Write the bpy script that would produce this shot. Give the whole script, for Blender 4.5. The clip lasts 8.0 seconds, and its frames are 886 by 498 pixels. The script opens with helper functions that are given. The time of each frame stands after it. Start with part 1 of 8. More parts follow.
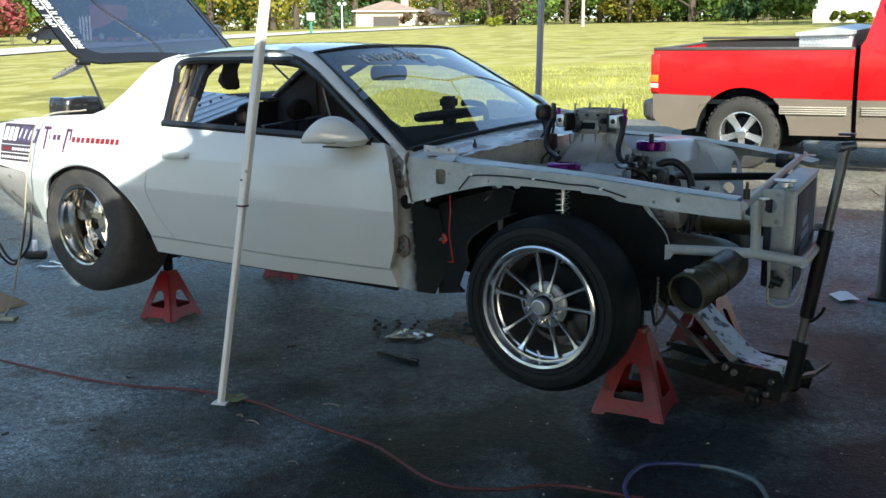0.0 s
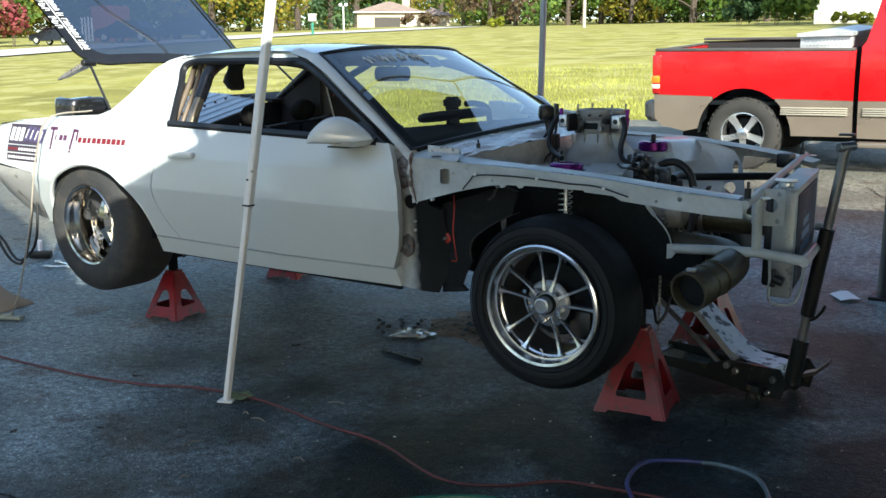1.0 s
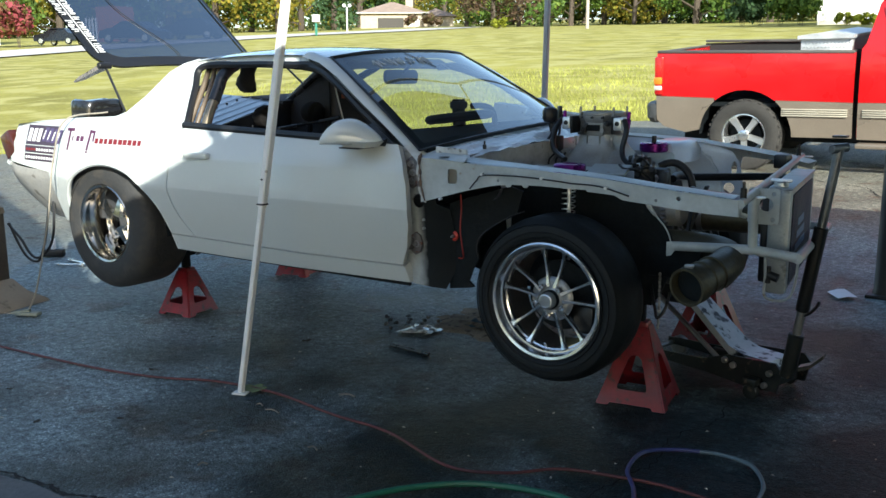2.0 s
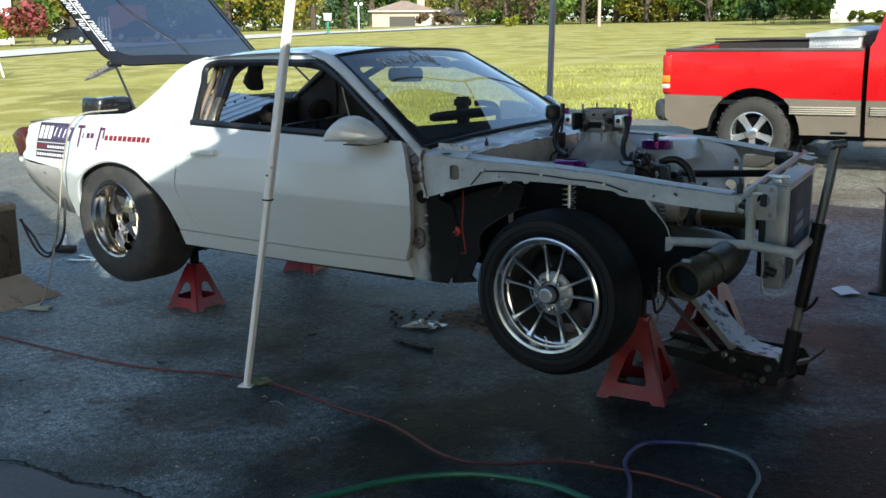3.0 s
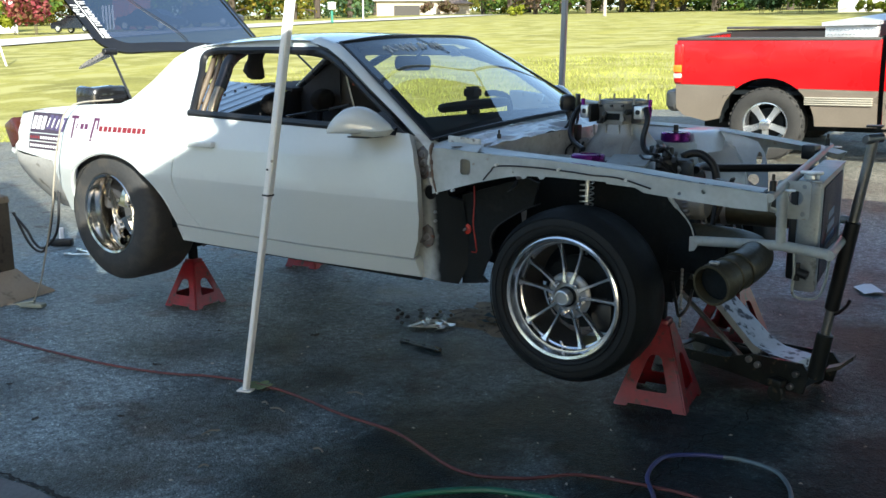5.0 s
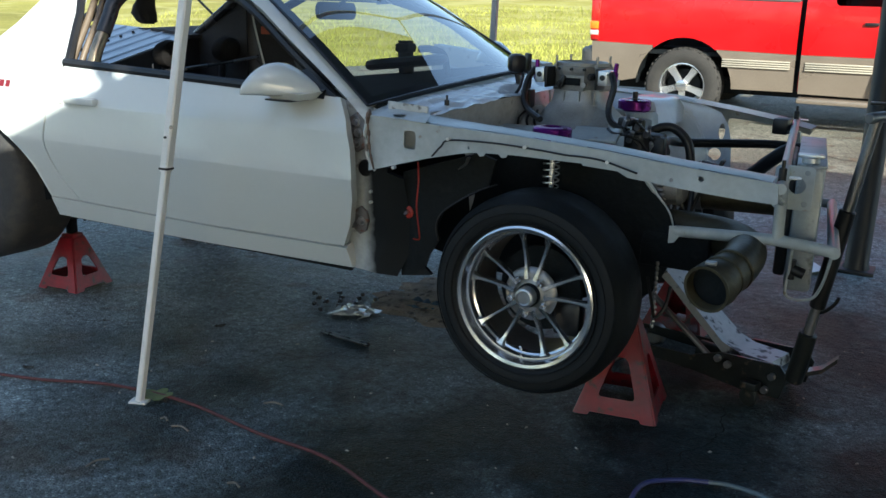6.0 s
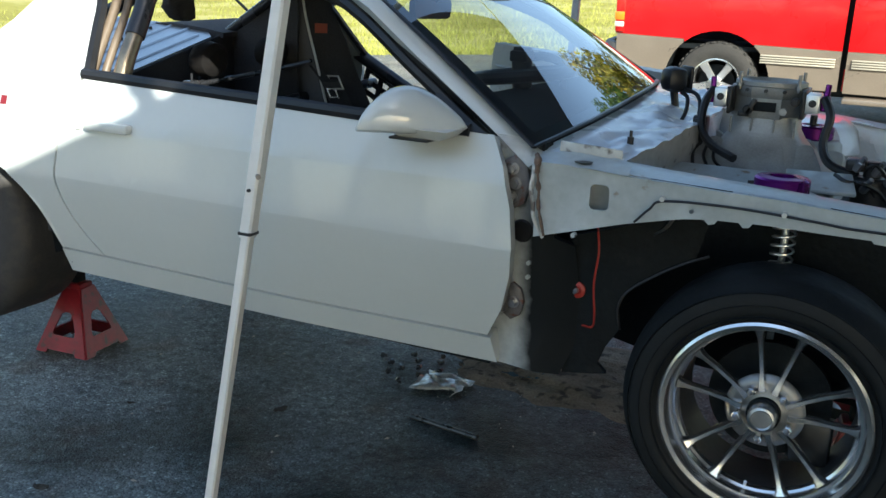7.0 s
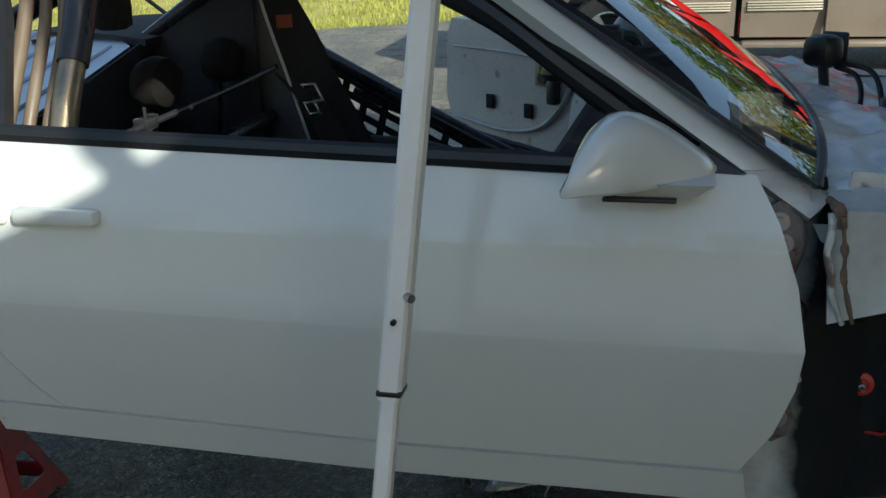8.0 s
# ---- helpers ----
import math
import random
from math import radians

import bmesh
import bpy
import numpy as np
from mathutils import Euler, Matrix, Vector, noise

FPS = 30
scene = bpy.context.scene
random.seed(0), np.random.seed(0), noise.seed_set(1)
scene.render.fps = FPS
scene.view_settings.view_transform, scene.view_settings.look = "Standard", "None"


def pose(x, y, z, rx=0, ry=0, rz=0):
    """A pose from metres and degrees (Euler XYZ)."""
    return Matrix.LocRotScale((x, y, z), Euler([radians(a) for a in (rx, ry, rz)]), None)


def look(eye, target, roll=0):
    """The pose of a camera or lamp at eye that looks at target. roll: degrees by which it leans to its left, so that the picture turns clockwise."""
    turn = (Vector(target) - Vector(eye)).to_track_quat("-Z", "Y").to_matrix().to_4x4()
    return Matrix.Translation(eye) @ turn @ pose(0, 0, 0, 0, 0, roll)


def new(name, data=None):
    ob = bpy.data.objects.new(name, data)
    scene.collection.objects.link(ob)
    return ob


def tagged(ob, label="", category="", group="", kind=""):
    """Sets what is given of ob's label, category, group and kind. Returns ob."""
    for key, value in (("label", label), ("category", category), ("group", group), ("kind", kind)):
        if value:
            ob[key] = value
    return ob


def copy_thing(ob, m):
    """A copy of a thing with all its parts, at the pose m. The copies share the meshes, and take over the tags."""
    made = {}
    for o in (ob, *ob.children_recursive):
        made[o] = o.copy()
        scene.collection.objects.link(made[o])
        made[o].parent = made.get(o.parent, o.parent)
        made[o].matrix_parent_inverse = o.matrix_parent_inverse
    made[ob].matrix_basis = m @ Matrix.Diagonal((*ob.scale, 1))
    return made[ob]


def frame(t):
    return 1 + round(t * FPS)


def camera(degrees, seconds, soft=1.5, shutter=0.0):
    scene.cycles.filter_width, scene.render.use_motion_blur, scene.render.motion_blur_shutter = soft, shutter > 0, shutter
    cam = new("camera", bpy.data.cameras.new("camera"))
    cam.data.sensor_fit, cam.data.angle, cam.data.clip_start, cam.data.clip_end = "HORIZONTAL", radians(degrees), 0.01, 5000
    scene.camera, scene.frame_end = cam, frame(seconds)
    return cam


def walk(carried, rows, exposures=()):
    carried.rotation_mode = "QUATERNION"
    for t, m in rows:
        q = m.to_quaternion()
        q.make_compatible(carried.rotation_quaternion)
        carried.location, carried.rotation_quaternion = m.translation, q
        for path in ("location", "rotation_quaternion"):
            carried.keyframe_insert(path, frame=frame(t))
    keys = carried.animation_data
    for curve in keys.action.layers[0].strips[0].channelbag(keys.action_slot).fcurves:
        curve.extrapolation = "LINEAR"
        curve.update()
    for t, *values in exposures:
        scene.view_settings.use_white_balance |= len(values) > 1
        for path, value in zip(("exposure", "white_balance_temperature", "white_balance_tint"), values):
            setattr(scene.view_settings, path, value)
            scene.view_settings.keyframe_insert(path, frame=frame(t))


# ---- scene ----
cam = camera(52.5, 8.0)
PATH = [
    (0, (1.47, -3.562, 1.288), (0.364, -1.939, 0.908), -0.3),
    (0.5, (1.484, -3.593, 1.287), (0.377, -1.971, 0.91), -0.3),
    (1, (1.48, -3.595, 1.288), (0.372, -1.974, 0.91), -0.3),
    (1.5, (1.496, -3.655, 1.3), (0.388, -2.033, 0.923), -0.2),
    (3, (1.595, -3.73, 1.296), (0.461, -2.127, 0.916), -0.3),
    (3.5, (1.559, -3.695, 1.293), (0.42, -2.096, 0.911), -0.0),
    (4, (1.536, -3.661, 1.295), (0.392, -2.065, 0.914), -0.1),
    (5.3, (1.389, -3.51, 1.289), (0.258, -1.913, 0.874), -0.2),
    (5.5, (1.316, -3.436, 1.285), (0.243, -1.806, 0.846), 0.2),
    (5.8, (1.167, -3.296, 1.289), (0.201, -1.614, 0.804), 1.3),
    (6, (1.027, -3.224, 1.301), (0.106, -1.522, 0.795), 1.8),
    (6.5, (0.594, -3.018, 1.322), (-0.256, -1.289, 0.785), 2.1),
    (6.6, (0.505, -2.96, 1.322), (-0.335, -1.223, 0.796), 1.7),
    (6.7, (0.415, -2.899, 1.322), (-0.431, -1.168, 0.785), 2.6),
    (7, (0.149, -2.744, 1.33), (-0.685, -1.007, 0.793), 2.5),
    (7.2, (-0.047, -2.651, 1.329), (-0.867, -0.91, 0.784), 2.4),
    (7.5, (-0.324, -2.523, 1.328), (-1.138, -0.787, 0.761), 1.4),
    (7.7, (-0.495, -2.414, 1.335), (-1.242, -0.653, 0.749), 0.5),
    (7.8, (-0.584, -2.341, 1.327), (-1.255, -0.550, 0.744), -0.3),
    (8, (-0.757, -2.191, 1.338), (-1.245, -0.347, 0.735), -1.9),
]
walk(cam, [(t, look(eye, target, roll)) for t, eye, target, roll in PATH],
     exposures=[(0,1.08,6250,4),(1.5,1.06,6250,4),(3,.75,6150,4),(3.5,1.18,6100,4),(4,1.45,6100,4),(5.5,1.10,6250,4),(6,1.1,6250,4),(6.5,1.44,6250,3),(7,1.24,6350,4),(7.5,.62,6350,4),(8,.47,6400,3)])

# ---- world and sun ----
SUN_TRAVEL = Vector((-0.75, 0.67, -0.50)).normalized()
world = bpy.data.worlds.new("sky")
scene.world = world
world.use_nodes = True
wn = world.node_tree.nodes
sky = wn.new("ShaderNodeTexSky")
sky.sky_type = "NISHITA"
sky.sun_disc = False
sky.sun_elevation = math.asin(-SUN_TRAVEL.z)
sky.sun_rotation = math.atan2(-SUN_TRAVEL.x, -SUN_TRAVEL.y)
sky.air_density, sky.dust_density, sky.ozone_density = 1.0, 1.3, 1.0
world.node_tree.links.new(sky.outputs[0], wn["Background"].inputs[0])
wn["Background"].inputs[1].default_value = 0.15
sun = new("sun", bpy.data.lights.new("sun", "SUN"))
sun.data.energy, sun.data.angle, sun.data.color = 5.0, radians(0.5), (1.0, 0.95, 0.85)
sun.matrix_world = look((8, -8, 9), Vector((8, -8, 9)) + SUN_TRAVEL)


# ---- materials ----
def mat(name, base, rough=0.5, metal=0.0, var=0.12, scale=6.0, fine=60.0, bump=0.0, coat=0.0, stain=None, stain_at=0.62,
        rough_var=0.1, spec=0.5, random_var=0.0):
    """A surface with broad and fine variation of colour and gloss, a stain of its own colour and a fine relief."""
    m = bpy.data.materials.new(name)
    m.use_nodes = True
    n, l = m.node_tree.nodes, m.node_tree.links
    b = n["Principled BSDF"]
    tc = n.new("ShaderNodeTexCoord")
    broad, small = n.new("ShaderNodeTexNoise"), n.new("ShaderNodeTexNoise")
    for tex, s, d in ((broad, scale, 5), (small, fine, 3)):
        tex.inputs["Scale"].default_value = s
        tex.inputs["Detail"].default_value = d
        l.new(tc.outputs["Object"], tex.inputs["Vector"])
    mixn = n.new("ShaderNodeMath")
    mixn.operation = "MULTIPLY_ADD"
    l.new(small.outputs[0], mixn.inputs[0])
    mixn.inputs[1].default_value = 0.5
    l.new(broad.outputs[0], mixn.inputs[2])
    ramp = n.new("ShaderNodeValToRGB")
    l.new(mixn.outputs[0], ramp.inputs[0])
    ramp.color_ramp.elements[0].position, ramp.color_ramp.elements[1].position = 0.5, 1.0
    ramp.color_ramp.elements[0].color = (*[max(0, c * (1 - var)) for c in base], 1)
    ramp.color_ramp.elements[1].color = (*[min(1, c * (1 + var)) for c in base], 1)
    out = ramp.outputs[0]
    if stain:
        spots = n.new("ShaderNodeTexNoise")
        spots.inputs["Scale"].default_value, spots.inputs["Detail"].default_value = scale * 2.3, 8
        l.new(tc.outputs["Object"], spots.inputs["Vector"])
        sr = n.new("ShaderNodeValToRGB")
        sr.color_ramp.elements[0].position, sr.color_ramp.elements[1].position = stain_at, stain_at + 0.09
        l.new(spots.outputs[0], sr.inputs[0])
        mx = n.new("ShaderNodeMix")
        mx.data_type = "RGBA"
        l.new(sr.outputs[0], mx.inputs[0])
        l.new(out, mx.inputs[6])
        mx.inputs[7].default_value = (*stain, 1)
        out = mx.outputs[2]
    if random_var:
        info, hs, mr = n.new("ShaderNodeObjectInfo"), n.new("ShaderNodeHueSaturation"), n.new("ShaderNodeMapRange")
        l.new(info.outputs["Random"], mr.inputs[0])
        mr.inputs[3].default_value, mr.inputs[4].default_value = 1 - random_var, 1 + random_var
        l.new(mr.outputs[0], hs.inputs["Value"])
        l.new(out, hs.inputs["Color"])
        out = hs.outputs[0]
    l.new(out, b.inputs["Base Color"])
    rr = n.new("ShaderNodeMapRange")
    l.new(broad.outputs[0], rr.inputs[0])
    rr.inputs[1].default_value, rr.inputs[2].default_value = 0.3, 0.7
    rr.inputs[3].default_value, rr.inputs[4].default_value = max(0.02, rough - rough_var), min(1, rough + rough_var)
    l.new(rr.outputs[0], b.inputs["Roughness"])
    b.inputs["Metallic"].default_value = metal
    b.inputs["Specular IOR Level"].default_value = spec
    b.inputs["Coat Weight"].default_value = coat
    b.inputs["Coat Roughness"].default_value = 0.04
    if bump:
        bp = n.new("ShaderNodeBump")
        bp.inputs["Strength"].default_value = bump
        bp.inputs["Distance"].default_value = 0.01
        l.new(small.outputs[0], bp.inputs["Height"])
        l.new(bp.outputs[0], b.inputs["Normal"])
    return m


def glass_mat(name, tint, rough=0.0, clear=0.8, power=4.0, least=0.05):
    """A thin pane: clear but tinted, with a gloss that grows towards grazing views."""
    m = bpy.data.materials.new(name)
    m.use_nodes = True
    n, l = m.node_tree.nodes, m.node_tree.links
    n.remove(n["Principled BSDF"])
    tr, gl, mx = n.new("ShaderNodeBsdfTransparent"), n.new("ShaderNodeBsdfGlossy"), n.new("ShaderNodeMixShader")
    lw, pw, sc = n.new("ShaderNodeLayerWeight"), n.new("ShaderNodeMath"), n.new("ShaderNodeMath")
    tr.inputs[0].default_value = (*[c * clear for c in tint], 1)
    gl.inputs["Roughness"].default_value = rough
    lw.inputs[0].default_value = 0.5
    pw.operation, pw.inputs[1].default_value = "POWER", power
    sc.operation, sc.inputs[1].default_value, sc.inputs[2].default_value = "MULTIPLY_ADD", 0.9, least
    l.new(lw.outputs["Facing"], pw.inputs[0])
    l.new(pw.outputs[0], sc.inputs[0])
    l.new(sc.outputs[0], mx.inputs[0])
    l.new(tr.outputs[0], mx.inputs[1])
    l.new(gl.outputs[0], mx.inputs[2])
    l.new(mx.outputs[0], n["Material Output"].inputs[0])
    return m


WHITE = mat("white_car_paint", (0.58, 0.61, 0.595), 0.26, var=0.02, scale=3, coat=1.0, rough_var=0.015)
WHITE2 = mat("aged_white_paint", (0.66, 0.67, 0.64), 0.42, var=0.08, scale=9, coat=0.2, stain=(0.30, 0.26, 0.20), stain_at=0.66)
BAY = mat("grey_bay_paint", (0.435, 0.480, 0.490), 0.42, var=0.14, scale=11, stain=(0.25, 0.18, 0.12), stain_at=0.67, coat=0.15)
BLACK = mat("black_trim", (0.012, 0.012, 0.013), 0.42, var=0.3)
UNDER = mat("underbody_black", (0.0078, 0.0105, 0.0125), 0.65, var=0.4, bump=0.3, stain=(0.015, 0.0165, 0.0175), spec=0.17)
RUBBER = mat("tyre_rubber", (0.0085, 0.0105, 0.0120), 0.62, var=0.25, scale=14, bump=0.15, spec=0.3)
RUBBER_DUST = mat("dusty_tyre_rubber", (0.034, 0.032, 0.029), 0.85, var=0.3, scale=14, bump=0.15)
CHROME = mat("polished_aluminium", (0.80, 0.80, 0.80), 0.19, 0.95, var=0.04, rough_var=0.06)
ALU = mat("brushed_aluminium", (0.55, 0.56, 0.57), 0.38, 1.0, var=0.10, fine=120, bump=0.05)
FIREWALL = mat("firewall_grey", (0.50, 0.51, 0.52), 0.36, var=0.22, scale=9, stain=(0.16, 0.14, 0.12), stain_at=0.64, coat=0.3)
SPOKE = mat("machined_aluminium", (0.78, 0.78, 0.77), 0.33, 0.88, var=0.05, rough_var=0.08)
RUST = mat("rusty_weld", (0.17, 0.115, 0.085), 0.7, 0.3, var=0.4, scale=40, bump=0.8)
CAST = mat("cast_aluminium", (0.33, 0.33, 0.315), 0.45, 0.35, var=0.20, scale=14, fine=160, bump=0.08)
STEEL = mat("dull_steel", (0.30, 0.30, 0.30), 0.45, 0.9, var=0.2, stain=(0.16, 0.09, 0.05), stain_at=0.66)
TAN_PIPE = mat("heat_stained_pipe", (0.070, 0.062, 0.038), 0.5, 0.5, var=0.35, scale=9, bump=0.15, stain=(0.07, 0.05, 0.03))
PURPLE = mat("purple_anodised", (0.17, 0.015, 0.22), 0.28, 0.7, var=0.15)
RED_STAND = mat("red_stand_paint", (0.215, 0.010, 0.018), 0.40, var=0.25, scale=12, stain=(0.06, 0.028, 0.025), stain_at=0.58, coat=0.25, bump=0.08)
RED_TRUCK = mat("red_truck_paint", (0.50, 0.004, 0.006), 0.30, var=0.06, scale=2, coat=0.5)
PEWTER = mat("pewter_truck_paint", (0.265, 0.220, 0.172), 0.34, 0.35, var=0.08, scale=3, coat=0.5)
PEWTER_LIGHT = mat("light_pewter_moulding", (0.47, 0.43, 0.34), 0.4, 0.2, var=0.08)
BUMPER_GREY = mat("grey_step_bumper", (0.07, 0.072, 0.072), 0.5, 0.3, var=0.15)
RED_LAMP = mat("red_lamp_lens", (0.42, 0.012, 0.01), 0.15, var=0.1, coat=0.8)
AMBER = mat("amber_lamp_lens", (0.75, 0.22, 0.02), 0.15, var=0.1, coat=0.8)
CLEAR_LAMP = mat("clear_lamp_lens", (0.55, 0.53, 0.48), 0.15, var=0.1, coat=0.8)
RED_TEXT = mat("red_vinyl", (0.20, 0.012, 0.018), 0.4, var=0.05)
DARK_TEXT = mat("dark_vinyl", (0.05, 0.03, 0.05), 0.4, var=0.1)
VIOLET_TEXT = mat("violet_vinyl", (0.085, 0.06, 0.14), 0.4, var=0.1)
WHITE_TEXT = mat("white_vinyl", (0.80, 0.80, 0.80), 0.4, var=0.03)
JACK = mat("jack_dark_paint", (0.016, 0.019, 0.018), 0.45, 0.3, var=0.3, scale=14, stain=(0.10, 0.07, 0.05), coat=0.2)
JACK_ARM = mat("worn_jack_arm", (0.42, 0.43, 0.44), 0.45, 0.5, var=0.15, scale=10, stain=(0.045, 0.045, 0.05), stain_at=0.55)
POLE = mat("white_pole_paint", (0.74, 0.74, 0.72), 0.42, var=0.06, stain=(0.40, 0.38, 0.34), stain_at=0.70)
POLE_GREY = mat("grey_pole_paint", (0.42, 0.43, 0.45), 0.42, 0.2, var=0.08)
CLOTH = mat("black_cloth", (0.033, 0.034, 0.038), 0.95, var=0.35, fine=160, bump=0.4)
CAGE = mat("cage_tube_dark", (0.040, 0.042, 0.048), 0.28, 0.3, var=0.2)
CAGE_BRONZE = mat("bare_cage_tube", (0.34, 0.28, 0.20), 0.36, 0.8, var=0.25, scale=8)
CORD = mat("red_cord", (0.105, 0.030, 0.030), 0.6, var=0.2)
HOSE_BLUE = mat("blue_hose", (0.035, 0.045, 0.16), 0.42, var=0.2)
HOSE_GREEN = mat("green_hose", (0.012, 0.115, 0.070), 0.42, var=0.2)
HOSE_PALE = mat("pale_hose", (0.12, 0.17, 0.20), 0.42, var=0.2)
PAPER = mat("white_paper", (0.78, 0.78, 0.80), 0.8, var=0.04)
RED_WIRE = mat("red_wire", (0.36, 0.03, 0.02), 0.4, var=0.1)
GUNMETAL = mat("bolt_metal", (0.35, 0.35, 0.36), 0.35, 0.9, var=0.2)
TAN_PLASTIC = mat("tan_heater_shell", (0.24, 0.20, 0.15), 0.55, var=0.12, stain=(0.12, 0.10, 0.07))
GREY_PLASTIC = mat("brown_heater_body", (0.105, 0.088, 0.068), 0.42, 0.2, var=0.25, scale=8, stain=(0.045, 0.038, 0.030), stain_at=0.58)
CONCRETE = mat("concrete", (0.42, 0.40, 0.37), 0.9, var=0.15, scale=1.2, fine=30, bump=0.2)
GLASS = glass_mat("windscreen_glass", (0.86, 0.94, 0.92), clear=0.94, power=2.1, least=0.11)
DARK_GLASS = glass_mat("dark_side_glass", (0.14, 0.15, 0.18))
HATCH_GLASS = glass_mat("tinted_hatch_glass", (0.12, 0.13, 0.175), clear=1.0, power=2.6, least=0.36)


# ---- mesh helpers ----
def link(name, bm, material, smooth=True, sharp=38):
    me = bpy.data.meshes.new(name)
    bmesh.ops.recalc_face_normals(bm, faces=bm.faces)
    bm.to_mesh(me)
    bm.free()
    me.materials.append(material)
    if smooth:
        me.shade_smooth()
        me.set_sharp_from_angle(angle=radians(sharp))
    return new(name, me)


def part(name, bm, material, parent, label="", smooth=True, sharp=38):
    ob = link(name, bm, material, smooth, sharp)
    ob.parent = parent
    top = parent
    while top.parent:
        top = top.parent
    ob.matrix_parent_inverse = Matrix.Translation(top.location).inverted() if parent == top else Matrix.Identity(4)
    return tagged(ob, label=label) if label else ob


def thing(name, at, label, category, group="", kind=""):
    ob = new(name)
    ob.location = at
    ob.empty_display_size = 0.1
    return tagged(ob, label, category, group, kind)


def solid(name, bm, material, label, category, group="", kind="", smooth=True, sharp=38):
    return tagged(link(name, bm, material, smooth, sharp), label, category, group, kind)


def box(c, s, bevel=0.0, rot=None, seg=2):
    bm = bmesh.new()
    bmesh.ops.create_cube(bm, size=1.0)
    bmesh.ops.scale(bm, vec=s, verts=bm.verts)
    if bevel:
        bmesh.ops.bevel(bm, geom=bm.edges[:], offset=bevel, segments=seg, affect="EDGES", profile=0.5)
    m = Matrix.Translation(c)
    if rot:
        m = m @ Euler([radians(a) for a in rot]).to_matrix().to_4x4()
    bmesh.ops.transform(bm, matrix=m, verts=bm.verts)
    return bm


def join(*bms):
    out = bms[0]
    for b in bms[1:]:
        me = bpy.data.meshes.new("tmp")
        b.to_mesh(me)
        b.free()
        out.from_mesh(me)
        bpy.data.meshes.remove(me)
    return out


def moved(bm, m):
    bmesh.ops.transform(bm, matrix=m, verts=bm.verts)
    return bm


def aim(p0, p1):
    d = Vector(p1) - Vector(p0)
    return Matrix.Translation(p0) @ d.to_track_quat("Z", "Y").to_matrix().to_4x4(), d.length


def lathe(profile, p0, p1, seg=32):
    """Profile of (radius, distance along the axis from p0 towards p1)."""
    m, _ = aim(p0, p1)
    bm = bmesh.new()
    rings = []
    for r, h in profile:
        if r < 1e-5:
            rings.append([bm.verts.new((0, 0, h))])
        else:
            rings.append([bm.verts.new((r * math.cos(2 * math.pi * k / seg), r * math.sin(2 * math.pi * k / seg), h)) for k in range(seg)])
    for a, b in zip(rings, rings[1:]):
        for k in range(seg):
            j = (k + 1) % seg
            if len(a) == 1 and len(b) == 1:
                continue
            if len(a) == 1:
                bm.faces.new((a[0], b[k], b[j]))
            elif len(b) == 1:
                bm.faces.new((a[k], b[0], a[j]))
            else:
                bm.faces.new((a[k], b[k], b[j], a[j]))
    return moved(bm, m)


def cyl(p0, p1, r, seg=20, r2=None, bevel=0.0):
    d = (Vector(p1) - Vector(p0)).length
    r2 = r if r2 is None else r2
    e = min(bevel, d * 0.4)
    prof = [(0, 0), (r - e, 0), (r, e), (r2, d - e), (r2 - e, d), (0, d)] if bevel else [(0, 0), (r, 0), (r2, d), (0, d)]
    return lathe(prof, p0, p1, seg)


def spline(pts, n=8):
    """A smooth line through the points."""
    P = [Vector(p) for p in pts]
    if len(P) < 3:
        return P
    P = [2 * P[0] - P[1]] + P + [2 * P[-1] - P[-2]]
    out = []
    for i in range(1, len(P) - 2):
        a, b, c, d = P[i - 1:i + 3]
        for k in range(n):
            t = k / n
            out.append(0.5 * (2 * b + (c - a) * t + (2 * a - 5 * b + 4 * c - d) * t * t + (3 * b - a - 3 * c + d) * t ** 3))
    return out + [P[-2]]


def tube(pts, r, seg=10, n=8, smooth=True, flat=1.0):
    """A round bar or hose along a line, with closed ends."""
    L = spline(pts, n) if smooth else [Vector(p) for p in pts]
    bm = bmesh.new()
    up = None
    rings = []
    for i, p in enumerate(L):
        d = (L[min(i + 1, len(L) - 1)] - L[max(i - 1, 0)]).normalized()
        if up is None:
            up = Vector((0, 0, 1)) if abs(d.z) < 0.9 else Vector((1, 0, 0))
        side = d.cross(up).normalized()
        up = side.cross(d).normalized()
        rr = r[min(i * len(r) // len(L), len(r) - 1)] if isinstance(r, (list, tuple)) else r
        rings.append([bm.verts.new(p + rr * (math.cos(2 * math.pi * k / seg) * side + flat * math.sin(2 * math.pi * k / seg) * up)) for k in range(seg)])
    for a, b in zip(rings, rings[1:]):
        for k in range(seg):
            j = (k + 1) % seg
            bm.faces.new((a[k], b[k], b[j], a[j]))
    bm.faces.new(rings[0][::-1])
    bm.faces.new(rings[-1])
    return bm


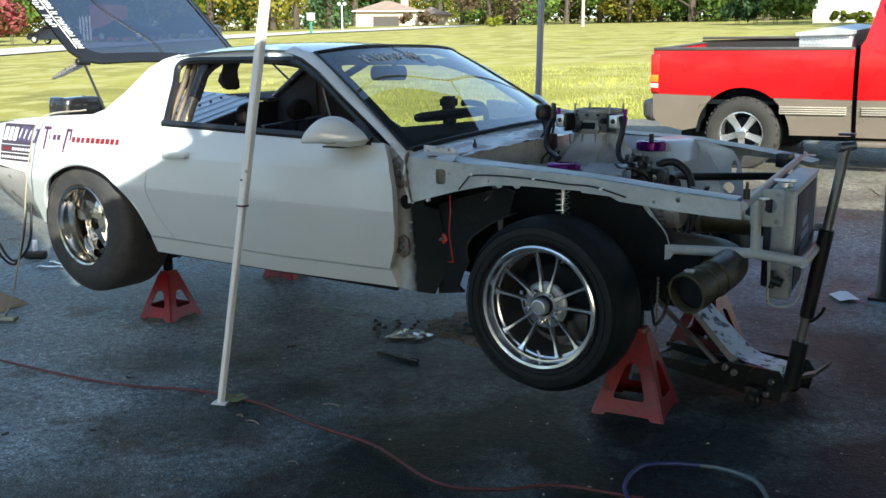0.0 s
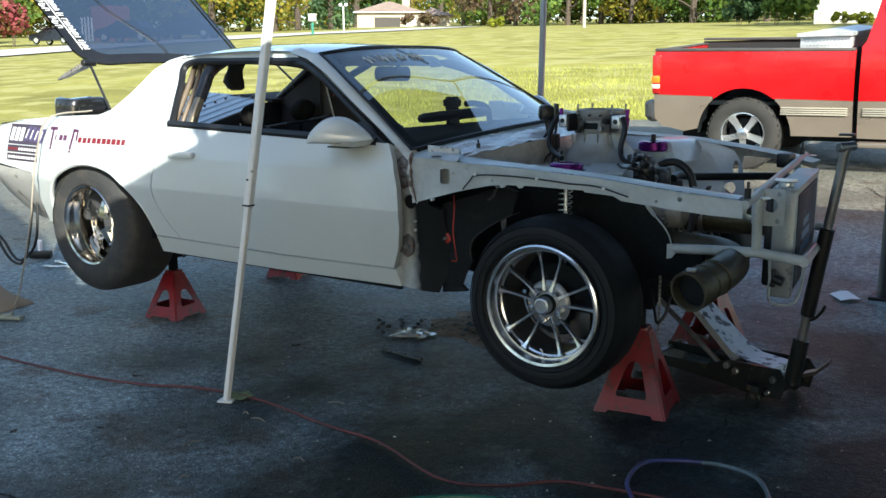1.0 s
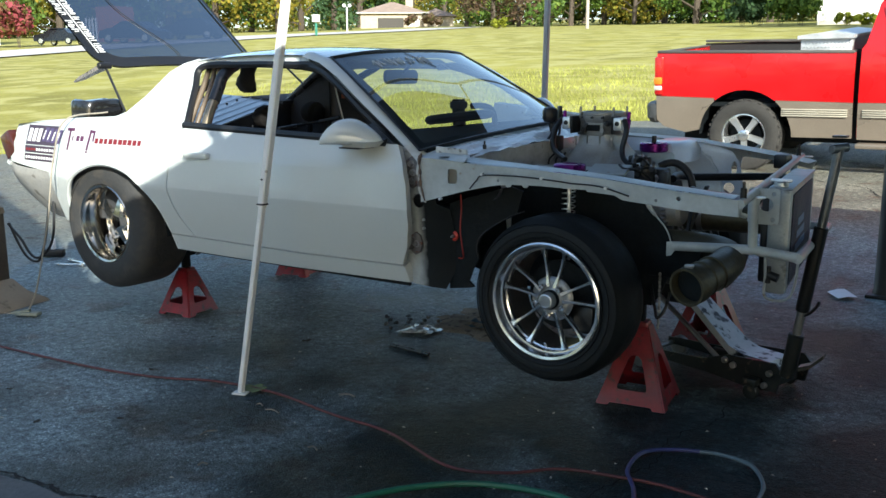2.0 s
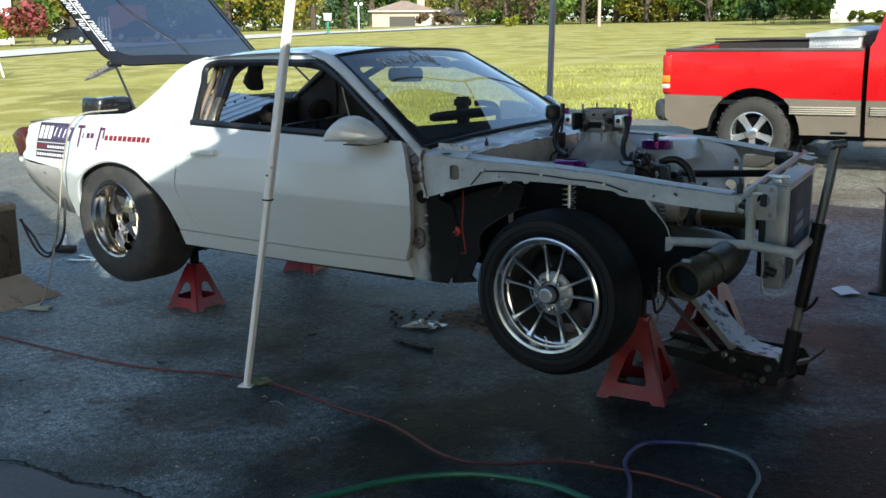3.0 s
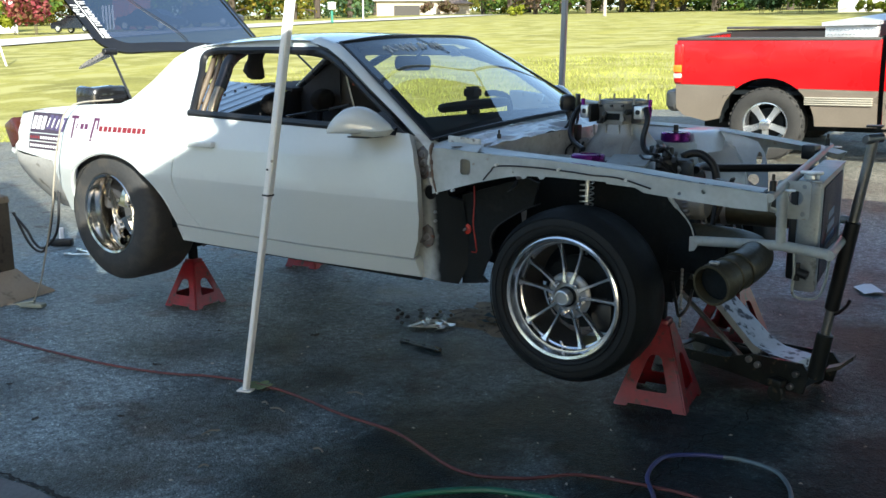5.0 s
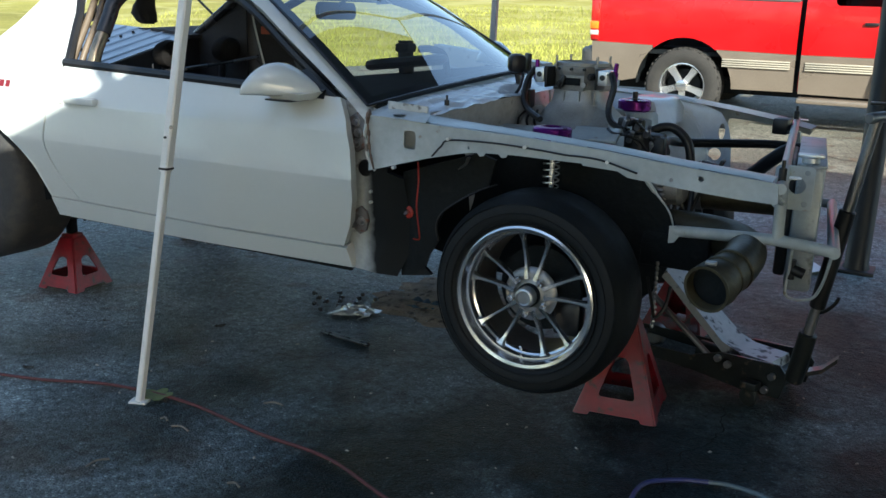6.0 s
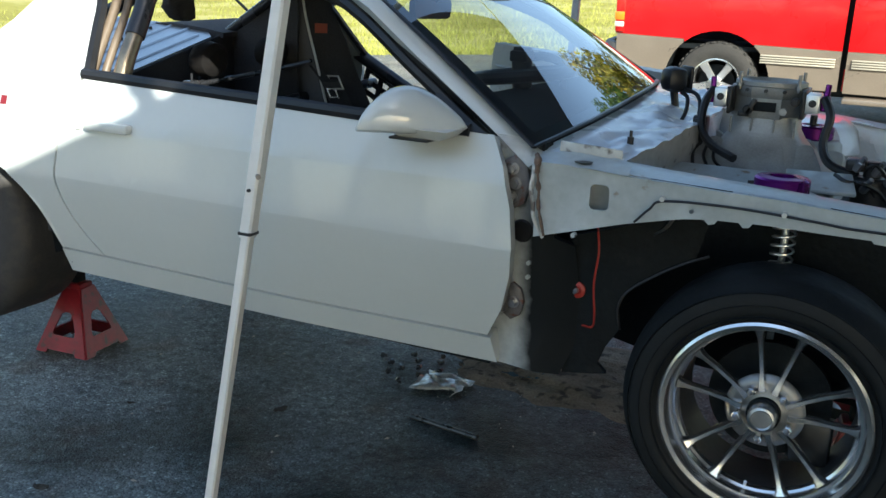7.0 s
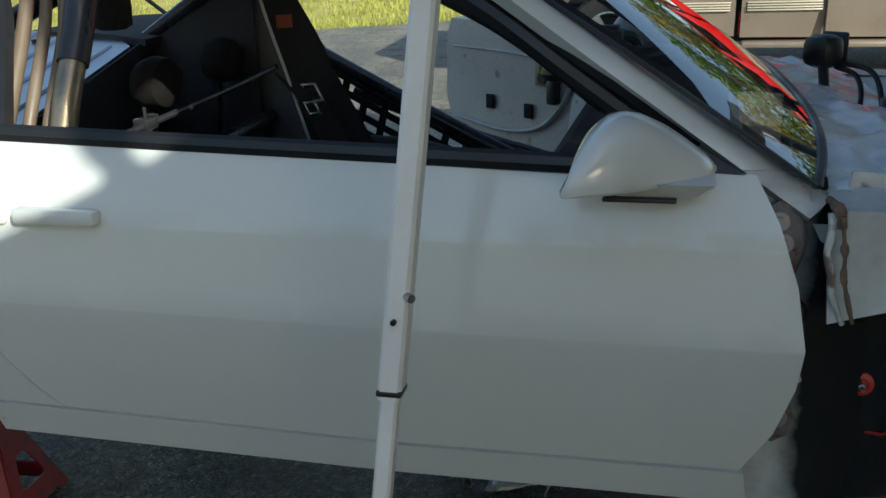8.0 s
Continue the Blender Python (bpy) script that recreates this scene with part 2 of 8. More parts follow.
def sheet(loops, place, thick=0.0, cut=0.06, lines=()):
    """A panel from flat outlines (the first the rim, the others holes), cut finely, laid into space by place(u, v), and thickened."""
    bm = bmesh.new()
    for loop in loops:
        vs = [bm.verts.new((u, v, 0)) for u, v in loop]
        for a, b in zip(vs, vs[1:] + vs[:1]):
            bm.edges.new((a, b))
    bmesh.ops.triangle_fill(bm, edges=bm.edges[:], use_beauty=True, use_dissolve=False)
    us, ws = [p[0] for p in loops[0]], [p[1] for p in loops[0]]
    if cut:
        for axis, lo, hi in ((0, min(us), max(us)), (1, min(ws), max(ws))):
            for k in range(1, int((hi - lo) / cut) + 1):
                co = [0, 0, 0]
                no = [0, 0, 0]
                co[axis], no[axis] = lo + k * (hi - lo) / (int((hi - lo) / cut) + 1), 1
                bmesh.ops.bisect_plane(bm, geom=bm.verts[:] + bm.edges[:] + bm.faces[:], dist=1e-5, plane_co=co, plane_no=no)
    for w in lines:
        bmesh.ops.bisect_plane(bm, geom=bm.verts[:] + bm.edges[:] + bm.faces[:], dist=1e-5, plane_co=(0, w, 0), plane_no=(0, 1, 0))
    for v in bm.verts:
        v.co = Vector(place(v.co.x, v.co.y))
    bmesh.ops.remove_doubles(bm, verts=bm.verts, dist=2e-5)
    bmesh.ops.dissolve_degenerate(bm, dist=1e-5, edges=bm.edges)
    bmesh.ops.recalc_face_normals(bm, faces=bm.faces)
    if thick:
        thicken(bm, thick)
    return bm


def thicken(bm, t):
    """A second skin t behind the first, joined along the rims."""
    bm.normal_update()
    mid = sum((f.calc_center_median() for f in bm.faces), Vector()) / len(bm.faces)
    core = Vector((0.0, 7.3, 1.0)) if mid.y > 5 else Vector((-1.3, 0.0, 0.7))
    if sum(f.normal.dot(core - f.calc_center_median()) * f.calc_area() for f in bm.faces) > 0:
        bmesh.ops.reverse_faces(bm, faces=bm.faces)
        bm.normal_update()
    faces, rims = bm.faces[:], [(e.verts[0], e.verts[1]) for e in bm.edges if len(e.link_faces) == 1]
    back = {v: bm.verts.new(v.co - v.normal * t) for v in bm.verts[:]}
    for f in faces:
        bm.faces.new([back[v] for v in reversed(f.verts)])
    for a, b in rims:
        bm.faces.new((a, b, back[b], back[a]))


def loft(sections):
    """A skin through rings of equal count, with closed ends."""
    bm = bmesh.new()
    rings = [[bm.verts.new(p) for p in s] for s in sections]
    n = len(rings[0])
    for a, b in zip(rings, rings[1:]):
        for k in range(n):
            bm.faces.new((a[k], b[k], b[(k + 1) % n], a[(k + 1) % n]))
    bm.faces.new(rings[0][::-1])
    bm.faces.new(rings[-1])
    return bm


def grid(nu, nv, place):
    bm = bmesh.new()
    vs = [[bm.verts.new(place(i / nu, j / nv)) for j in range(nv + 1)] for i in range(nu + 1)]
    for i in range(nu):
        for j in range(nv):
            bm.faces.new((vs[i][j], vs[i + 1][j], vs[i + 1][j + 1], vs[i][j + 1]))
    return bm


def arc(cx, cy, r, a0, a1, n=10):
    return [(cx + r * math.cos(radians(a0 + (a1 - a0) * k / n)), cy + r * math.sin(radians(a0 + (a1 - a0) * k / n))) for k in range(n + 1)]


def rounded(x0, y0, x1, y1, r, n=5):
    return arc(x1 - r, y1 - r, r, 0, 90, n) + arc(x0 + r, y1 - r, r, 90, 180, n) + arc(x0 + r, y0 + r, r, 180, 270, n) + arc(x1 - r, y0 + r, r, 270, 360, n)


# ---- ground ----
def ground_z(x, y):
    """Level by the house, then a slope up to the lawn and the road."""
    z = 0.060 * max(0.0, min(y, 6.5) - 2.0) + 0.074 * max(0.0, min(y, 60.0) - 6.5) + 0.060 * max(0.0, y - 60.0)
    z += 0.018 * max(0.0, -x - 6.0) * min(1.0, max(0.0, y - 2.0) / 8)
    return min(z, 26.0)


def noise2(x, y, s):
    return noise.noise(Vector((x * s, y * s, 3.7)))


LAWN = mat("mown_grass", (0.272, 0.252, 0.066), 0.95, var=0.34, scale=0.35, fine=11, bump=0.8, stain=(0.36, 0.335, 0.125), stain_at=0.48, spec=0.1)
BLADE = mat("grass_blades", (0.26, 0.27, 0.062), 0.8, var=0.4, scale=0.5, fine=6, spec=0.15)


def spaced(lo, hi, fine_lo, fine_hi, fine, coarse):
    vals, v = [], lo
    while v < hi:
        vals.append(v)
        step = fine if fine_lo <= v < fine_hi else coarse
        v = fine_lo if v < fine_lo < v + step else v + step
    return vals + [hi]


gx, gy = spaced(-420, 300, -30, 16, 1.0, 15), spaced(-160, 560, -8, 60, 1.0, 15)
bm = bmesh.new()
rows = [[bm.verts.new((x, y, ground_z(x, y) - 0.05 + 0.02 * noise2(x, y, 0.4))) for x in gx] for y in gy]
for a, b in zip(rows, rows[1:]):
    for k in range(len(gx) - 1):
        bm.faces.new((a[k], a[k + 1], b[k + 1], b[k]))
solid("ground", bm, LAWN, "sunlit mown lawn rising gently to the road", "lawn", kind="structure")

# the asphalt drive, with an uneven edge against the grass
EDGE = spline([(-26, -3.5), (-17, 1.2), (-12.1, 3.9), (-8.8, 7.2), (-6.3, 9.5), (-4.0, 10.6), (0, 11.4), (6, 11.8), (16, 11.5)], 12)


def drive_material():
    m = mat("old_asphalt", (0.288, 0.350, 0.362), 0.54, var=0.5, scale=1.7, fine=130, bump=0.6, stain=(0.225, 0.225, 0.212), stain_at=0.57, rough_var=0.15, spec=0.38)
    n, l = m.node_tree.nodes, m.node_tree.links
    b = n["Principled BSDF"]
    tc, grit = n.new("ShaderNodeTexCoord"), n.new("ShaderNodeTexVoronoi")
    grit.inputs["Scale"].default_value = 150
    l.new(tc.outputs["Object"], grit.inputs["Vector"])
    ramp = n.new("ShaderNodeValToRGB")
    ramp.color_ramp.elements[0].color, ramp.color_ramp.elements[1].color = (0.36, 0.37, 0.38, 1), (2.1, 2.1, 2.05, 1)
    ramp.color_ramp.elements[0].position, ramp.color_ramp.elements[1].position = 0.12, 0.98
    mid = ramp.color_ramp.elements.new(0.80)
    mid.color = (0.92, 0.92, 0.93, 1)
    l.new(grit.outputs["Color"], ramp.inputs[0])
    mx = n.new("ShaderNodeMix")
    mx.data_type, mx.blend_type = "RGBA", "MULTIPLY"
    mx.inputs[0].default_value = 0.9
    old = b.inputs["Base Color"].links[0].from_socket
    l.new(old, mx.inputs[6])
    l.new(ramp.outputs[0], mx.inputs[7])
    l.new(mx.outputs[2], b.inputs["Base Color"])
    # past the car the colour is tinted tan, for the warmth of sunlight
    axis, worn = n.new("ShaderNodeSeparateXYZ"), n.new("ShaderNodeTexNoise")
    l.new(tc.outputs["Object"], axis.inputs[0])
    # worn is only the noise that breaks up the tint's edge
    worn.inputs["Scale"].default_value, worn.inputs["Detail"].default_value = 0.9, 7
    l.new(tc.outputs["Object"], worn.inputs["Vector"])
    far = n.new("ShaderNodeMath")
    far.operation = "MULTIPLY_ADD"
    l.new(worn.outputs[0], far.inputs[0])
    far.inputs[1].default_value = 2.2
    tail_side, out_there = n.new("ShaderNodeMath"), n.new("ShaderNodeMath")
    tail_side.operation, out_there.operation = "MULTIPLY_ADD", "MAXIMUM"
    l.new(axis.outputs["X"], tail_side.inputs[0])
    tail_side.inputs[1].default_value, tail_side.inputs[2].default_value = -1.0, -1.2
    l.new(axis.outputs["Y"], out_there.inputs[0])
    l.new(tail_side.outputs[0], out_there.inputs[1])
    l.new(out_there.outputs[0], far.inputs[2])
    past = n.new("ShaderNodeMapRange")
    l.new(far.outputs[0], past.inputs[0])
    past.inputs[1].default_value, past.inputs[2].default_value = 4.3, 5.5
    tan = n.new("ShaderNodeMix")
    tan.data_type, tan.blend_type = "RGBA", "MULTIPLY"
    l.new(past.outputs[0], tan.inputs[0])
    l.new(mx.outputs[2], tan.inputs[6])
    tan.inputs[7].default_value = (0.84, 0.66, 0.50, 1)
    # dark smooth old oil under the bay; shade by the sill painted in
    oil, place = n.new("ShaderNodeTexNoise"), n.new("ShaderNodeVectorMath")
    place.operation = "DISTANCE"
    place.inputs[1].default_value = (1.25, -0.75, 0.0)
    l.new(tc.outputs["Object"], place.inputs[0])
    # strip along the sill: shade under the car put into the colour
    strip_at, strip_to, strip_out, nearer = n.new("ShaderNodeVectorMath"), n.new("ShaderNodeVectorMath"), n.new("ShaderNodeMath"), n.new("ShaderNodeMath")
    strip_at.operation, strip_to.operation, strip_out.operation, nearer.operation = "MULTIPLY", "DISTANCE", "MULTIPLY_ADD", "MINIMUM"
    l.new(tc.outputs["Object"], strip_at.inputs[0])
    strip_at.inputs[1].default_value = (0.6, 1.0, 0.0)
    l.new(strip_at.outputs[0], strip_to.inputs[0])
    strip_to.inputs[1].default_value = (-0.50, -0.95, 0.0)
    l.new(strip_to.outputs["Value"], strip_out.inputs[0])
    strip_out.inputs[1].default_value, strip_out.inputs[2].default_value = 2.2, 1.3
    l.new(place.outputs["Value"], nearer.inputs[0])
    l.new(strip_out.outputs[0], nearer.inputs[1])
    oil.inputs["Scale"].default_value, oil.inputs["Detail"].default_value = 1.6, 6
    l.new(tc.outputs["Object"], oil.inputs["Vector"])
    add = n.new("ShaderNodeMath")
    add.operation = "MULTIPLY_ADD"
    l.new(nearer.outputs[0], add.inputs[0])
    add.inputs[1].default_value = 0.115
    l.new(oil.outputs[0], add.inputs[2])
    soak_shade = n.new("ShaderNodeValToRGB")
    soak_shade.color_ramp.elements[0].color, soak_shade.color_ramp.elements[1].color = (0.10, 0.145, 0.16, 1), (1, 1, 1, 1)
    soak_shade.color_ramp.elements[0].position, soak_shade.color_ramp.elements[1].position = 0.60, 0.95
    l.new(add.outputs[0], soak_shade.inputs[0])
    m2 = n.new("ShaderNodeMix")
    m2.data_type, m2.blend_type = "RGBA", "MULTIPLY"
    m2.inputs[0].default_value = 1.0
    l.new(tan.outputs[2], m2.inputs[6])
    l.new(soak_shade.outputs[0], m2.inputs[7])
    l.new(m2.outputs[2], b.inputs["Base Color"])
    gloss = n.new("ShaderNodeMapRange")
    l.new(soak_shade.outputs[0], gloss.inputs[0])
    gloss.inputs[1].default_value, gloss.inputs[2].default_value = 0.15, 1.0
    gloss.inputs[3].default_value, gloss.inputs[4].default_value = 0.12, 0.38
    l.new(gloss.outputs[0], b.inputs["Specular IOR Level"])
    # the darkened patches are smoother
    rough_from = b.inputs["Roughness"].links[0].from_socket
    gl = n.new("ShaderNodeMapRange")
    l.new(soak_shade.outputs[0], gl.inputs[0])
    gl.inputs[1].default_value, gl.inputs[2].default_value = 0.36, 1.0
    gl.inputs[3].default_value, gl.inputs[4].default_value = 0.85, 1.0
    mr = n.new("ShaderNodeMath")
    mr.operation = "MULTIPLY"
    l.new(rough_from, mr.inputs[0])
    l.new(gl.outputs[0], mr.inputs[1])
    l.new(mr.outputs[0], b.inputs["Roughness"])
    # coarse relief of the stones
    bp = b.inputs["Normal"].links[0].from_node
    b2 = n.new("ShaderNodeBump")
    b2.inputs["Strength"].default_value, b2.inputs["Distance"].default_value = 0.8, 0.006
    b2.invert = True
    l.new(grit.outputs[0], b2.inputs["Height"])
    lumps, b3 = n.new("ShaderNodeTexNoise"), n.new("ShaderNodeBump")
    lumps.inputs["Scale"].default_value, lumps.inputs["Detail"].default_value, lumps.inputs["Roughness"].default_value = 26, 8, 0.7
    l.new(tc.outputs["Object"], lumps.inputs["Vector"])
    l.new(lumps.outputs[0], b3.inputs["Height"])
    b3.inputs["Strength"].default_value, b3.inputs["Distance"].default_value = 1.0, 0.024
    l.new(bp.outputs[0], b3.inputs["Normal"])
    l.new(b3.outputs[0], b2.inputs["Normal"])
    # tone follows the relief noise: hollows darker, high spots paler
    tone, mottle = n.new("ShaderNodeMapRange"), n.new("ShaderNodeMix")
    l.new(lumps.outputs[0], tone.inputs[0])
    tone.inputs[1].default_value, tone.inputs[2].default_value = 0.36, 0.64
    tone.inputs[3].default_value, tone.inputs[4].default_value = 0.48, 1.52
    mottle.data_type, mottle.blend_type = "RGBA", "MULTIPLY"
    mottle.inputs[0].default_value = 1.0
    l.new(m2.outputs[2], mottle.inputs[6])
    l.new(tone.outputs[0], mottle.inputs[7])
    l.new(mottle.outputs[2], b.inputs["Base Color"])
    l.new(b2.outputs[0], b.inputs["Normal"])
    return m


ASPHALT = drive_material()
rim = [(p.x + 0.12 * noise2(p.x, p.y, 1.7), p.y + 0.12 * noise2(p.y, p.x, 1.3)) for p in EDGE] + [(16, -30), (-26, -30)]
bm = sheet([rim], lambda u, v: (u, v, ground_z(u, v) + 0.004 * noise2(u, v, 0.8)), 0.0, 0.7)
solid("driveway", bm, ASPHALT, "dark weathered asphalt driveway with cracks and oil stains, its colour toned for sun and shade", "driveway", kind="structure")


def grass_tufts():
    rnd = random.Random(5)
    bm = bmesh.new()
    for _ in range(26000):
        p = EDGE[rnd.randrange(20, len(EDGE) - 20)]
        out = rnd.random() ** 2.0 * 14
        x, y = p.x - 0.35 * out + rnd.uniform(-0.6, 0.6), p.y + out + rnd.uniform(-0.05, 0.35)
        z = ground_z(x, y) - 0.05
        h, a = rnd.uniform(0.05, 0.11), rnd.uniform(0, 6.28)
        w = rnd.uniform(0.006, 0.012)
        lean = Vector((rnd.uniform(-0.05, 0.05), rnd.uniform(-0.05, 0.05), h))
        base = Vector((x, y, z))
        s = Vector((math.cos(a) * w, math.sin(a) * w, 0))
        bm.faces.new([bm.verts.new(base - s), bm.verts.new(base + s), bm.verts.new(base + lean)])
    return bm


solid("grass", grass_tufts(), BLADE, "short sunlit grass along the drive's edge", "grass", kind="stuff", smooth=False)

APRON_M = mat("worn_grey_apron", (0.115, 0.115, 0.115), 0.8, var=0.25, scale=2.2, fine=60, bump=0.5, stain=(0.08, 0.078, 0.075))
APRON = [(-6.0, -3.2), (-2.9, -2.62), (-2.1, -2.47), (-1.7, -2.35), (-1.33, -2.26), (-1.12, -2.22), (-0.96, -2.22), (-0.75, -2.16), (-0.5, -2.18), (-0.1, -2.32), (0.6, -2.5), (1.6, -2.6), (2.7, -2.5), (2.7, -12), (-6, -12)]
solid("garage_apron", sheet([APRON], lambda u, v: (u, v, 0.007), 0.0, 0.0), APRON_M, "worn pale apron slab in front of the garage", "apron", kind="structure", smooth=False)

# ---- the garage and house beside the drive, behind the camera ----
SIDING = mat("pale_siding", (0.50, 0.51, 0.50), 0.8, var=0.06, scale=1)
BRICK = mat("red_brick", (0.30, 0.10, 0.065), 0.85, var=0.25, scale=4, fine=40, bump=0.3)
ROOFING = mat("brown_shingles", (0.27, 0.205, 0.165), 0.9, var=0.2, scale=1.5, fine=12)


# ---- the race car ----
def half_width(x, z):
    w = float(np.interp(z, (0.45, 0.54, 0.66, 0.766, 0.786, 0.93, 1.05, 1.38, 1.42), (0.822, 0.856, 0.894, 0.922, 0.925, 0.904, 0.864, 0.665, 0.62)))
    w += float(np.interp(x, (-3.5, -3.3, -2.8, -2.0, -1.2, -0.55), (-0.075, -0.045, 0.0, 0.0, 0.0, -0.012)))
    return w


def right(x, z):
    return (x, -half_width(x, z), z)


def narrower(z):
    """How far the far side of the cabin stands in from a mirror image of the near side."""
    return 0.12 + 0.14 * min(1.0, max(0.0, (z - 1.02) / 0.36))


def left(x, z):
    return (x, half_width(x, z) - narrower(z), z)


car = thing("race_car", (-1.3, 0, 0.0), "white stripped two-door race car on red jack stands, front bodywork removed", "car")

DOOR = [(-0.64, 1.036), (-1.0, 1.046), (-1.5, 1.060), (-1.92, 1.072), (-1.948, 1.02), (-1.966, 0.95), (-1.979, 0.88), (-1.987, 0.81), (-1.987, 0.75), (-1.976, 0.70), (-1.957, 0.655), (-1.925, 0.602), (-1.878, 0.546),
        (-1.2, 0.541), (-0.632, 0.548), (-0.590, 0.63), (-0.566, 0.72), (-0.560, 0.79), (-0.575, 0.88), (-0.605, 0.97)]
CREASES = (0.54, 0.66, 0.766, 0.786, 0.93, 1.05)
door = part("door", sheet([DOOR], right, 0.03, 0.05, CREASES), WHITE, car, "white door panel with a crease along its middle")
part("belt_moulding", tube([right(x, z) for x, z in ((-0.70, 1.040), (-1.0, 1.050), (-1.5, 1.065), (-1.93, 1.078))], 0.014, 8, flat=1.2), BLACK, door, "black rubber belt moulding")
part("door_handle", box((-1.785, -half_width(-1.78, 0.945) - 0.010, 0.945), (0.165, 0.03, 0.028), 0.008), WHITE, door)
part("lock", cyl((-1.90, -0.890, 0.938), (-1.90, -0.912, 0.938), 0.012, 16, bevel=0.003), WHITE2, door, "round white key lock")
part("rocker", sheet([[(-0.615, 0.470), (-0.625, 0.540), (-1.2, 0.533), (-1.885, 0.538), (-2.06, 0.538), (-2.055, 0.462), (-1.3, 0.462)]], right, 0.04, 0.05), WHITE, car)
part("sill_flange", box((-1.34, -0.77, 0.452), (1.38, 0.016, 0.02), 0.004), UNDER, car)

QUARTER = [(-1.930, 1.079), (-1.975, 1.245), (-1.992, 1.359), (-2.02, 1.392), (-2.117, 1.370), (-2.199, 1.328), (-2.301, 1.215), (-2.402, 1.132), (-2.478, 1.108),
           (-2.788, 1.094), (-3.142, 1.071), (-3.395, 1.043), (-3.45, 0.86), (-3.44, 0.835), (-2.99, 0.80), (-2.965, 0.53), (-2.885, 0.535),
           (-2.872, 0.60), (-2.848, 0.69), (-2.80, 0.76), (-2.747, 0.803), (-2.65, 0.850), (-2.556, 0.866), (-2.43, 0.862), (-2.317, 0.838), (-2.20, 0.775), (-2.115, 0.70), (-2.065, 0.60), (-2.05, 0.546),
           (-1.886, 0.546), (-1.933, 0.604), (-1.965, 0.658), (-1.984, 0.702), (-1.995, 0.75), (-1.995, 0.81), (-1.987, 0.88), (-1.974, 0.95), (-1.956, 1.02)]
quarter = part("quarter_panel", sheet([QUARTER], right, 0.025, 0.05, CREASES), WHITE, car, "sunlit white rear quarter panel with vinyl lettering")
ARCH = [(-2.885, 0.535), (-2.848, 0.69), (-2.747, 0.803), (-2.556, 0.866), (-2.317, 0.838), (-2.115, 0.70), (-2.05, 0.546)]
part("arch_lip", tube([(x, -half_width(x, z) + 0.008, z) for x, z in ARCH], 0.011, 6), WHITE, quarter)
part("wheel_well", grid(16, 4, lambda u, v: (-2.47 + 0.40 * math.cos(math.pi * u) * 1.02, -0.88 + 0.50 * v, 0.53 + 0.335 * math.sin(math.pi * u))), UNDER, quarter, "dark rear wheel well")
part("quarter_panel", sheet([[(x, z) for x, z in QUARTER]], left, 0.025, 0.08), WHITE, car)
part("rocker", sheet([[(-0.615, 0.470), (-0.625, 0.540), (-2.06, 0.538), (-2.055, 0.462)]], left, 0.04, 0.1), WHITE, car)

BUMPER_PAINT = mat("mottled_grey_bumper", (0.36, 0.35, 0.325), 0.6, var=0.18, scale=5, stain=(0.15, 0.14, 0.12), stain_at=0.58)
# rear bumper cover and lamps
def tail(u, v):
    """Round the tail from the right side to the left: u from 0 to 1, v from the top down."""
    a = math.pi * u
    sa = abs(math.sin(a))
    z = 0.806 + 0.034 * min(1.0, sa * 1.4) - (0.30 - 0.09 * sa) * v
    ex = 0.36
    x = -2.985 - 0.630 * sa ** ex - 0.03 * math.sin(math.pi * min(1, v * 1.15)) * sa + 0.14 * v * v * sa
    y = -(half_width(max(x, -3.3), z) - 0.003 - 0.085 * v * v) * math.copysign(abs(math.cos(a)) ** ex, math.cos(a))
    return (x, y, z)


part("bumper_cover", grid(40, 8, tail), BUMPER_PAINT, car, "mottled grey rear bumper cover")
TAIL_AMBER = mat("dark_tail_lens", (0.055, 0.014, 0.010), 0.15, var=0.1, coat=0.6)
part("tail_panel", sheet([[(-0.83, 0.82), (0.83, 0.82), (0.80, 1.045), (-0.80, 1.045)]], lambda u, v: (-3.530 + 0.50 * (v - 0.82), u, v), 0.03, 0.3), WHITE, car)
for s in (-1, 1):
    part("tail_lamp", box((-3.475, s * 0.700, 0.925), (0.11, 0.30, 0.150), 0.014, (0, -26, 0)), TAIL_AMBER if s < 0 else bpy.data.materials["dark_tail_lens"], car, "dark amber tail lamp lens")
part("spoiler_deck", grid(10, 12, lambda u, v: (-2.95 - 0.47 * u, -0.83 + 1.66 * v, 1.083 - 0.04 * u + 0.012 * math.sin(math.pi * v))), WHITE, car)

# roof, pillars and screen
def roof_at(u, v):
    """u: front to back, v: right to left."""
    s = 2 * v - 1
    edge = abs(s) ** 3.2
    y = 0.546 * math.copysign(abs(s) ** 0.92, s) - 0.126
    x0 = -1.050 - 0.10 * s * s
    x1 = -2.10 + 0.06 * s * s
    x = x0 + (x1 - x0) * u
    z = 1.445 - 0.022 * (2 * u - 0.9) ** 2 - 0.042 * edge
    return (x, y, z)


part("roof", grid(22, 26, roof_at), WHITE, car, "white roof skin")
part("drip_rail", sheet([[(-1.25, 1.352), (-1.30, 1.392), (-1.6, 1.405), (-1.9, 1.398), (-2.02, 1.385), (-1.99, 1.357), (-1.7, 1.366), (-1.36, 1.362)]], right, 0.02, 0.08), WHITE, car)
part("drip_rail", sheet([[(-1.25, 1.352), (-1.30, 1.392), (-1.6, 1.405), (-1.9, 1.398), (-2.02, 1.385), (-1.99, 1.357), (-1.7, 1.366), (-1.36, 1.362)]], left, 0.02, 0.08), WHITE, car)
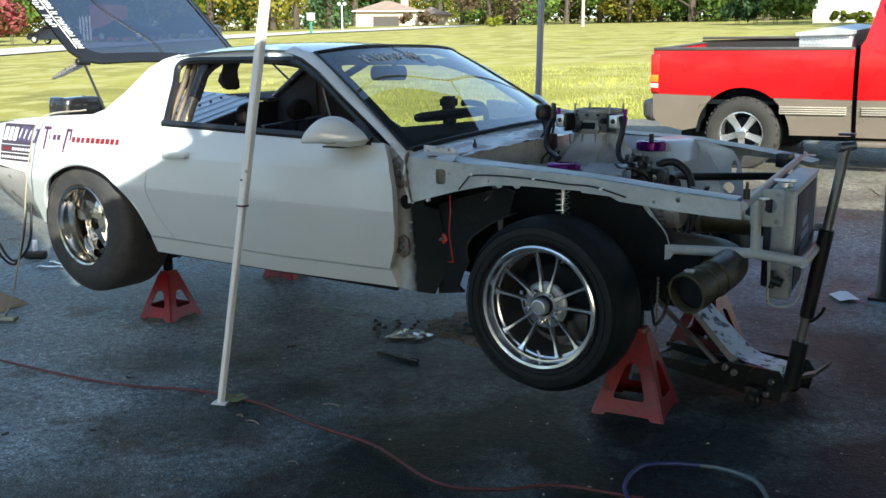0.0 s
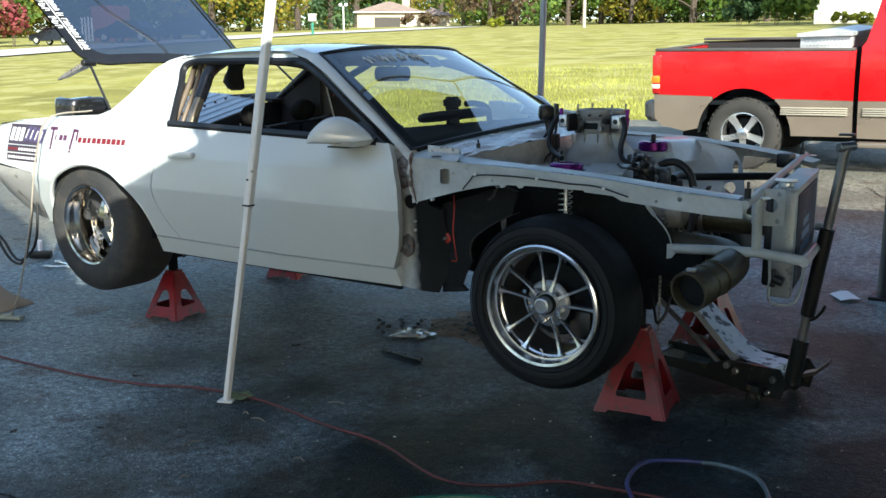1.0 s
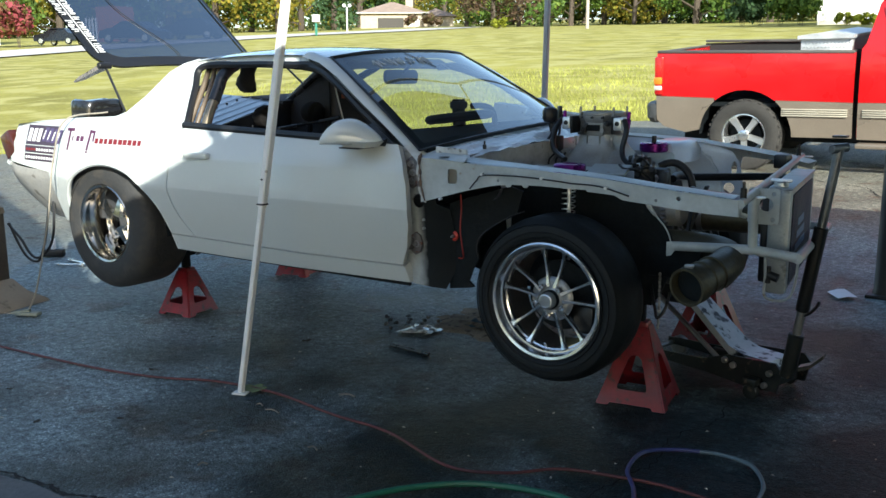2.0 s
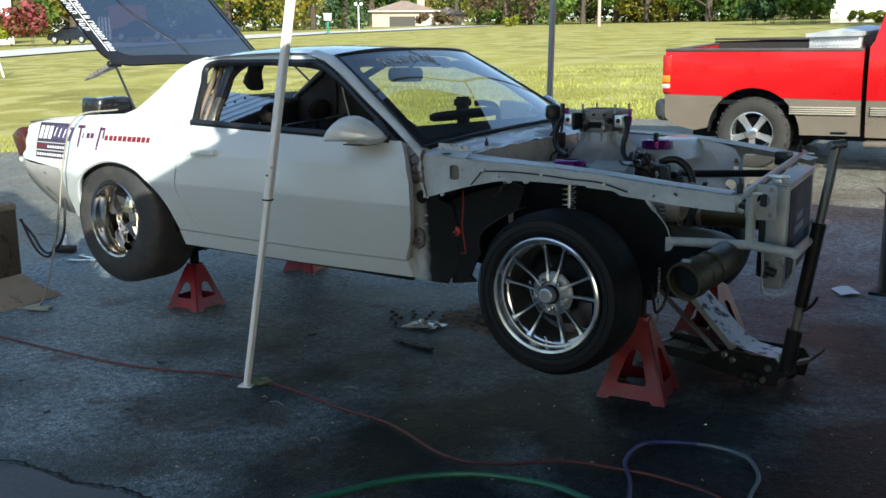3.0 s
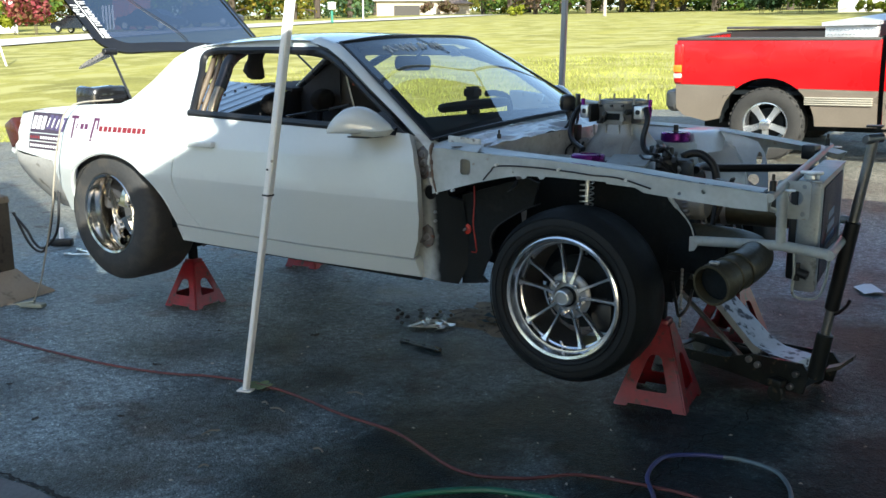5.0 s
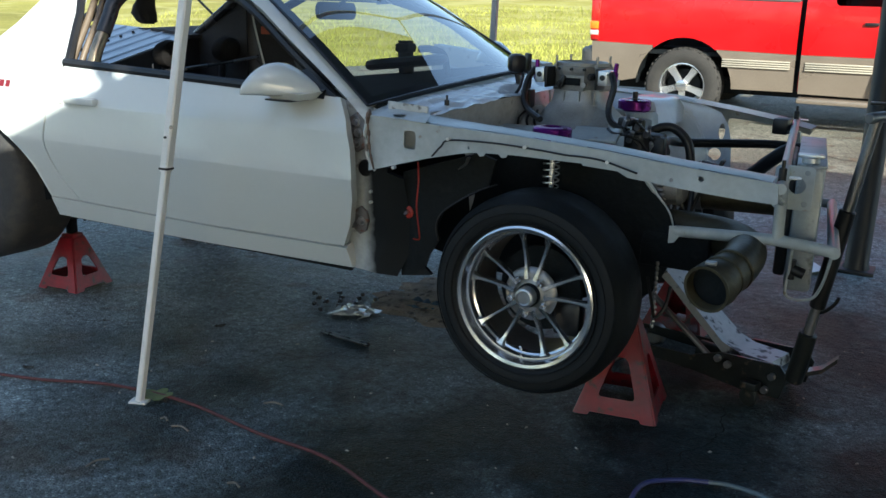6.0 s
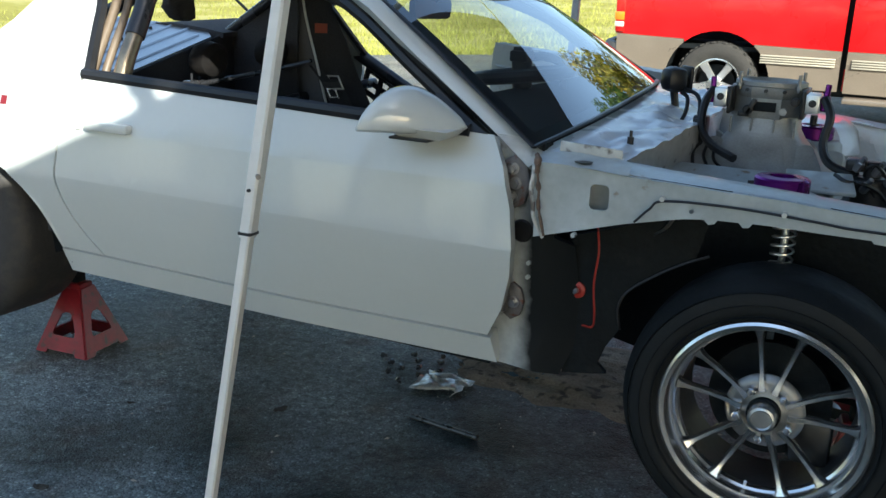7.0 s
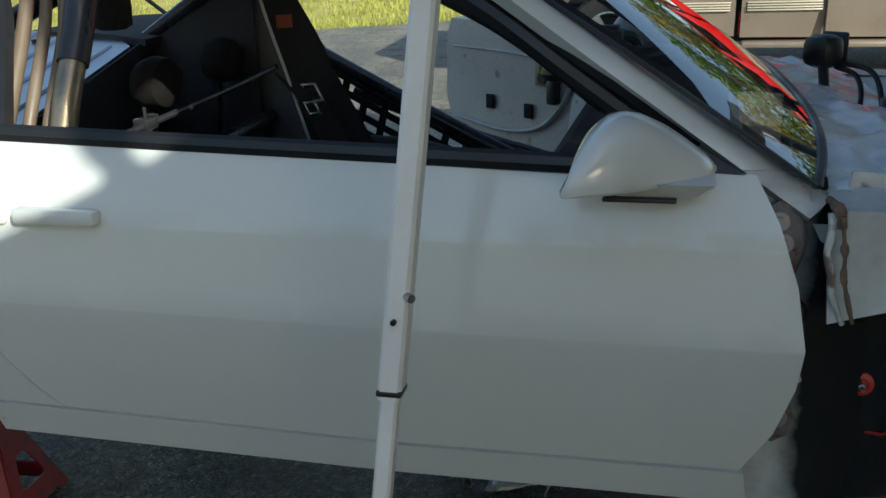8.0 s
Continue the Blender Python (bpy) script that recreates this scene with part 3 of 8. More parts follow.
PILLAR_LOW = ((-0.560, 0.838, 0.968), (-0.655, 0.806, 1.030), (-0.755, 0.792, 1.10), (-0.896, 0.780, 1.20), (-1.038, 0.758, 1.30), (-1.17, 0.722, 1.362), (-1.30, 0.690, 1.392))
PILLAR_TOP = ((-0.530, 0.800, 0.998), (-0.572, 0.778, 1.020), (-0.712, 0.750, 1.110), (-0.862, 0.727, 1.211), (-1.012, 0.704, 1.310), (-1.135, 0.688, 1.380), (-1.26, 0.665, 1.412))


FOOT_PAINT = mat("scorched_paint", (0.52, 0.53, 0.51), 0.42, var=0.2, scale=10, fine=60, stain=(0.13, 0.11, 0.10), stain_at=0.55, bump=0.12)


def pillar_at(u, v, s):
    k = min(5, int(u * 6))
    f = u * 6 - k
    lo = Vector(PILLAR_LOW[k]).lerp(Vector(PILLAR_LOW[k + 1]), f)
    hi = Vector(PILLAR_TOP[k]).lerp(Vector(PILLAR_TOP[k + 1]), f)
    p = lo.lerp(hi, v) + Vector((0.006, 0.006, 0.004)) * math.sin(math.pi * v)
    return (p.x, s * p.y - (narrower(p.z) if s > 0 else 0.0), p.z + (0.02 if s > 0 else 0.0))


for s in (-1, 1):
    bm = grid(15, 4, lambda u, v: pillar_at(0.168 + 0.832 * u, v, s))
    thicken(bm, 0.03)
    part("windscreen_pillar", bm, WHITE, car)
    bm = grid(6, 6, lambda u, v: pillar_at(0.166 * u, v, s))
    thicken(bm, 0.03)
    part("pillar_foot", bm, FOOT_PAINT, car, "scorched grey pillar foot")
for s in (-1, 1):
    trim = [(-0.715, 1.068), (-0.889, 1.186), (-1.036, 1.277), (-1.24, 1.348), (-1.36, 1.356), (-1.7, 1.360), (-1.975, 1.350), (-1.962, 1.245), (-1.918, 1.082)]
    part("window_seal", tube([(x, s * min(half_width(x, z) - 0.006, float(np.interp(-x, [-p[0] for p in PILLAR_LOW], [p[1] for p in PILLAR_LOW])) - 0.024 if x > -1.30 else 9) - (narrower(z) if s > 0 else 0.0), z) for x, z in trim], 0.013, 6, flat=1.3), BLACK, car, "black rubber window seal")
    part("pillar_seal", tube([(x - 0.026, s * (y - (0.034 if s < 0 else 0.0)) - (narrower(z) if s > 0 else 0.0), z - (0.030 if s < 0 else 0.008)) for x, y, z in PILLAR_LOW[1:6]] + [(-1.32, -0.655 if s < 0 else 0.395, 1.352)], 0.018, 8, flat=1.0), BLACK, car, "broad black window frame")


def screen_at(u, v, lift=0.0):
    """The windscreen: u from base to top, v from right to left."""
    s = 2 * v - 1
    bow = 1 - abs(s) ** 3
    base = Vector((-0.590 + 0.065 * bow - 0.037 * s, 0.725 * s - 0.105, 1.040 + 0.030 * s + 0.027 * bow))
    top = Vector((-1.145 + 0.092 * bow - 0.008 * s, 0.549 * s - 0.129, 1.392 + 0.028 * bow + 0.010 * s))
    p = base.lerp(top, u)
    p.z += 0.012 * math.sin(math.pi * u) * (0.3 + 0.7 * bow) + lift
    p.x += 0.006 * math.sin(math.pi * u)
    return p


pane = part("windscreen", grid(14, 24, screen_at), GLASS, car, "clear windscreen with a worn banner and an aerial line")
pane.visible_shadow = False
border = [screen_at(0.0, k / 20, 0.004) for k in range(21)] + [screen_at(k / 10, 1.0, 0.004) for k in range(1, 11)] + [screen_at(1.0, 1 - k / 20, 0.004) for k in range(1, 21)] + [screen_at(1 - k / 10, 0, 0.004) for k in range(1, 11)]
part("screen_seal", tube(border, 0.008, 6, smooth=False, flat=0.5), BLACK, car, "black windscreen surround")
for v0, v1 in ((0.004, 0.034), (0.966, 0.996)):
    part("side_band", grid(12, 2, lambda u, v: screen_at(0.01 + 0.97 * u, v0 + (v1 - v0) * v, -0.003)), BLACK, pane, "black band printed along the glass edge")
part("base_band", grid(3, 24, lambda u, v: screen_at(0.004 + 0.055 * u, 0.01 + 0.98 * v, -0.003)), BLACK, pane)
part("screen_wire", tube([screen_at(u, v, 0.003) for u, v in ((0.97, 0.36), (0.90, 0.39), (0.82, 0.42), (0.76, 0.445))], 0.0015, 5), BLACK, pane)
scrawl = []
for k, (v0, w) in enumerate(((0.13, 0.05), (0.20, 0.04), (0.255, 0.03), (0.31, 0.05), (0.38, 0.03), (0.42, 0.03))):
    scrawl.append(tube([screen_at(0.86 + 0.05 * math.sin(j * 2.4 + k), v0 + w * j / 5, 0.004) for j in range(6)], 0.0022, 4, n=4))
MARKER = mat("faded_marker", (0.55, 0.60, 0.62), 0.6)
for one in scrawl:
    part("marker_stroke", one, MARKER, pane, "faded pale hand-written mark")
rear_mirror = part("inside_mirror", loft([[(-1.20 - 0.02 * t, y, z) for y, z in rounded(-0.21, 1.265, 0.05, 1.335, 0.03)] for t in (0, 1)]), BLACK, car, "black inside mirror")
part("mirror_stalk", tube([(-1.195, -0.08, 1.32), (-1.15, -0.08, 1.36), (-1.09, -0.08, 1.40)], 0.008, 6), BLACK, rear_mirror)

# door mirrors
def door_mirror(s, x_shift, lift):
    secs = []
    for k in range(24):
        t = (k / 23) ** 1.6
        x = -0.903 + 0.206 * t + x_shift
        zt = float(np.interp(t, (0, 0.008, 0.03, 0.07, 0.13, 0.22, 0.33, 0.45, 0.60, 0.75, 0.90, 0.97, 1.0), (1.050, 1.068, 1.090, 1.107, 1.121, 1.134, 1.139, 1.134, 1.119, 1.099, 1.076, 1.064, 1.055)))
        zb = float(np.interp(t, (0, 0.01, 0.5, 0.85, 0.97, 1.0), (1.043, 1.034, 1.034, 1.039, 1.043, 1.050)))
        w = float(np.interp(t, (0, 0.01, 0.05, 0.2, 0.4, 0.6, 0.8, 0.95, 1.0), (0.060, 0.078, 0.088, 0.092, 0.084, 0.067, 0.044, 0.022, 0.008)))
        yc = (0.958 if s < 0 else 0.84) - 0.066 * t
        ring = []
        for j in range(24):
            a = 2 * math.pi * j / 24
            ca, sa = math.cos(a), math.sin(a)
            flat = 0.95 if sa > 0 else 0.42
            zm = zb + (zt - zb) * 0.22
            zz = zm + ((zt - zm) if sa > 0 else (zm - zb)) * math.copysign(abs(sa) ** flat, sa)
            ring.append((x + 0.012 * max(0.0, sa) * (1 - t), s * yc + w * math.copysign(abs(ca) ** (0.8 if sa > 0 else 0.5), ca), zz + lift))
        secs.append(ring)
    m = part("door_mirror", loft(secs), WHITE, car, "white teardrop door mirror")
    part("mirror_foot", loft([[(-0.86 + x_shift + 0.16 * (k in (1, 2)), s * ((0.985 if k in (0, 1) else 0.87) - (0.12 if s > 0 else 0.0)), 1.048 + lift) for k in range(4)],
                              [(-0.83 + x_shift + 0.10 * (k in (1, 2)), s * ((0.96 if k in (0, 1) else 0.87) - (0.12 if s > 0 else 0.0)), 1.024 + lift) for k in range(4)]]), WHITE2, m)
    part("foot_gasket", box((-0.80 + x_shift, s * (0.925 if s < 0 else 0.805), 1.022 + lift), (0.100, 0.10, 0.006), 0.002), BLACK, m)


door_mirror(-1, 0.0, 0.0)
door_mirror(1, -0.08, 0.045)

# lettering on the quarter


def mark(name, x, z, w, h, m, slant=0.0, lift=0.0):
    """One flat vinyl shape on the quarter panel: its lower corner, width and height."""
    n = 4
    bm = grid(2, n, lambda u, v: Vector(right(x + w * u + slant * h * v, z + h * v)) + Vector((0, -0.0012 - lift, 0)))
    return part(name, bm, m, quarter, smooth=False)


PLUM_TEXT = mat("plum_vinyl", (0.10, 0.02, 0.07), 0.4, var=0.1)
mark("tall_bar", -2.817, 0.928, 0.017, 0.115, PLUM_TEXT)
mark("cap_bar", -2.842, 1.026, 0.070, 0.016, PLUM_TEXT)
for k in range(3):
    mark("red_bar", -2.782 + 0.036 * k, 0.976, 0.028 if k else 0.010, 0.027, PLUM_TEXT)
mark("tall_bar", -2.650, 0.918, 0.017, 0.118, PLUM_TEXT, 0.10)
mark("cap_bar", -2.640, 1.020, 0.048, 0.014, PLUM_TEXT)
mark("side_bar", -2.606, 0.978, 0.014, 0.044, PLUM_TEXT)
for k in range(10):
    mark("red_bar", -2.584 + 0.0385 * k, 0.970, (0.028, 0.030, 0.026, 0.031, 0.030, 0.033, 0.031, 0.031, 0.029, 0.026)[k], 0.026, RED_TEXT)
mark("dark_panel", -3.268, 0.940, 0.330, 0.106, DARK_TEXT)
for k in range(3):
    mark("white_bar", -3.255 + 0.052 * k, 0.958, 0.038, 0.070, WHITE_TEXT, 0.12, 0.0008)
for k in range(4):
    mark("violet_bar", -3.095 + 0.050 * k, 0.962 - 0.003 * k, 0.040, 0.074, VIOLET_TEXT, 0.35, 0.0008)
    mark("pale_edge", -3.088 + 0.050 * k, 0.975 - 0.003 * k, 0.012, 0.046, WHITE_TEXT, 0.35, 0.0014)
for k in range(2):
    mark("dark_panel", -3.268, 0.853 + 0.044 * k, 0.330, 0.038, DARK_TEXT)
    for j in range(11):
        mark("small_print", -3.255 + 0.0285 * j, 0.864 + 0.044 * k, 0.020, 0.014, (RED_TEXT if j < 4 else WHITE_TEXT) if k else WHITE_TEXT, 0, 0.0008)

# wheels
def spin(c, axis_s):
    return Matrix.Translation(c) @ (Matrix.Rotation(math.pi / 2, 4, "X") if axis_s < 0 else Matrix.Rotation(-math.pi / 2, 4, "X"))


def tyre_profile(r, rim_r, w):
    return [(rim_r, -0.008), (rim_r + 0.012, 0.010), (rim_r + (r - rim_r) * 0.35, 0.020), (rim_r + (r - rim_r) * 0.7, 0.012), (r - 0.016, -0.012), (r - 0.004, -0.030), (r, -0.06),
            (r, -w + 0.06), (r - 0.004, -w + 0.03), (r - 0.016, -w + 0.012), (rim_r + (r - rim_r) * 0.5, -w - 0.015), (rim_r, -w)]


def turned(profile, m, seg=56):
    return moved(lathe(profile, (0, 0, 0), (0, 0, 1), seg), m)


def front_wheel(c, s):
    m = spin(c, s)
    wheel = part("front_wheel", turned(tyre_profile(0.317, 0.219, 0.205), m, 72), RUBBER, car, "black low-profile front tyre")
    for r in (0.236, 0.262, 0.290):
        part("sidewall_ring", turned([(r, 0.0105), (r + 0.0015, 0.0218 if r < 0.28 else 0.0152), (r + 0.0035, 0.0105)], m, 72), RUBBER, wheel)
    part("rim", turned([(0.220, -0.004), (0.2255, 0.004), (0.2245, 0.011), (0.218, 0.0145), (0.2085, 0.012), (0.2065, 0.006), (0.2045, -0.016), (0.2015, -0.021), (0.1965, -0.022), (0.1955, -0.046), (0.190, -0.050), (0.188, -0.064), (0.200, -0.060), (0.210, -0.03), (0.220, -0.004)], m, 96), CHROME, wheel, "polished stepped alloy rim with ten thin spokes")
    part("barrel", turned([(0.189, -0.062), (0.186, -0.20), (0.212, -0.215), (0.216, -0.21), (0.193, -0.19), (0.196, -0.062)], m), mat("dull_rim_barrel", (0.10, 0.10, 0.10), 0.55, 0.7, var=0.2) if s < 0 else bpy.data.materials["dull_rim_barrel"], wheel)
    for k in range(5):
        for o in (-13.5, 13.5):
            a0, a1 = radians(86 - 72 * k + o * 1.15), radians(86 - 72 * k + o)
            p0 = Vector((0.050 * math.cos(a0), 0.050 * math.sin(a0), -0.056))
            p1 = Vector((0.1935 * math.cos(a1), 0.1935 * math.sin(a1), -0.041))
            side = Vector((-math.sin(a1), math.cos(a1), 0))

            def ring(f, w, h, dz):
                p = p0.lerp(p1, f) + Vector((0, 0, dz))
                return [p + side * w + Vector((0, 0, -h)), p + side * w + Vector((0, 0, h * 0.3)), p + side * w * 0.55 + Vector((0, 0, h)), p - side * w * 0.55 + Vector((0, 0, h)), p - side * w + Vector((0, 0, h * 0.3)), p - side * w + Vector((0, 0, -h))]
            part("spoke", moved(loft([ring(0.0, 0.012, 0.015, 0.004), ring(0.14, 0.0095, 0.014, 0.0), ring(0.30, 0.0074, 0.011, -0.004), ring(0.60, 0.0066, 0.009, -0.006), ring(0.86, 0.0076, 0.009, -0.003), ring(0.95, 0.011, 0.010, 0.0), ring(1.0, 0.017, 0.011, 0.001)]), m), CHROME, wheel)
    part("hub", turned([(0, -0.062), (0.084, -0.066), (0.086, -0.058), (0.078, -0.050), (0.066, -0.047), (0.046, -0.049), (0.038, -0.044), (0.034, -0.044), (0.034, -0.06)], m, 40), STEEL, wheel, "dark hub with nuts")
    part("cap_ring", turned([(0.0325, -0.05), (0.0365, -0.046), (0.0365, -0.030), (0.0325, -0.027)], m, 36), UNDER, wheel, "dark cap base")
    part("hub_cap", turned([(0.031, -0.05), (0.0305, -0.004), (0.028, 0.001), (0.023, 0.003), (0.020, 0.000), (0, 0.000)], m, 36), ALU, wheel, "plain alloy centre cap")
    for k in range(5):
        a = radians(86 + 36 - 72 * k)
        q = Vector((0.0585 * math.cos(a), 0.0585 * math.sin(a), 0))
        nut = part("lug_nut", moved(cyl(q + Vector((0, 0, -0.05)), q + Vector((0, 0, -0.020)), 0.0100, 6, bevel=0.003), m), CHROME, wheel)
        part("stud_tip", moved(cyl(q + Vector((0, 0, -0.022)), q + Vector((0, 0, -0.010)), 0.0055, 10, bevel=0.002), m), GUNMETAL, nut)
    part("valve_stem", moved(cyl((-0.018, -0.186, -0.05), (-0.016, -0.170, -0.032), 0.0035, 8), m), SPOKE, wheel)
    part("brake_disc", turned([(0.05, -0.13), (0.135, -0.13), (0.135, -0.152), (0.05, -0.152)], m, 40), UNDER, wheel)
    part("caliper", moved(box((0.10, -0.08, -0.135), (0.09, 0.11, 0.06), 0.015), m), BLACK, wheel)
    return wheel


RUBBER_REAR = mat("dusty_drag_rubber", (0.034, 0.034, 0.034), 0.75, var=0.2, scale=5, fine=60, bump=0.2, stain=(0.050, 0.046, 0.041), stain_at=0.5)


# polished alloy with the sun's warm tone mixed into its base colour
REAR_CHROME = mat("sun_toned_alloy", (0.56, 0.53, 0.48), 0.13, 1.0, var=0.06, rough_var=0.05)


def rear_wheel(c, s):
    m = spin(c, s)
    wheel = part("rear_wheel", turned(tyre_profile(0.350, 0.200, 0.29), m), RUBBER_REAR, car, "tall dusty rear drag tyre")
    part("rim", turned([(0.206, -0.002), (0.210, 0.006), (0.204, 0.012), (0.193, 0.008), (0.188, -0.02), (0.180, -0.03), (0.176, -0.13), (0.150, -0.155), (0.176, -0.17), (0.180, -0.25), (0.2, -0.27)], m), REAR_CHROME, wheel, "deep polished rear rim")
    for k in range(5):
        a = radians(80 + 72 * k)
        d, sd = Vector((math.cos(a), math.sin(a), 0)), Vector((-math.sin(a), math.cos(a), 0))

        def ring(r, w, h, z):
            return [d * r + sd * w + Vector((0, 0, z - h)), d * r + sd * w + Vector((0, 0, z + h * 0.4)), d * r + sd * w * 0.62 + Vector((0, 0, z + h)), d * r - sd * w * 0.62 + Vector((0, 0, z + h)), d * r - sd * w + Vector((0, 0, z + h * 0.4)), d * r - sd * w + Vector((0, 0, z - h))]
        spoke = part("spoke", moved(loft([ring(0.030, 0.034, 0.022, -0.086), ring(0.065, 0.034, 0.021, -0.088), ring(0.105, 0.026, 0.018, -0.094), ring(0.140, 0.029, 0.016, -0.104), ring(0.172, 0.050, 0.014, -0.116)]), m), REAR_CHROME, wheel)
        part("slot", moved(loft([[d * r + sd * w * q + Vector((0, 0, z)) for q in (-1, 1)] + [d * r + sd * w * q + Vector((0, 0, z - 0.006)) for q in (1, -1)] for r, w, z in ((0.070, 0.007, -0.0685), (0.105, 0.006, -0.0805), (0.140, 0.008, -0.0955))]), m), UNDER, spoke, "dark slot down the spoke")
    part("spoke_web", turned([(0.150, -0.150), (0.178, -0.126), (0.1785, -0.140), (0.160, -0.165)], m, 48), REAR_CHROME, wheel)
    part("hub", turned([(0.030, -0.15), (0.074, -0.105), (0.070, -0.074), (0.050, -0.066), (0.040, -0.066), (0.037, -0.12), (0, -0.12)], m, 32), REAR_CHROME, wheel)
    for k in range(5):
        a = radians(80 + 36 + 72 * k)
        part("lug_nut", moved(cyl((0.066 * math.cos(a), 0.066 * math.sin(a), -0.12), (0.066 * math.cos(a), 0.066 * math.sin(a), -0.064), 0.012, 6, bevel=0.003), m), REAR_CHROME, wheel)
    part("drum", turned([(0.02, -0.17), (0.15, -0.17), (0.15, -0.23), (0.02, -0.23)], m, 32), UNDER, wheel)


FRONT_AXLE, REAR_AXLE = (0.012, -0.828, 0.478), (-2.58, -0.862, 0.547)
front_wheel(FRONT_AXLE, -1)
front_wheel((0.0, 0.78, 0.482), 1)
rear_wheel(REAR_AXLE, -1)
rear_wheel((-2.58, 0.86, 0.552), 1)
for s in (-1, 1):
    house = part("rear_wheel_house", grid(20, 4, lambda u, v: (-2.47 - 0.43 * math.cos(math.pi * (1.05 * u - 0.025)), s * (0.84 - 0.36 * v), 0.52 + 0.36 * math.sin(math.pi * (1.05 * u - 0.025)))), UNDER, car, "black rear wheel housing")
    part("inner_wall", sheet([[(-2.90, 0.50), (-2.04, 0.50), (-2.10, 0.72), (-2.30, 0.86), (-2.60, 0.87), (-2.84, 0.70)]], lambda u, v: (u, s * 0.48, v), 0.01, 0), UNDER, house)
part("rear_axle", cyl((-2.58, -0.62, 0.55), (-2.58, 0.62, 0.55), 0.045), UNDER, car)

# floor pan, front pillar and hinges
part("floor_pan", join(box((-1.75, 0, 0.50), (2.3, 1.36, 0.03)), box((-0.62, 0, 0.62), (0.03, 1.5, 0.30)), box((-2.95, 0, 0.66), (0.06, 1.5, 0.36))), UNDER, car, smooth=False)
PILLAR_A = [(-0.67, 1.02), (-0.535, 1.02), (-0.500, 0.80), (-0.455, 0.78), (-0.440, 0.66), (-0.445, 0.52), (-0.47, 0.452), (-0.545, 0.462), (-0.655, 0.468), (-0.665, 0.75)]


def pillar_material():
    """Grey-white primer with a soft-edged coat of black sprayed over its forward side and brown stain above."""
    m = mat("stained_pillar_paint", (0.42, 0.45, 0.45), 0.7, var=0.2, scale=7, fine=50, spec=0.15, stain=(0.14, 0.12, 0.10), stain_at=0.62, bump=0.12)
    n, l = m.node_tree.nodes, m.node_tree.links
    b = n["Principled BSDF"]
    tc, sep, cloud = n.new("ShaderNodeTexCoord"), n.new("ShaderNodeSeparateXYZ"), n.new("ShaderNodeTexNoise")
    l.new(tc.outputs["Object"], sep.inputs[0])
    l.new(tc.outputs["Object"], cloud.inputs["Vector"])
    cloud.inputs["Scale"].default_value, cloud.inputs["Detail"].default_value = 13, 6
    mul = n.new("ShaderNodeMath")
    mul.operation = "MULTIPLY_ADD"
    l.new(cloud.outputs[0], mul.inputs[0])
    mul.inputs[1].default_value = 0.07
    l.new(sep.outputs["X"], mul.inputs[2])
    edge = n.new("ShaderNodeMapRange")
    l.new(mul.outputs[0], edge.inputs[0])
    edge.inputs[1].default_value, edge.inputs[2].default_value = PILLAR_SPRAY - 0.024, PILLAR_SPRAY + 0.024
    mx = n.new("ShaderNodeMix")
    mx.data_type = "RGBA"
    l.new(edge.outputs[0], mx.inputs[0])
    l.new(b.inputs["Base Color"].links[0].from_socket, mx.inputs[6])
    mx.inputs[7].default_value = (0.011, 0.0135, 0.0155, 1)
    l.new(mx.outputs[2], b.inputs["Base Color"])
    return m


PILLAR_SPRAY = -0.528
hinge_pillar = part("hinge_pillar", sheet([PILLAR_A, arc(-0.575, 0.810, 0.027, 0, 350, 14)], lambda u, v: (u, -0.805 + 1.6 * max(0.0, u + 0.53) ** 2 + 0.5 * max(0.0, u + 0.53) + 0.006 * math.sin(14 * v) + 0.004 * noise.noise(Vector((u * 14, v * 14, 3))), v), 0.05, 0.03), pillar_material(), car, "stained bare hinge pillar with sprayed black undercoat")
part("grommet", cyl((-0.575, -0.815, 0.810), (-0.575, -0.785, 0.810), 0.028, 20, bevel=0.004), BLACK, hinge_pillar)
RUST_PLATE = mat("primered_hinge_plate", (0.155, 0.148, 0.148), 0.6, 0.3, var=0.3, scale=20, stain=(0.15, 0.06, 0.035), stain_at=0.58, bump=0.2)
for x, z, r in ((-0.600, 0.925, 0.050), (-0.585, 0.637, 0.036)):
    h = part("hinge", join(moved(lathe([(0, 0), (r, 0), (r, 0.010), (r - 0.006, 0.014), (0, 0.014)], (0, 0, 0), (0, 0, 1), 8), Matrix.Translation((x, -0.812, z)) @ Matrix.Rotation(math.pi / 2, 4, "X") @ Matrix.Scale(1.3, 4, (0, 1, 0)) @ Matrix.Scale(0.85, 4, (1, 0, 0))), box((x - 0.03, -0.835, z), (0.05, 0.03, 0.05), 0.008)), RUST_PLATE, hinge_pillar, "rusty octagonal door hinge")
    for dx, dz in (((0.0, -0.034), (0.008, 0.0), (0.0, 0.034)) if r > 0.04 else ((0.006, 0.0),)):
        part("bolt", join(cyl((x + dx, -0.824, z + dz), (x + dx, -0.829, z + dz), 0.015, 14), cyl((x + dx, -0.828, z + dz), (x + dx, -0.842, z + dz), 0.010, 6)), GUNMETAL, h)
for z in (0.70, 0.735):
    part("weld_stud", cyl((-0.552, -0.80, z), (-0.552, -0.818, z), 0.0055, 10, bevel=0.002), BAY, hinge_pillar)
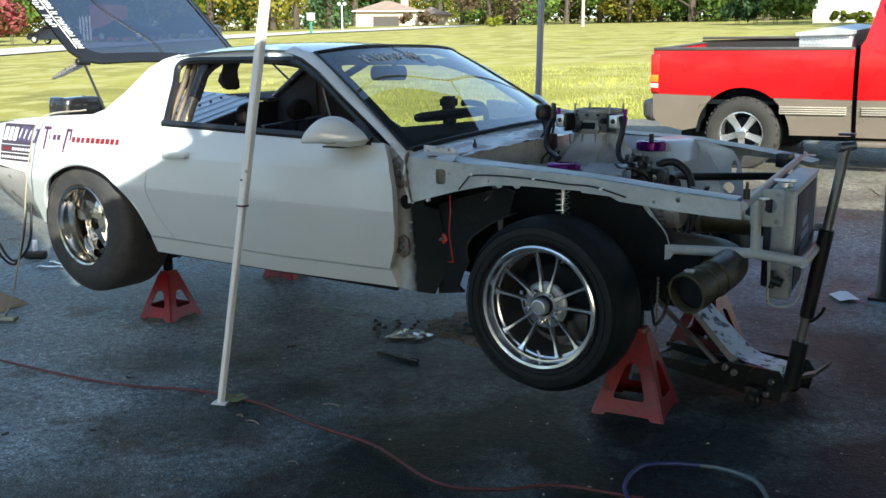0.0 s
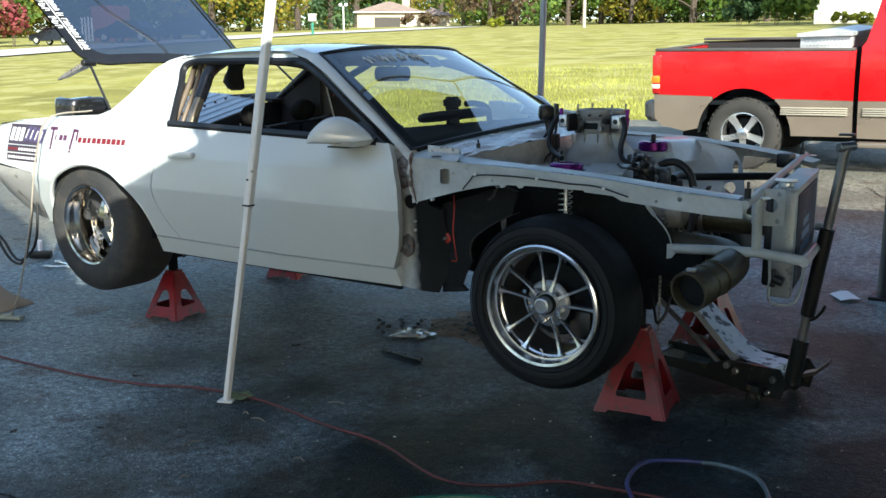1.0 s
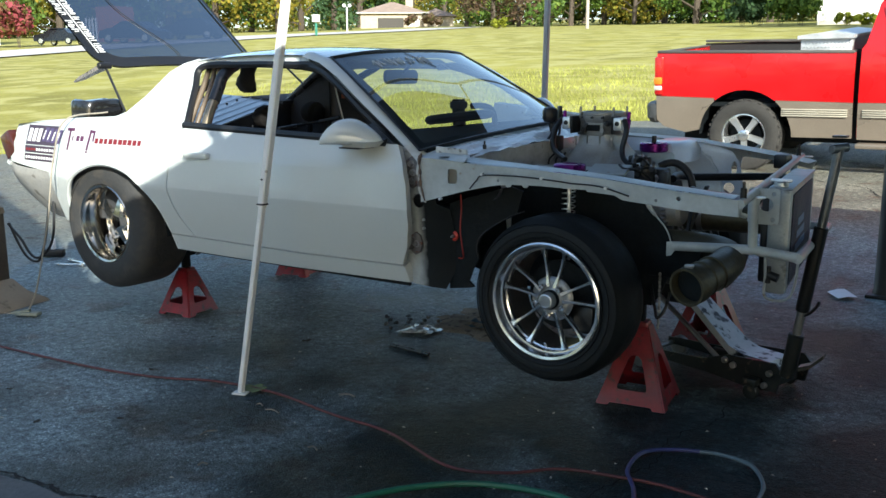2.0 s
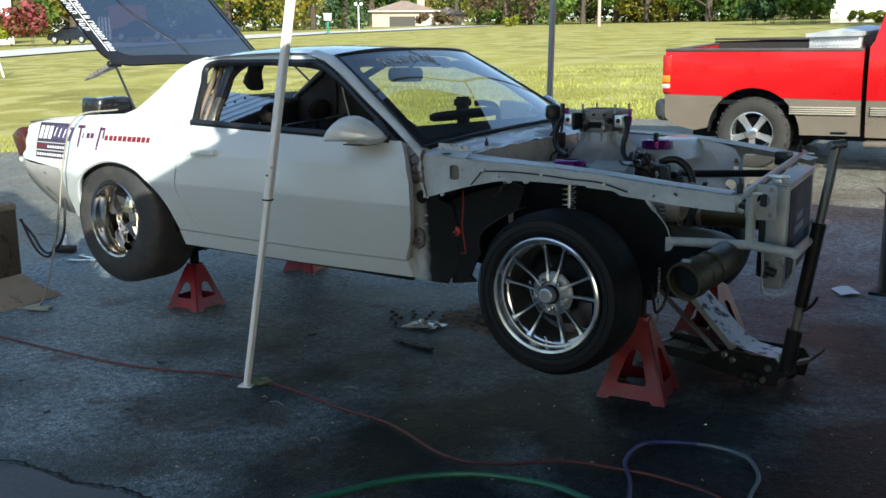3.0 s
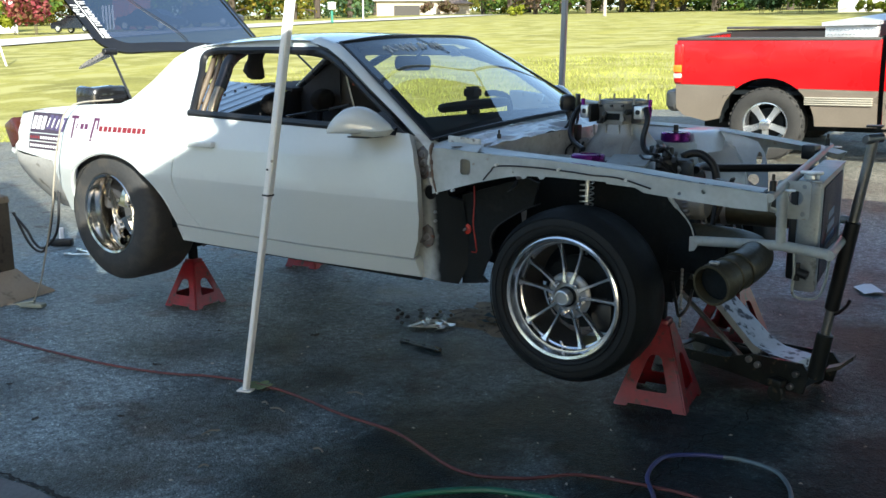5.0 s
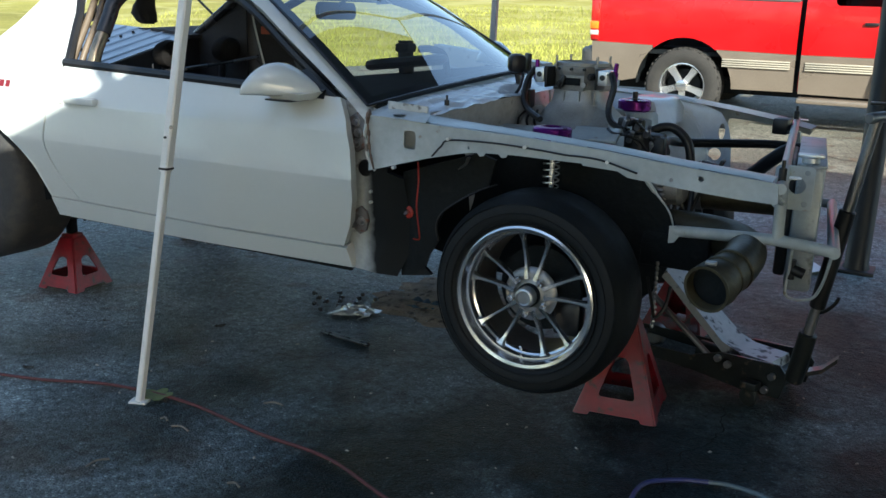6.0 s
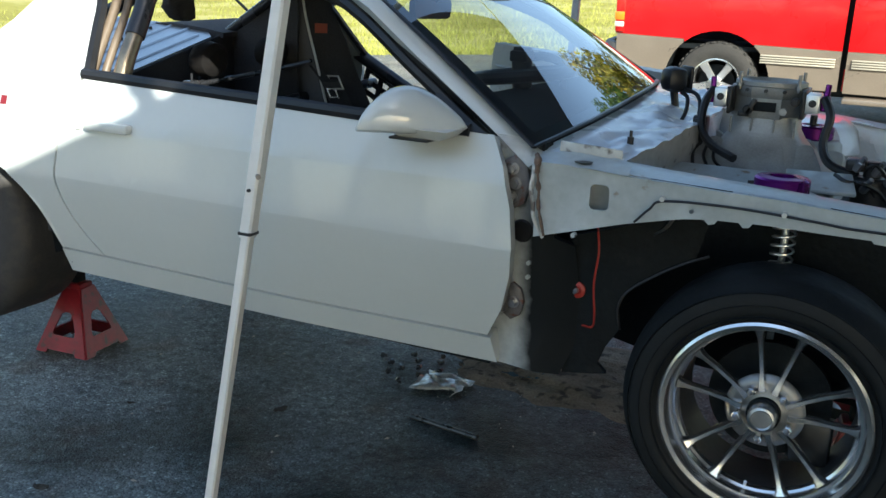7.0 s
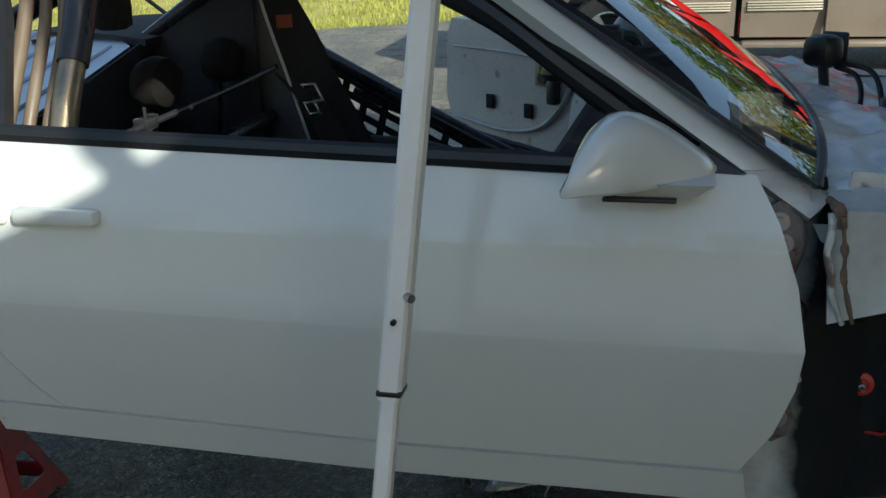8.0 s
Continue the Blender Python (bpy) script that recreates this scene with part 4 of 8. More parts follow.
part("splash_panel", sheet([[(-0.47, 0.80), (-0.22, 0.88), (-0.17, 0.86), (-0.19, 0.775), (-0.216, 0.760), (-0.277, 0.723), (-0.332, 0.678), (-0.348, 0.633), (-0.340, 0.585), (-0.369, 0.536), (-0.385, 0.488), (-0.362, 0.465), (-0.47, 0.450)]], lambda u, v: (u, -0.745 + 0.25 * max(0, u + 0.42), v), 0.02, 0.08), UNDER, car, "black sprayed splash panel")
part("arch_lip", tube([(u, -0.752 + 0.25 * max(0, u + 0.42), v) for u, v in ((-0.16, 0.785), (-0.216, 0.760), (-0.277, 0.723), (-0.332, 0.678), (-0.348, 0.633), (-0.340, 0.585))], 0.0035, 6), BLACK, car, "thin dark lip of the wheel arch")
cap = part("drain_cap", lathe([(0.0, 0.0), (0.019, 0.0), (0.021, 0.003), (0.020, 0.007), (0.012, 0.010), (0.009, 0.007), (0.0, 0.007)], (-0.447, -0.745, 0.670), (-0.447, -0.80, 0.670), 24), RED_WIRE, car, "round red cap")
part("screw", join(cyl((-0.447, -0.750, 0.670), (-0.447, -0.764, 0.670), 0.006, 10, bevel=0.001), cyl((-0.447, -0.762, 0.670), (-0.447, -0.772, 0.668), 0.0035, 8)), GUNMETAL, cap)
part("red_cable", tube([(-0.41, -0.755, 0.84), (-0.395, -0.775, 0.78), (-0.40, -0.775, 0.70), (-0.395, -0.765, 0.62), (-0.402, -0.75, 0.585), (-0.43, -0.74, 0.58)], 0.0026, 6), RED_WIRE, car, "red battery cable")
part("bent_strip", tube([(-0.245, -0.72, 0.868), (-0.262, -0.71, 0.842), (-0.290, -0.705, 0.818), (-0.318, -0.70, 0.798), (-0.330, -0.70, 0.806), (-0.318, -0.70, 0.822)], 0.007, 8, flat=0.35), STEEL, car, "bent steel strip under the rail")
part("side_lamp_bulb", join(cyl((-0.342, -0.70, 0.800), (-0.366, -0.705, 0.792), 0.009, 10, bevel=0.003), cyl((-0.366, -0.705, 0.792), (-0.378, -0.708, 0.788), 0.006, 10, bevel=0.003)), RED_LAMP, car, "small red bulb holder")

# near upper rail with its slot, holes and wiring
RAIL = [(-0.538, 0.984), (-0.515, 0.990), (-0.46, 0.989), (-0.30, 0.977), (0.00, 0.964), (0.22, 0.948), (0.41, 0.928), (0.55, 0.917), (0.695, 0.905), (0.700, 0.852), (0.60, 0.853), (0.46, 0.864), (0.33, 0.875), (0.30, 0.878),
        (0.27, 0.893), (0.17, 0.899), (0.165, 0.905), (0.08, 0.906), (-0.02, 0.908), (-0.06, 0.908), (-0.066, 0.899), (-0.078, 0.897), (-0.088, 0.907), (-0.13, 0.906), (-0.136, 0.897), (-0.148, 0.894), (-0.158, 0.904), (-0.20, 0.899), (-0.23, 0.893), (-0.33, 0.870), (-0.495, 0.824), (-0.527, 0.815)]


def rail_y(x):
    return float(np.interp(x, (-0.56, -0.3, 0.3, 0.70), (-0.872, -0.858, -0.830, -0.825)))


holes = [rounded(-0.405, 0.895, -0.362, 0.952, 0.012), arc(0.50, 0.897, 0.008, 0, 324, 9), arc(0.42, 0.885, 0.006, 0, 324, 9), arc(-0.185, 0.917, 0.005, 0, 324, 9)]
rail = part("upper_rail", sheet([RAIL] + holes, lambda u, v: (u, rail_y(u) + 0.010 * math.sin((v - 0.8) * 17) + 0.006 * noise.noise(Vector((u * 9, v * 9, 1.0))), v), 0.006, 0.05), BAY, car, "grey upper wing rail with slot and bolt holes")
part("rail_flange", grid(24, 3, lambda u, v: (-0.535 + 1.215 * u, rail_y(-0.535 + 1.215 * u) + 0.012 + (0.10 + 0.16 * max(0.0, 0.45 - u)) * v, float(np.interp(-0.535 + 1.215 * u, [p[0] for p in RAIL[:9]], [p[1] for p in RAIL[:9]])) + 0.002 + 0.006 * math.sin(3 * v))), BAY, rail)
part("rail_wire", tube([(x, rail_y(x) - 0.004, z) for x, z in ((-0.30, 0.882), (-0.27, 0.915), (-0.24, 0.936), (-0.10, 0.940), (0.05, 0.932), (0.12, 0.926), (0.22, 0.922), (0.33, 0.895))], 0.0030, 6), BLACK, rail)
for x, z in ((-0.43, 0.835), (-0.245, 0.940), (0.0, 0.938), (0.245, 0.918)):
    part("clip", cyl((x, rail_y(x) - 0.012, z), (x, rail_y(x) + 0.004, z), 0.0055, 8), SPOKE, rail)
part("inner_rail", sheet([[(-0.55, 0.95), (0.20, 0.94), (0.62, 0.89), (0.62, 0.875), (0.2, 0.905), (-0.1, 0.912), (-0.3, 0.885), (-0.5, 0.85)]], lambda u, v: (u, rail_y(u) + 0.07, v), 0.004, 0.2), BAY, rail)

# inner wing aprons
part("apron", sheet([[(-0.64, 0.50), (-0.64, 0.92), (0.215, 0.90), (0.240, 0.85), (0.270, 0.803), (0.302, 0.769), (0.326, 0.743), (0.345, 0.713), (0.358, 0.671), (0.362, 0.58), (0.30, 0.45), (0.22, 0.40), (-0.30, 0.43)]], lambda u, v: (u, -0.43 - 0.05 * v, v), 0.01, 0.1), UNDER, car, "black inner wing apron")


def far_apron(x, z):
    """The far wing seen from inside the bay, swelling over its wheel."""
    d = math.hypot((x + 0.02) / 0.215, (z - 0.725) / 0.235)
    y = 0.635 - 0.19 * max(0.0, 1 - d * d) ** 0.55 if d < 1 else 0.635
    return (x, y + 0.25 * max(0.0, z - 0.93), z)


FAR_RIM = [(-0.45, 0.50), (0.27, 0.50), (0.290, 0.62), (0.296, 0.72), (0.288, 0.82), (0.270, 0.89), (0.235, 0.94), (0.10, 0.985), (-0.45, 0.995)]
GLOSSY_BAY = mat("glossy_bay_paint", (0.74, 0.80, 0.88), 0.34, var=0.08, coat=0.5, rough_var=0.05)
part("far_apron", sheet([FAR_RIM, arc(0.225, 0.765, 0.026, 0, 342, 18), [(0.246 + 0.013 * math.cos(a), 0.862 + 0.034 * math.sin(a)) for a in [k * math.pi / 8 for k in range(16)]]], far_apron, 0.0, 0.02), GLOSSY_BAY, car, "glossy pale inner wing with two round holes")
# raised tube added to stand in for the highlight round the dome's edge
part("dome_highlight", tube([(-0.02 + 0.213 * math.cos(a), 0.628, 0.725 + 0.233 * math.sin(a)) for a in [radians(-30 + 10 * k) for k in range(16)]], 0.009, 8), GLOSSY_BAY, car)
part("far_tower_cap", loft([[(cx + dx * w, 0.56 + dy * d, z) for dx, dy in ((-1, -0.6), (-0.6, -1), (0.6, -1), (1, -0.6), (1, 0.6), (0.6, 1), (-0.6, 1), (-1, 0.6))] for cx, z, w, d in ((-0.03, 0.90, 0.125, 0.20), (-0.03, 0.955, 0.105, 0.185), (-0.035, 0.985, 0.085, 0.165), (-0.04, 0.992, 0.06, 0.14))]), GLOSSY_BAY, car, "rounded glossy top of the far spring tower")
far_rail = [(-0.60, 1.005), (-0.30, 1.000), (0.0, 0.985), (0.28, 0.955), (0.50, 0.925), (0.60, 0.905), (0.58, 0.868), (0.42, 0.898), (0.27, 0.908), (0.245, 0.905), (0.235, 0.86), (0.12, 0.86), (0.12, 0.90), (-0.60, 0.93)]
part("far_rail", sheet([far_rail], lambda u, v: (u, 0.80 - 0.12 * max(0, u), v), 0.008, 0.08), BAY, car, "grey upper wing rail")
part("far_flange", grid(20, 3, lambda u, v: (-0.60 + 1.2 * u, 0.80 - 0.12 * max(0, -0.6 + 1.2 * u) - 0.17 * v, float(np.interp(-0.60 + 1.2 * u, [p[0] for p in far_rail[:6]], [p[1] for p in far_rail[:6]])) + 0.003)), BAY, car)

# spring towers
def tower(c, s, deep, k=1.0):
    x, y, z = c
    t = part("spring_tower", lathe([(0.115, -deep), (0.11, -0.5 * deep), (0.095, -0.012), (0.085, 0), (0, 0)], (x, y, z), (x, y, z + 1)), BAY, car, "grey spring tower")
    part("camber_plate", join(lathe([(0.062 * k, 0), (0.068 * k, 0.006), (0.068 * k, 0.040 * k * k), (0.062 * k, 0.046 * k * k), (0.030, 0.048 * k * k), (0.030, 0.03), (0, 0.03)], (x, y, z), (x, y, z + 1), 28)), PURPLE, t, "purple anodised spring mount")
    if s > 0:
        part("stud", join(cyl((x, y, z + 0.02), (x, y, z + 0.075), 0.011, 10), cyl((x, y, z + 0.030), (x, y, z + 0.048), 0.018, 6)), BLACK, t)


tower((-0.04, -0.545, 0.926), -1, 0.03, 0.92)
tower((-0.050, 0.350, 0.948), 1, 0.30, 0.97)
coil = [(-0.014 + 0.025 * math.cos(a * 0.55), -0.60 + 0.025 * math.sin(a * 0.55), 0.66 + 0.0018 * a) for a in range(0, 148)]
strut = part("coilover", tube(coil, 0.0026, 6, smooth=False), SPOKE, car, "bright coil spring over its damper")
part("damper", cyl((-0.012, -0.60, 0.52), (-0.012, -0.60, 0.93), 0.008), SPOKE, strut)

# cowl and firewall
COWL_PAINT = mat("creased_glossy_paint", (0.58, 0.62, 0.67), 0.24, var=0.14, scale=5, fine=14, bump=0.3, coat=0.0, spec=0.5, stain=(0.33, 0.33, 0.32), stain_at=0.62)


def cowl_at(u, v):
    s = 2 * v - 1
    bow = 1 - abs(s) ** 3
    x0, x1 = -0.597 + 0.065 * bow - 0.037 * s, -0.385 + 0.075 * bow
    dent = noise.noise(Vector((u * 2.2, s * 4.5, 1.3))) * 0.022 + noise.noise(Vector((u * 5, s * 12, 4.0))) * 0.013
    return (x0 + u * (x1 - x0), 0.745 * s - 0.060, 1.031 + 0.030 * s + 0.025 * bow - 0.030 * u - 0.015 * s * u + dent * math.sin(math.pi * min(1, u * 0.8)))


part("cowl", grid(16, 60, cowl_at), COWL_PAINT, car, "white cowl panel below the windscreen")


def firewall_at(u, v):
    s = 2 * v - 1
    bow = 1 - s * s
    x = -0.385 + 0.075 * bow - 0.03 * u
    z = 1.008 + 0.010 * s + 0.020 * bow - float(np.interp(s, (-0.70, -0.62), (0.12, 0.45))) * u
    return (x + 0.02 * math.sin(6 * u) * math.cos(5 * s) + 0.010 * noise.noise(Vector((u * 5, s * 6, 2))), 0.725 * s, z)


part("firewall", grid(18, 44, firewall_at), FIREWALL, car, "scuffed grey firewall")
part("weld_seam", tube([(x + 0.026, -0.882, z) for x, z in ((-0.549, 0.985), (-0.545, 0.955), (-0.541, 0.925), (-0.540, 0.895), (-0.533, 0.865), (-0.522, 0.825))], [0.005, 0.003, 0.006, 0.003, 0.005, 0.003, 0.004, 0.003], 7, n=4), RUST, car, "rough rusty weld seam")
part("rail_corner", tube([(-0.538, -0.845, 1.000), (-0.526, -0.868, 0.990), (-0.524, -0.878, 0.965)], [0.006, 0.009, 0.005], 8, n=4), RUST, car, "rusted burnt joint")
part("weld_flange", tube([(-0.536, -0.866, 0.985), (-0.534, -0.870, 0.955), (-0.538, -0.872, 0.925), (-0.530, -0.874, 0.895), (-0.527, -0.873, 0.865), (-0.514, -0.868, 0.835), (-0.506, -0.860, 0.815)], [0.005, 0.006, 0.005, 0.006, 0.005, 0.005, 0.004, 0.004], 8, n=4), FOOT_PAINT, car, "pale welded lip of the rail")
part("cowl_corner", grid(10, 8, lambda u, v: (-0.535 + 0.215 * u, -0.868 + 0.13 * v * (1 - 0.75 * u * u), 0.990 - 0.008 * u + 0.020 * math.sin(math.pi / 2 * v) + 0.004 * noise.noise(Vector((u * 4, v * 4, 7))))), BAY, car)
part("top_hole", lathe([(0, 0), (0.020, 0), (0.021, 0.001), (0, 0.001)], (-0.43, -0.840, 0.995), (-0.43, -0.842, 1.2), 20), BLACK, car)
part("cowl_strip", box((-0.43, -0.790, 1.010), (0.145, 0.008, 0.034), 0.002, (6, 3, 0)), FOOT_PAINT, car, "stained folded strip")
part("hood_stud", join(cyl((-0.387, -0.616, 0.99), (-0.387, -0.616, 1.030), 0.008, 12), cyl((-0.387, -0.616, 1.030), (-0.387, -0.616, 1.045), 0.004, 8)), BLACK, car)
pod = part("gauge_pod", join(box((-0.438, 0.040, 1.124), (0.066, 0.080, 0.074), 0.022, (0, 0, 38)), box((-0.408, 0.079, 1.124), (0.072, 0.012, 0.08), 0.005, (0, 0, -52))), BLACK, car, "black gauge pod on a stalk")
part("pod_stalk", tube([(-0.435, 0.04, 1.09), (-0.43, 0.045, 1.06), (-0.425, 0.05, 1.02)], 0.012, 8), BLACK, pod)

# engine: intake with throttle flange, hoses and pump
engine = part("intake_plenum", loft([[(-0.152 + w * math.copysign(abs(math.cos(a)) ** 0.55, math.cos(a)), d * math.copysign(abs(math.sin(a)) ** 0.55, math.sin(a)), z) for a in [2 * math.pi * k / 28 for k in range(28)]] for z, w, d in ((0.85, 0.235, 0.25), (0.885, 0.215, 0.235), (0.92, 0.175, 0.195), (0.955, 0.135, 0.15), (0.985, 0.108, 0.118), (1.01, 0.094, 0.100), (1.05, 0.090, 0.095))]), CAST, car, "cast aluminium intake manifold")
part("throttle_flange", join(loft([[(-0.150 + r * math.cos(a), r * math.sin(a), z) for a in [radians(22.5 + 45 * k) for k in range(8)]] for z, r in ((1.045, 0.104), (1.052, 0.107), (1.100, 0.104), (1.106, 0.108), (1.116, 0.112), (1.130, 0.112))])), CAST, engine, "octagonal throttle body", sharp=25)
part("throttle_ring", lathe([(0.085, 0), (0.098, 0.004), (0.098, 0.016), (0.085, 0.02), (0.075, 0.0)], (-0.152, 0, 1.128), (-0.152, 0, 2), 32), CAST, engine)
for dx, dy in ((-0.078, -0.072), (0.078, -0.072), (-0.078, 0.072), (0.078, 0.072)):
    part("stud", join(cyl((-0.150 + dx, dy, 1.12), (-0.150 + dx, dy, 1.168), 0.0048, 8), cyl((-0.150 + dx, dy, 1.128), (-0.150 + dx, dy, 1.138), 0.009, 6)), STEEL, engine)
for s in (-1, 1):
    block = part("fuel_block", box((-0.148 + s * 0.120, -0.085, 1.098), (0.036, 0.10, 0.052), 0.004), SPOKE, engine, "bright square fuel rail end")
    part("port", cyl((-0.148 + s * 0.120, -0.134, 1.100), (-0.148 + s * 0.120, -0.1365, 1.100), 0.010, 14), BLACK, block)
    part("block_bracket", box((-0.148 + s * 0.096, -0.088, 1.092), (0.010, 0.085, 0.075), 0.003), BLACK, block)
    part("fitting", join(cyl((-0.148 + s * 0.147, -0.09, 1.078), (-0.148 + s * 0.150, -0.085, 1.118), 0.012, 8, bevel=0.002), cyl((-0.148 + s * 0.150, -0.085, 1.118), (-0.148 + s * 0.152, -0.082, 1.150), 0.008, 8, bevel=0.002)), PURPLE, engine, "purple hose fitting")
for k in range(4):
    part("runner", loft([[(cx + r * math.cos(a), y + 0.6 * r * math.sin(a), z + 0.55 * r * math.sin(a)) for a in [j * math.pi / 6 for j in range(12)]] for cx, y, z, r in ((-0.270 + 0.08 * k, -0.125, 0.975, 0.022), (-0.288 + 0.091 * k, -0.175, 0.935, 0.034), (-0.300 + 0.10 * k, -0.235, 0.885, 0.040), (-0.305 + 0.103 * k, -0.27, 0.85, 0.040))]), CAST, engine)
    part("runner", cyl((-0.31 + 0.085 * k, 0.13, 0.945), (-0.325 + 0.095 * k, 0.24, 0.87), 0.036, 16, bevel=0.008), CAST, engine)
part("valve_cover", box((-0.195, -0.30, 0.855), (0.52, 0.15, 0.11), 0.03, (28, 0, 0)), BAY, engine)
part("valve_cover", box((-0.195, 0.30, 0.855), (0.52, 0.15, 0.11), 0.03, (-28, 0, 0)), BAY, engine)
part("engine_block", box((-0.15, 0, 0.68), (0.60, 0.46, 0.34), 0.03), UNDER, engine)
part("cover_plate", box((0.03, -0.33, 0.925), (0.16, 0.13, 0.012), 0.004, (12, 0, 8)), BAY, engine, "pale cover plate")
part("side_recess", box((-0.152, -0.1015, 1.078), (0.060, 0.004, 0.026), 0.001), UNDER, engine)
part("linkage", join(cyl((-0.195, -0.095, 1.068), (-0.195, -0.118, 1.068), 0.013, 14, bevel=0.003), box((-0.188, -0.114, 1.075), (0.014, 0.008, 0.052), 0.003, (0, 24, 0)), box((-0.205, -0.112, 1.055), (0.030, 0.006, 0.012), 0.002)), BLACK, engine, "small steel throttle linkage")
part("plug", cyl((-0.10, -0.108, 1.07), (-0.10, -0.128, 1.07), 0.010, 10), GUNMETAL, engine)
for k in range(5):
    part("flange_bolt", cyl((-0.250 + 0.049 * k, -0.112, 1.123), (-0.250 + 0.049 * k, -0.124, 1.123), 0.0055, 6), BLACK, engine)
for dx in (-0.085, -0.03, 0.03, 0.085):
    part("casting_rib", box((-0.152 + dx, -0.097, 1.022), (0.006, 0.012, 0.045), 0.002, (10, 0, 0)), CAST, engine)
part("sensor", join(cyl((-0.07, -0.11, 1.10), (-0.07, -0.145, 1.10), 0.012, 10, bevel=0.002), cyl((-0.07, -0.145, 1.10), (-0.07, -0.16, 1.10), 0.007, 8)), BLACK, engine, "small black sensor")
module = part("ignition_module", join(box((-0.315, -0.12, 1.005), (0.040, 0.05, 0.075), 0.006), box((-0.315, -0.147, 1.02), (0.026, 0.008, 0.03), 0.003), cyl((-0.315, -0.12, 0.965), (-0.315, -0.12, 0.93), 0.010, 8)), BLACK, engine, "black ignition module")
for k in range(3):
    part("plug_lead", tube([(-0.305 + 0.02 * k, -0.14, 0.97), (-0.315 + 0.03 * k, -0.19, 0.945 - 0.008 * k), (-0.30 + 0.05 * k, -0.235, 0.90), (-0.285 + 0.06 * k, -0.27, 0.875)], 0.0045, 6), BLACK, module)
for x, z, m in ((-0.352, 0.945, BLACK), (-0.372, 0.93, RED_WIRE), (-0.360, 0.915, BLACK)):
    part("connector", box((x, -0.20, z), (0.016, 0.022, 0.013), 0.002, (0, 14, 0)), m, engine)
HOSES = [([(-0.29, -0.12, 1.12), (-0.305, -0.15, 1.08), (-0.30, -0.19, 1.02), (-0.265, -0.23, 0.98), (-0.19, -0.29, 0.955)], 0.0115),
         ([(0.0, -0.12, 1.115), (0.022, -0.15, 1.07), (0.015, -0.17, 1.00), (0.04, -0.20, 0.955), (0.11, -0.235, 0.935)], 0.0115),
         ([(-0.40, 0.03, 1.10), (-0.345, -0.04, 1.085), (-0.33, -0.09, 1.03), (-0.34, -0.18, 0.97)], 0.006),
         ([(-0.41, 0.03, 1.09), (-0.375, -0.04, 1.075), (-0.375, -0.10, 1.02), (-0.425, -0.19, 0.955), (-0.415, -0.21, 0.925), (-0.385, -0.22, 0.918)], 0.006),
         ([(0.09, -0.25, 0.93), (0.02, -0.30, 0.92), (-0.06, -0.33, 0.91), (-0.14, -0.34, 0.90)], 0.011)]
for pts, r in HOSES:
    part("hose", tube(pts, r, 8), BLACK, engine, "black braided hose")
pump = part("water_pump", moved(join(cyl((0.14, -0.10, 0.84), (0.14, -0.10, 0.925), 0.045, 20, bevel=0.008), cyl((0.14, -0.10, 0.92), (0.14, -0.10, 0.965), 0.022, 14, bevel=0.005), box((0.16, -0.06, 0.90), (0.12, 0.08, 0.035), 0.01), box((0.21, -0.08, 0.865), (0.05, 0.05, 0.09), 0.012), box((0.10, -0.11, 0.955), (0.05, 0.05, 0.03), 0.008)), Matrix.Translation((0.005, -0.13, 0.012))), BLACK, car, "black electric water pump")
part("pump_neck", tube([(0.165, -0.13, 0.930), (0.195, -0.11, 0.944), (0.232, -0.10, 0.942), (0.271, -0.10, 0.915), (0.292, -0.10, 0.877), (0.302, -0.10, 0.82)], 0.0155, 10), BLACK, pump)
part("pump_casting", join(box((0.205, -0.20, 0.862), (0.055, 0.05, 0.05), 0.014, (0, 18, 12)), cyl((0.19, -0.235, 0.885), (0.185, -0.19, 0.90), 0.020, 14, bevel=0.005), cyl((0.235, -0.215, 0.85), (0.245, -0.17, 0.842), 0.014, 12, bevel=0.004)), SPOKE, pump, "bright cast pump housing")
for x, y, z in ((0.105, -0.262, 0.955), (0.150, -0.270, 0.948), (0.180, -0.262, 0.925), (0.128, -0.278, 0.905)):
    part("hose_end", join(cyl((x, y, z), (x + 0.012, y - 0.012, z + 0.024), 0.011, 6, bevel=0.002), cyl((x + 0.012, y - 0.012, z + 0.024), (x + 0.018, y - 0.018, z + 0.036), 0.007, 8)), GUNMETAL, pump)
for k, (x, y, z, dx) in enumerate(((0.06, -0.30, 0.945, 0.10), (0.10, -0.29, 0.93, 0.09), (0.13, -0.28, 0.965, 0.07))):
    part("pump_lead", tube([(x, y, z), (x + 0.3 * dx, y - 0.02, z + 0.012 * (k - 1)), (x + 0.7 * dx, y + 0.015, z - 0.02), (x + dx, y + 0.03, z - 0.05)], 0.005, 6), BLACK, pump)
part("rail_connector", join(box((0.452, -0.50, 0.885), (0.052, 0.030, 0.026), 0.005, (0, 12, 0)), box((0.482, -0.50, 0.888), (0.010, 0.034, 0.042), 0.003, (0, 24, 0)), cyl((0.424, -0.50, 0.892), (0.400, -0.50, 0.884), 0.006, 8)), BLACK, car, "black plug on a bracket behind the rail")
ribbed = part("ribbed_boot", lathe([(0.012, 0.0)] + [(0.013 + 0.007 * (k % 2), 0.008 * k + 0.004) for k in range(14)] + [(0.012, 0.116)], (0.277, -0.35, 0.725), (0.272, -0.35, 0.84), 14), STEEL, car, "ribbed steel boot below the rail")
part("boot_rod", cyl((0.277, -0.35, 0.60), (0.277, -0.35, 0.73), 0.008, 10), STEEL, ribbed)
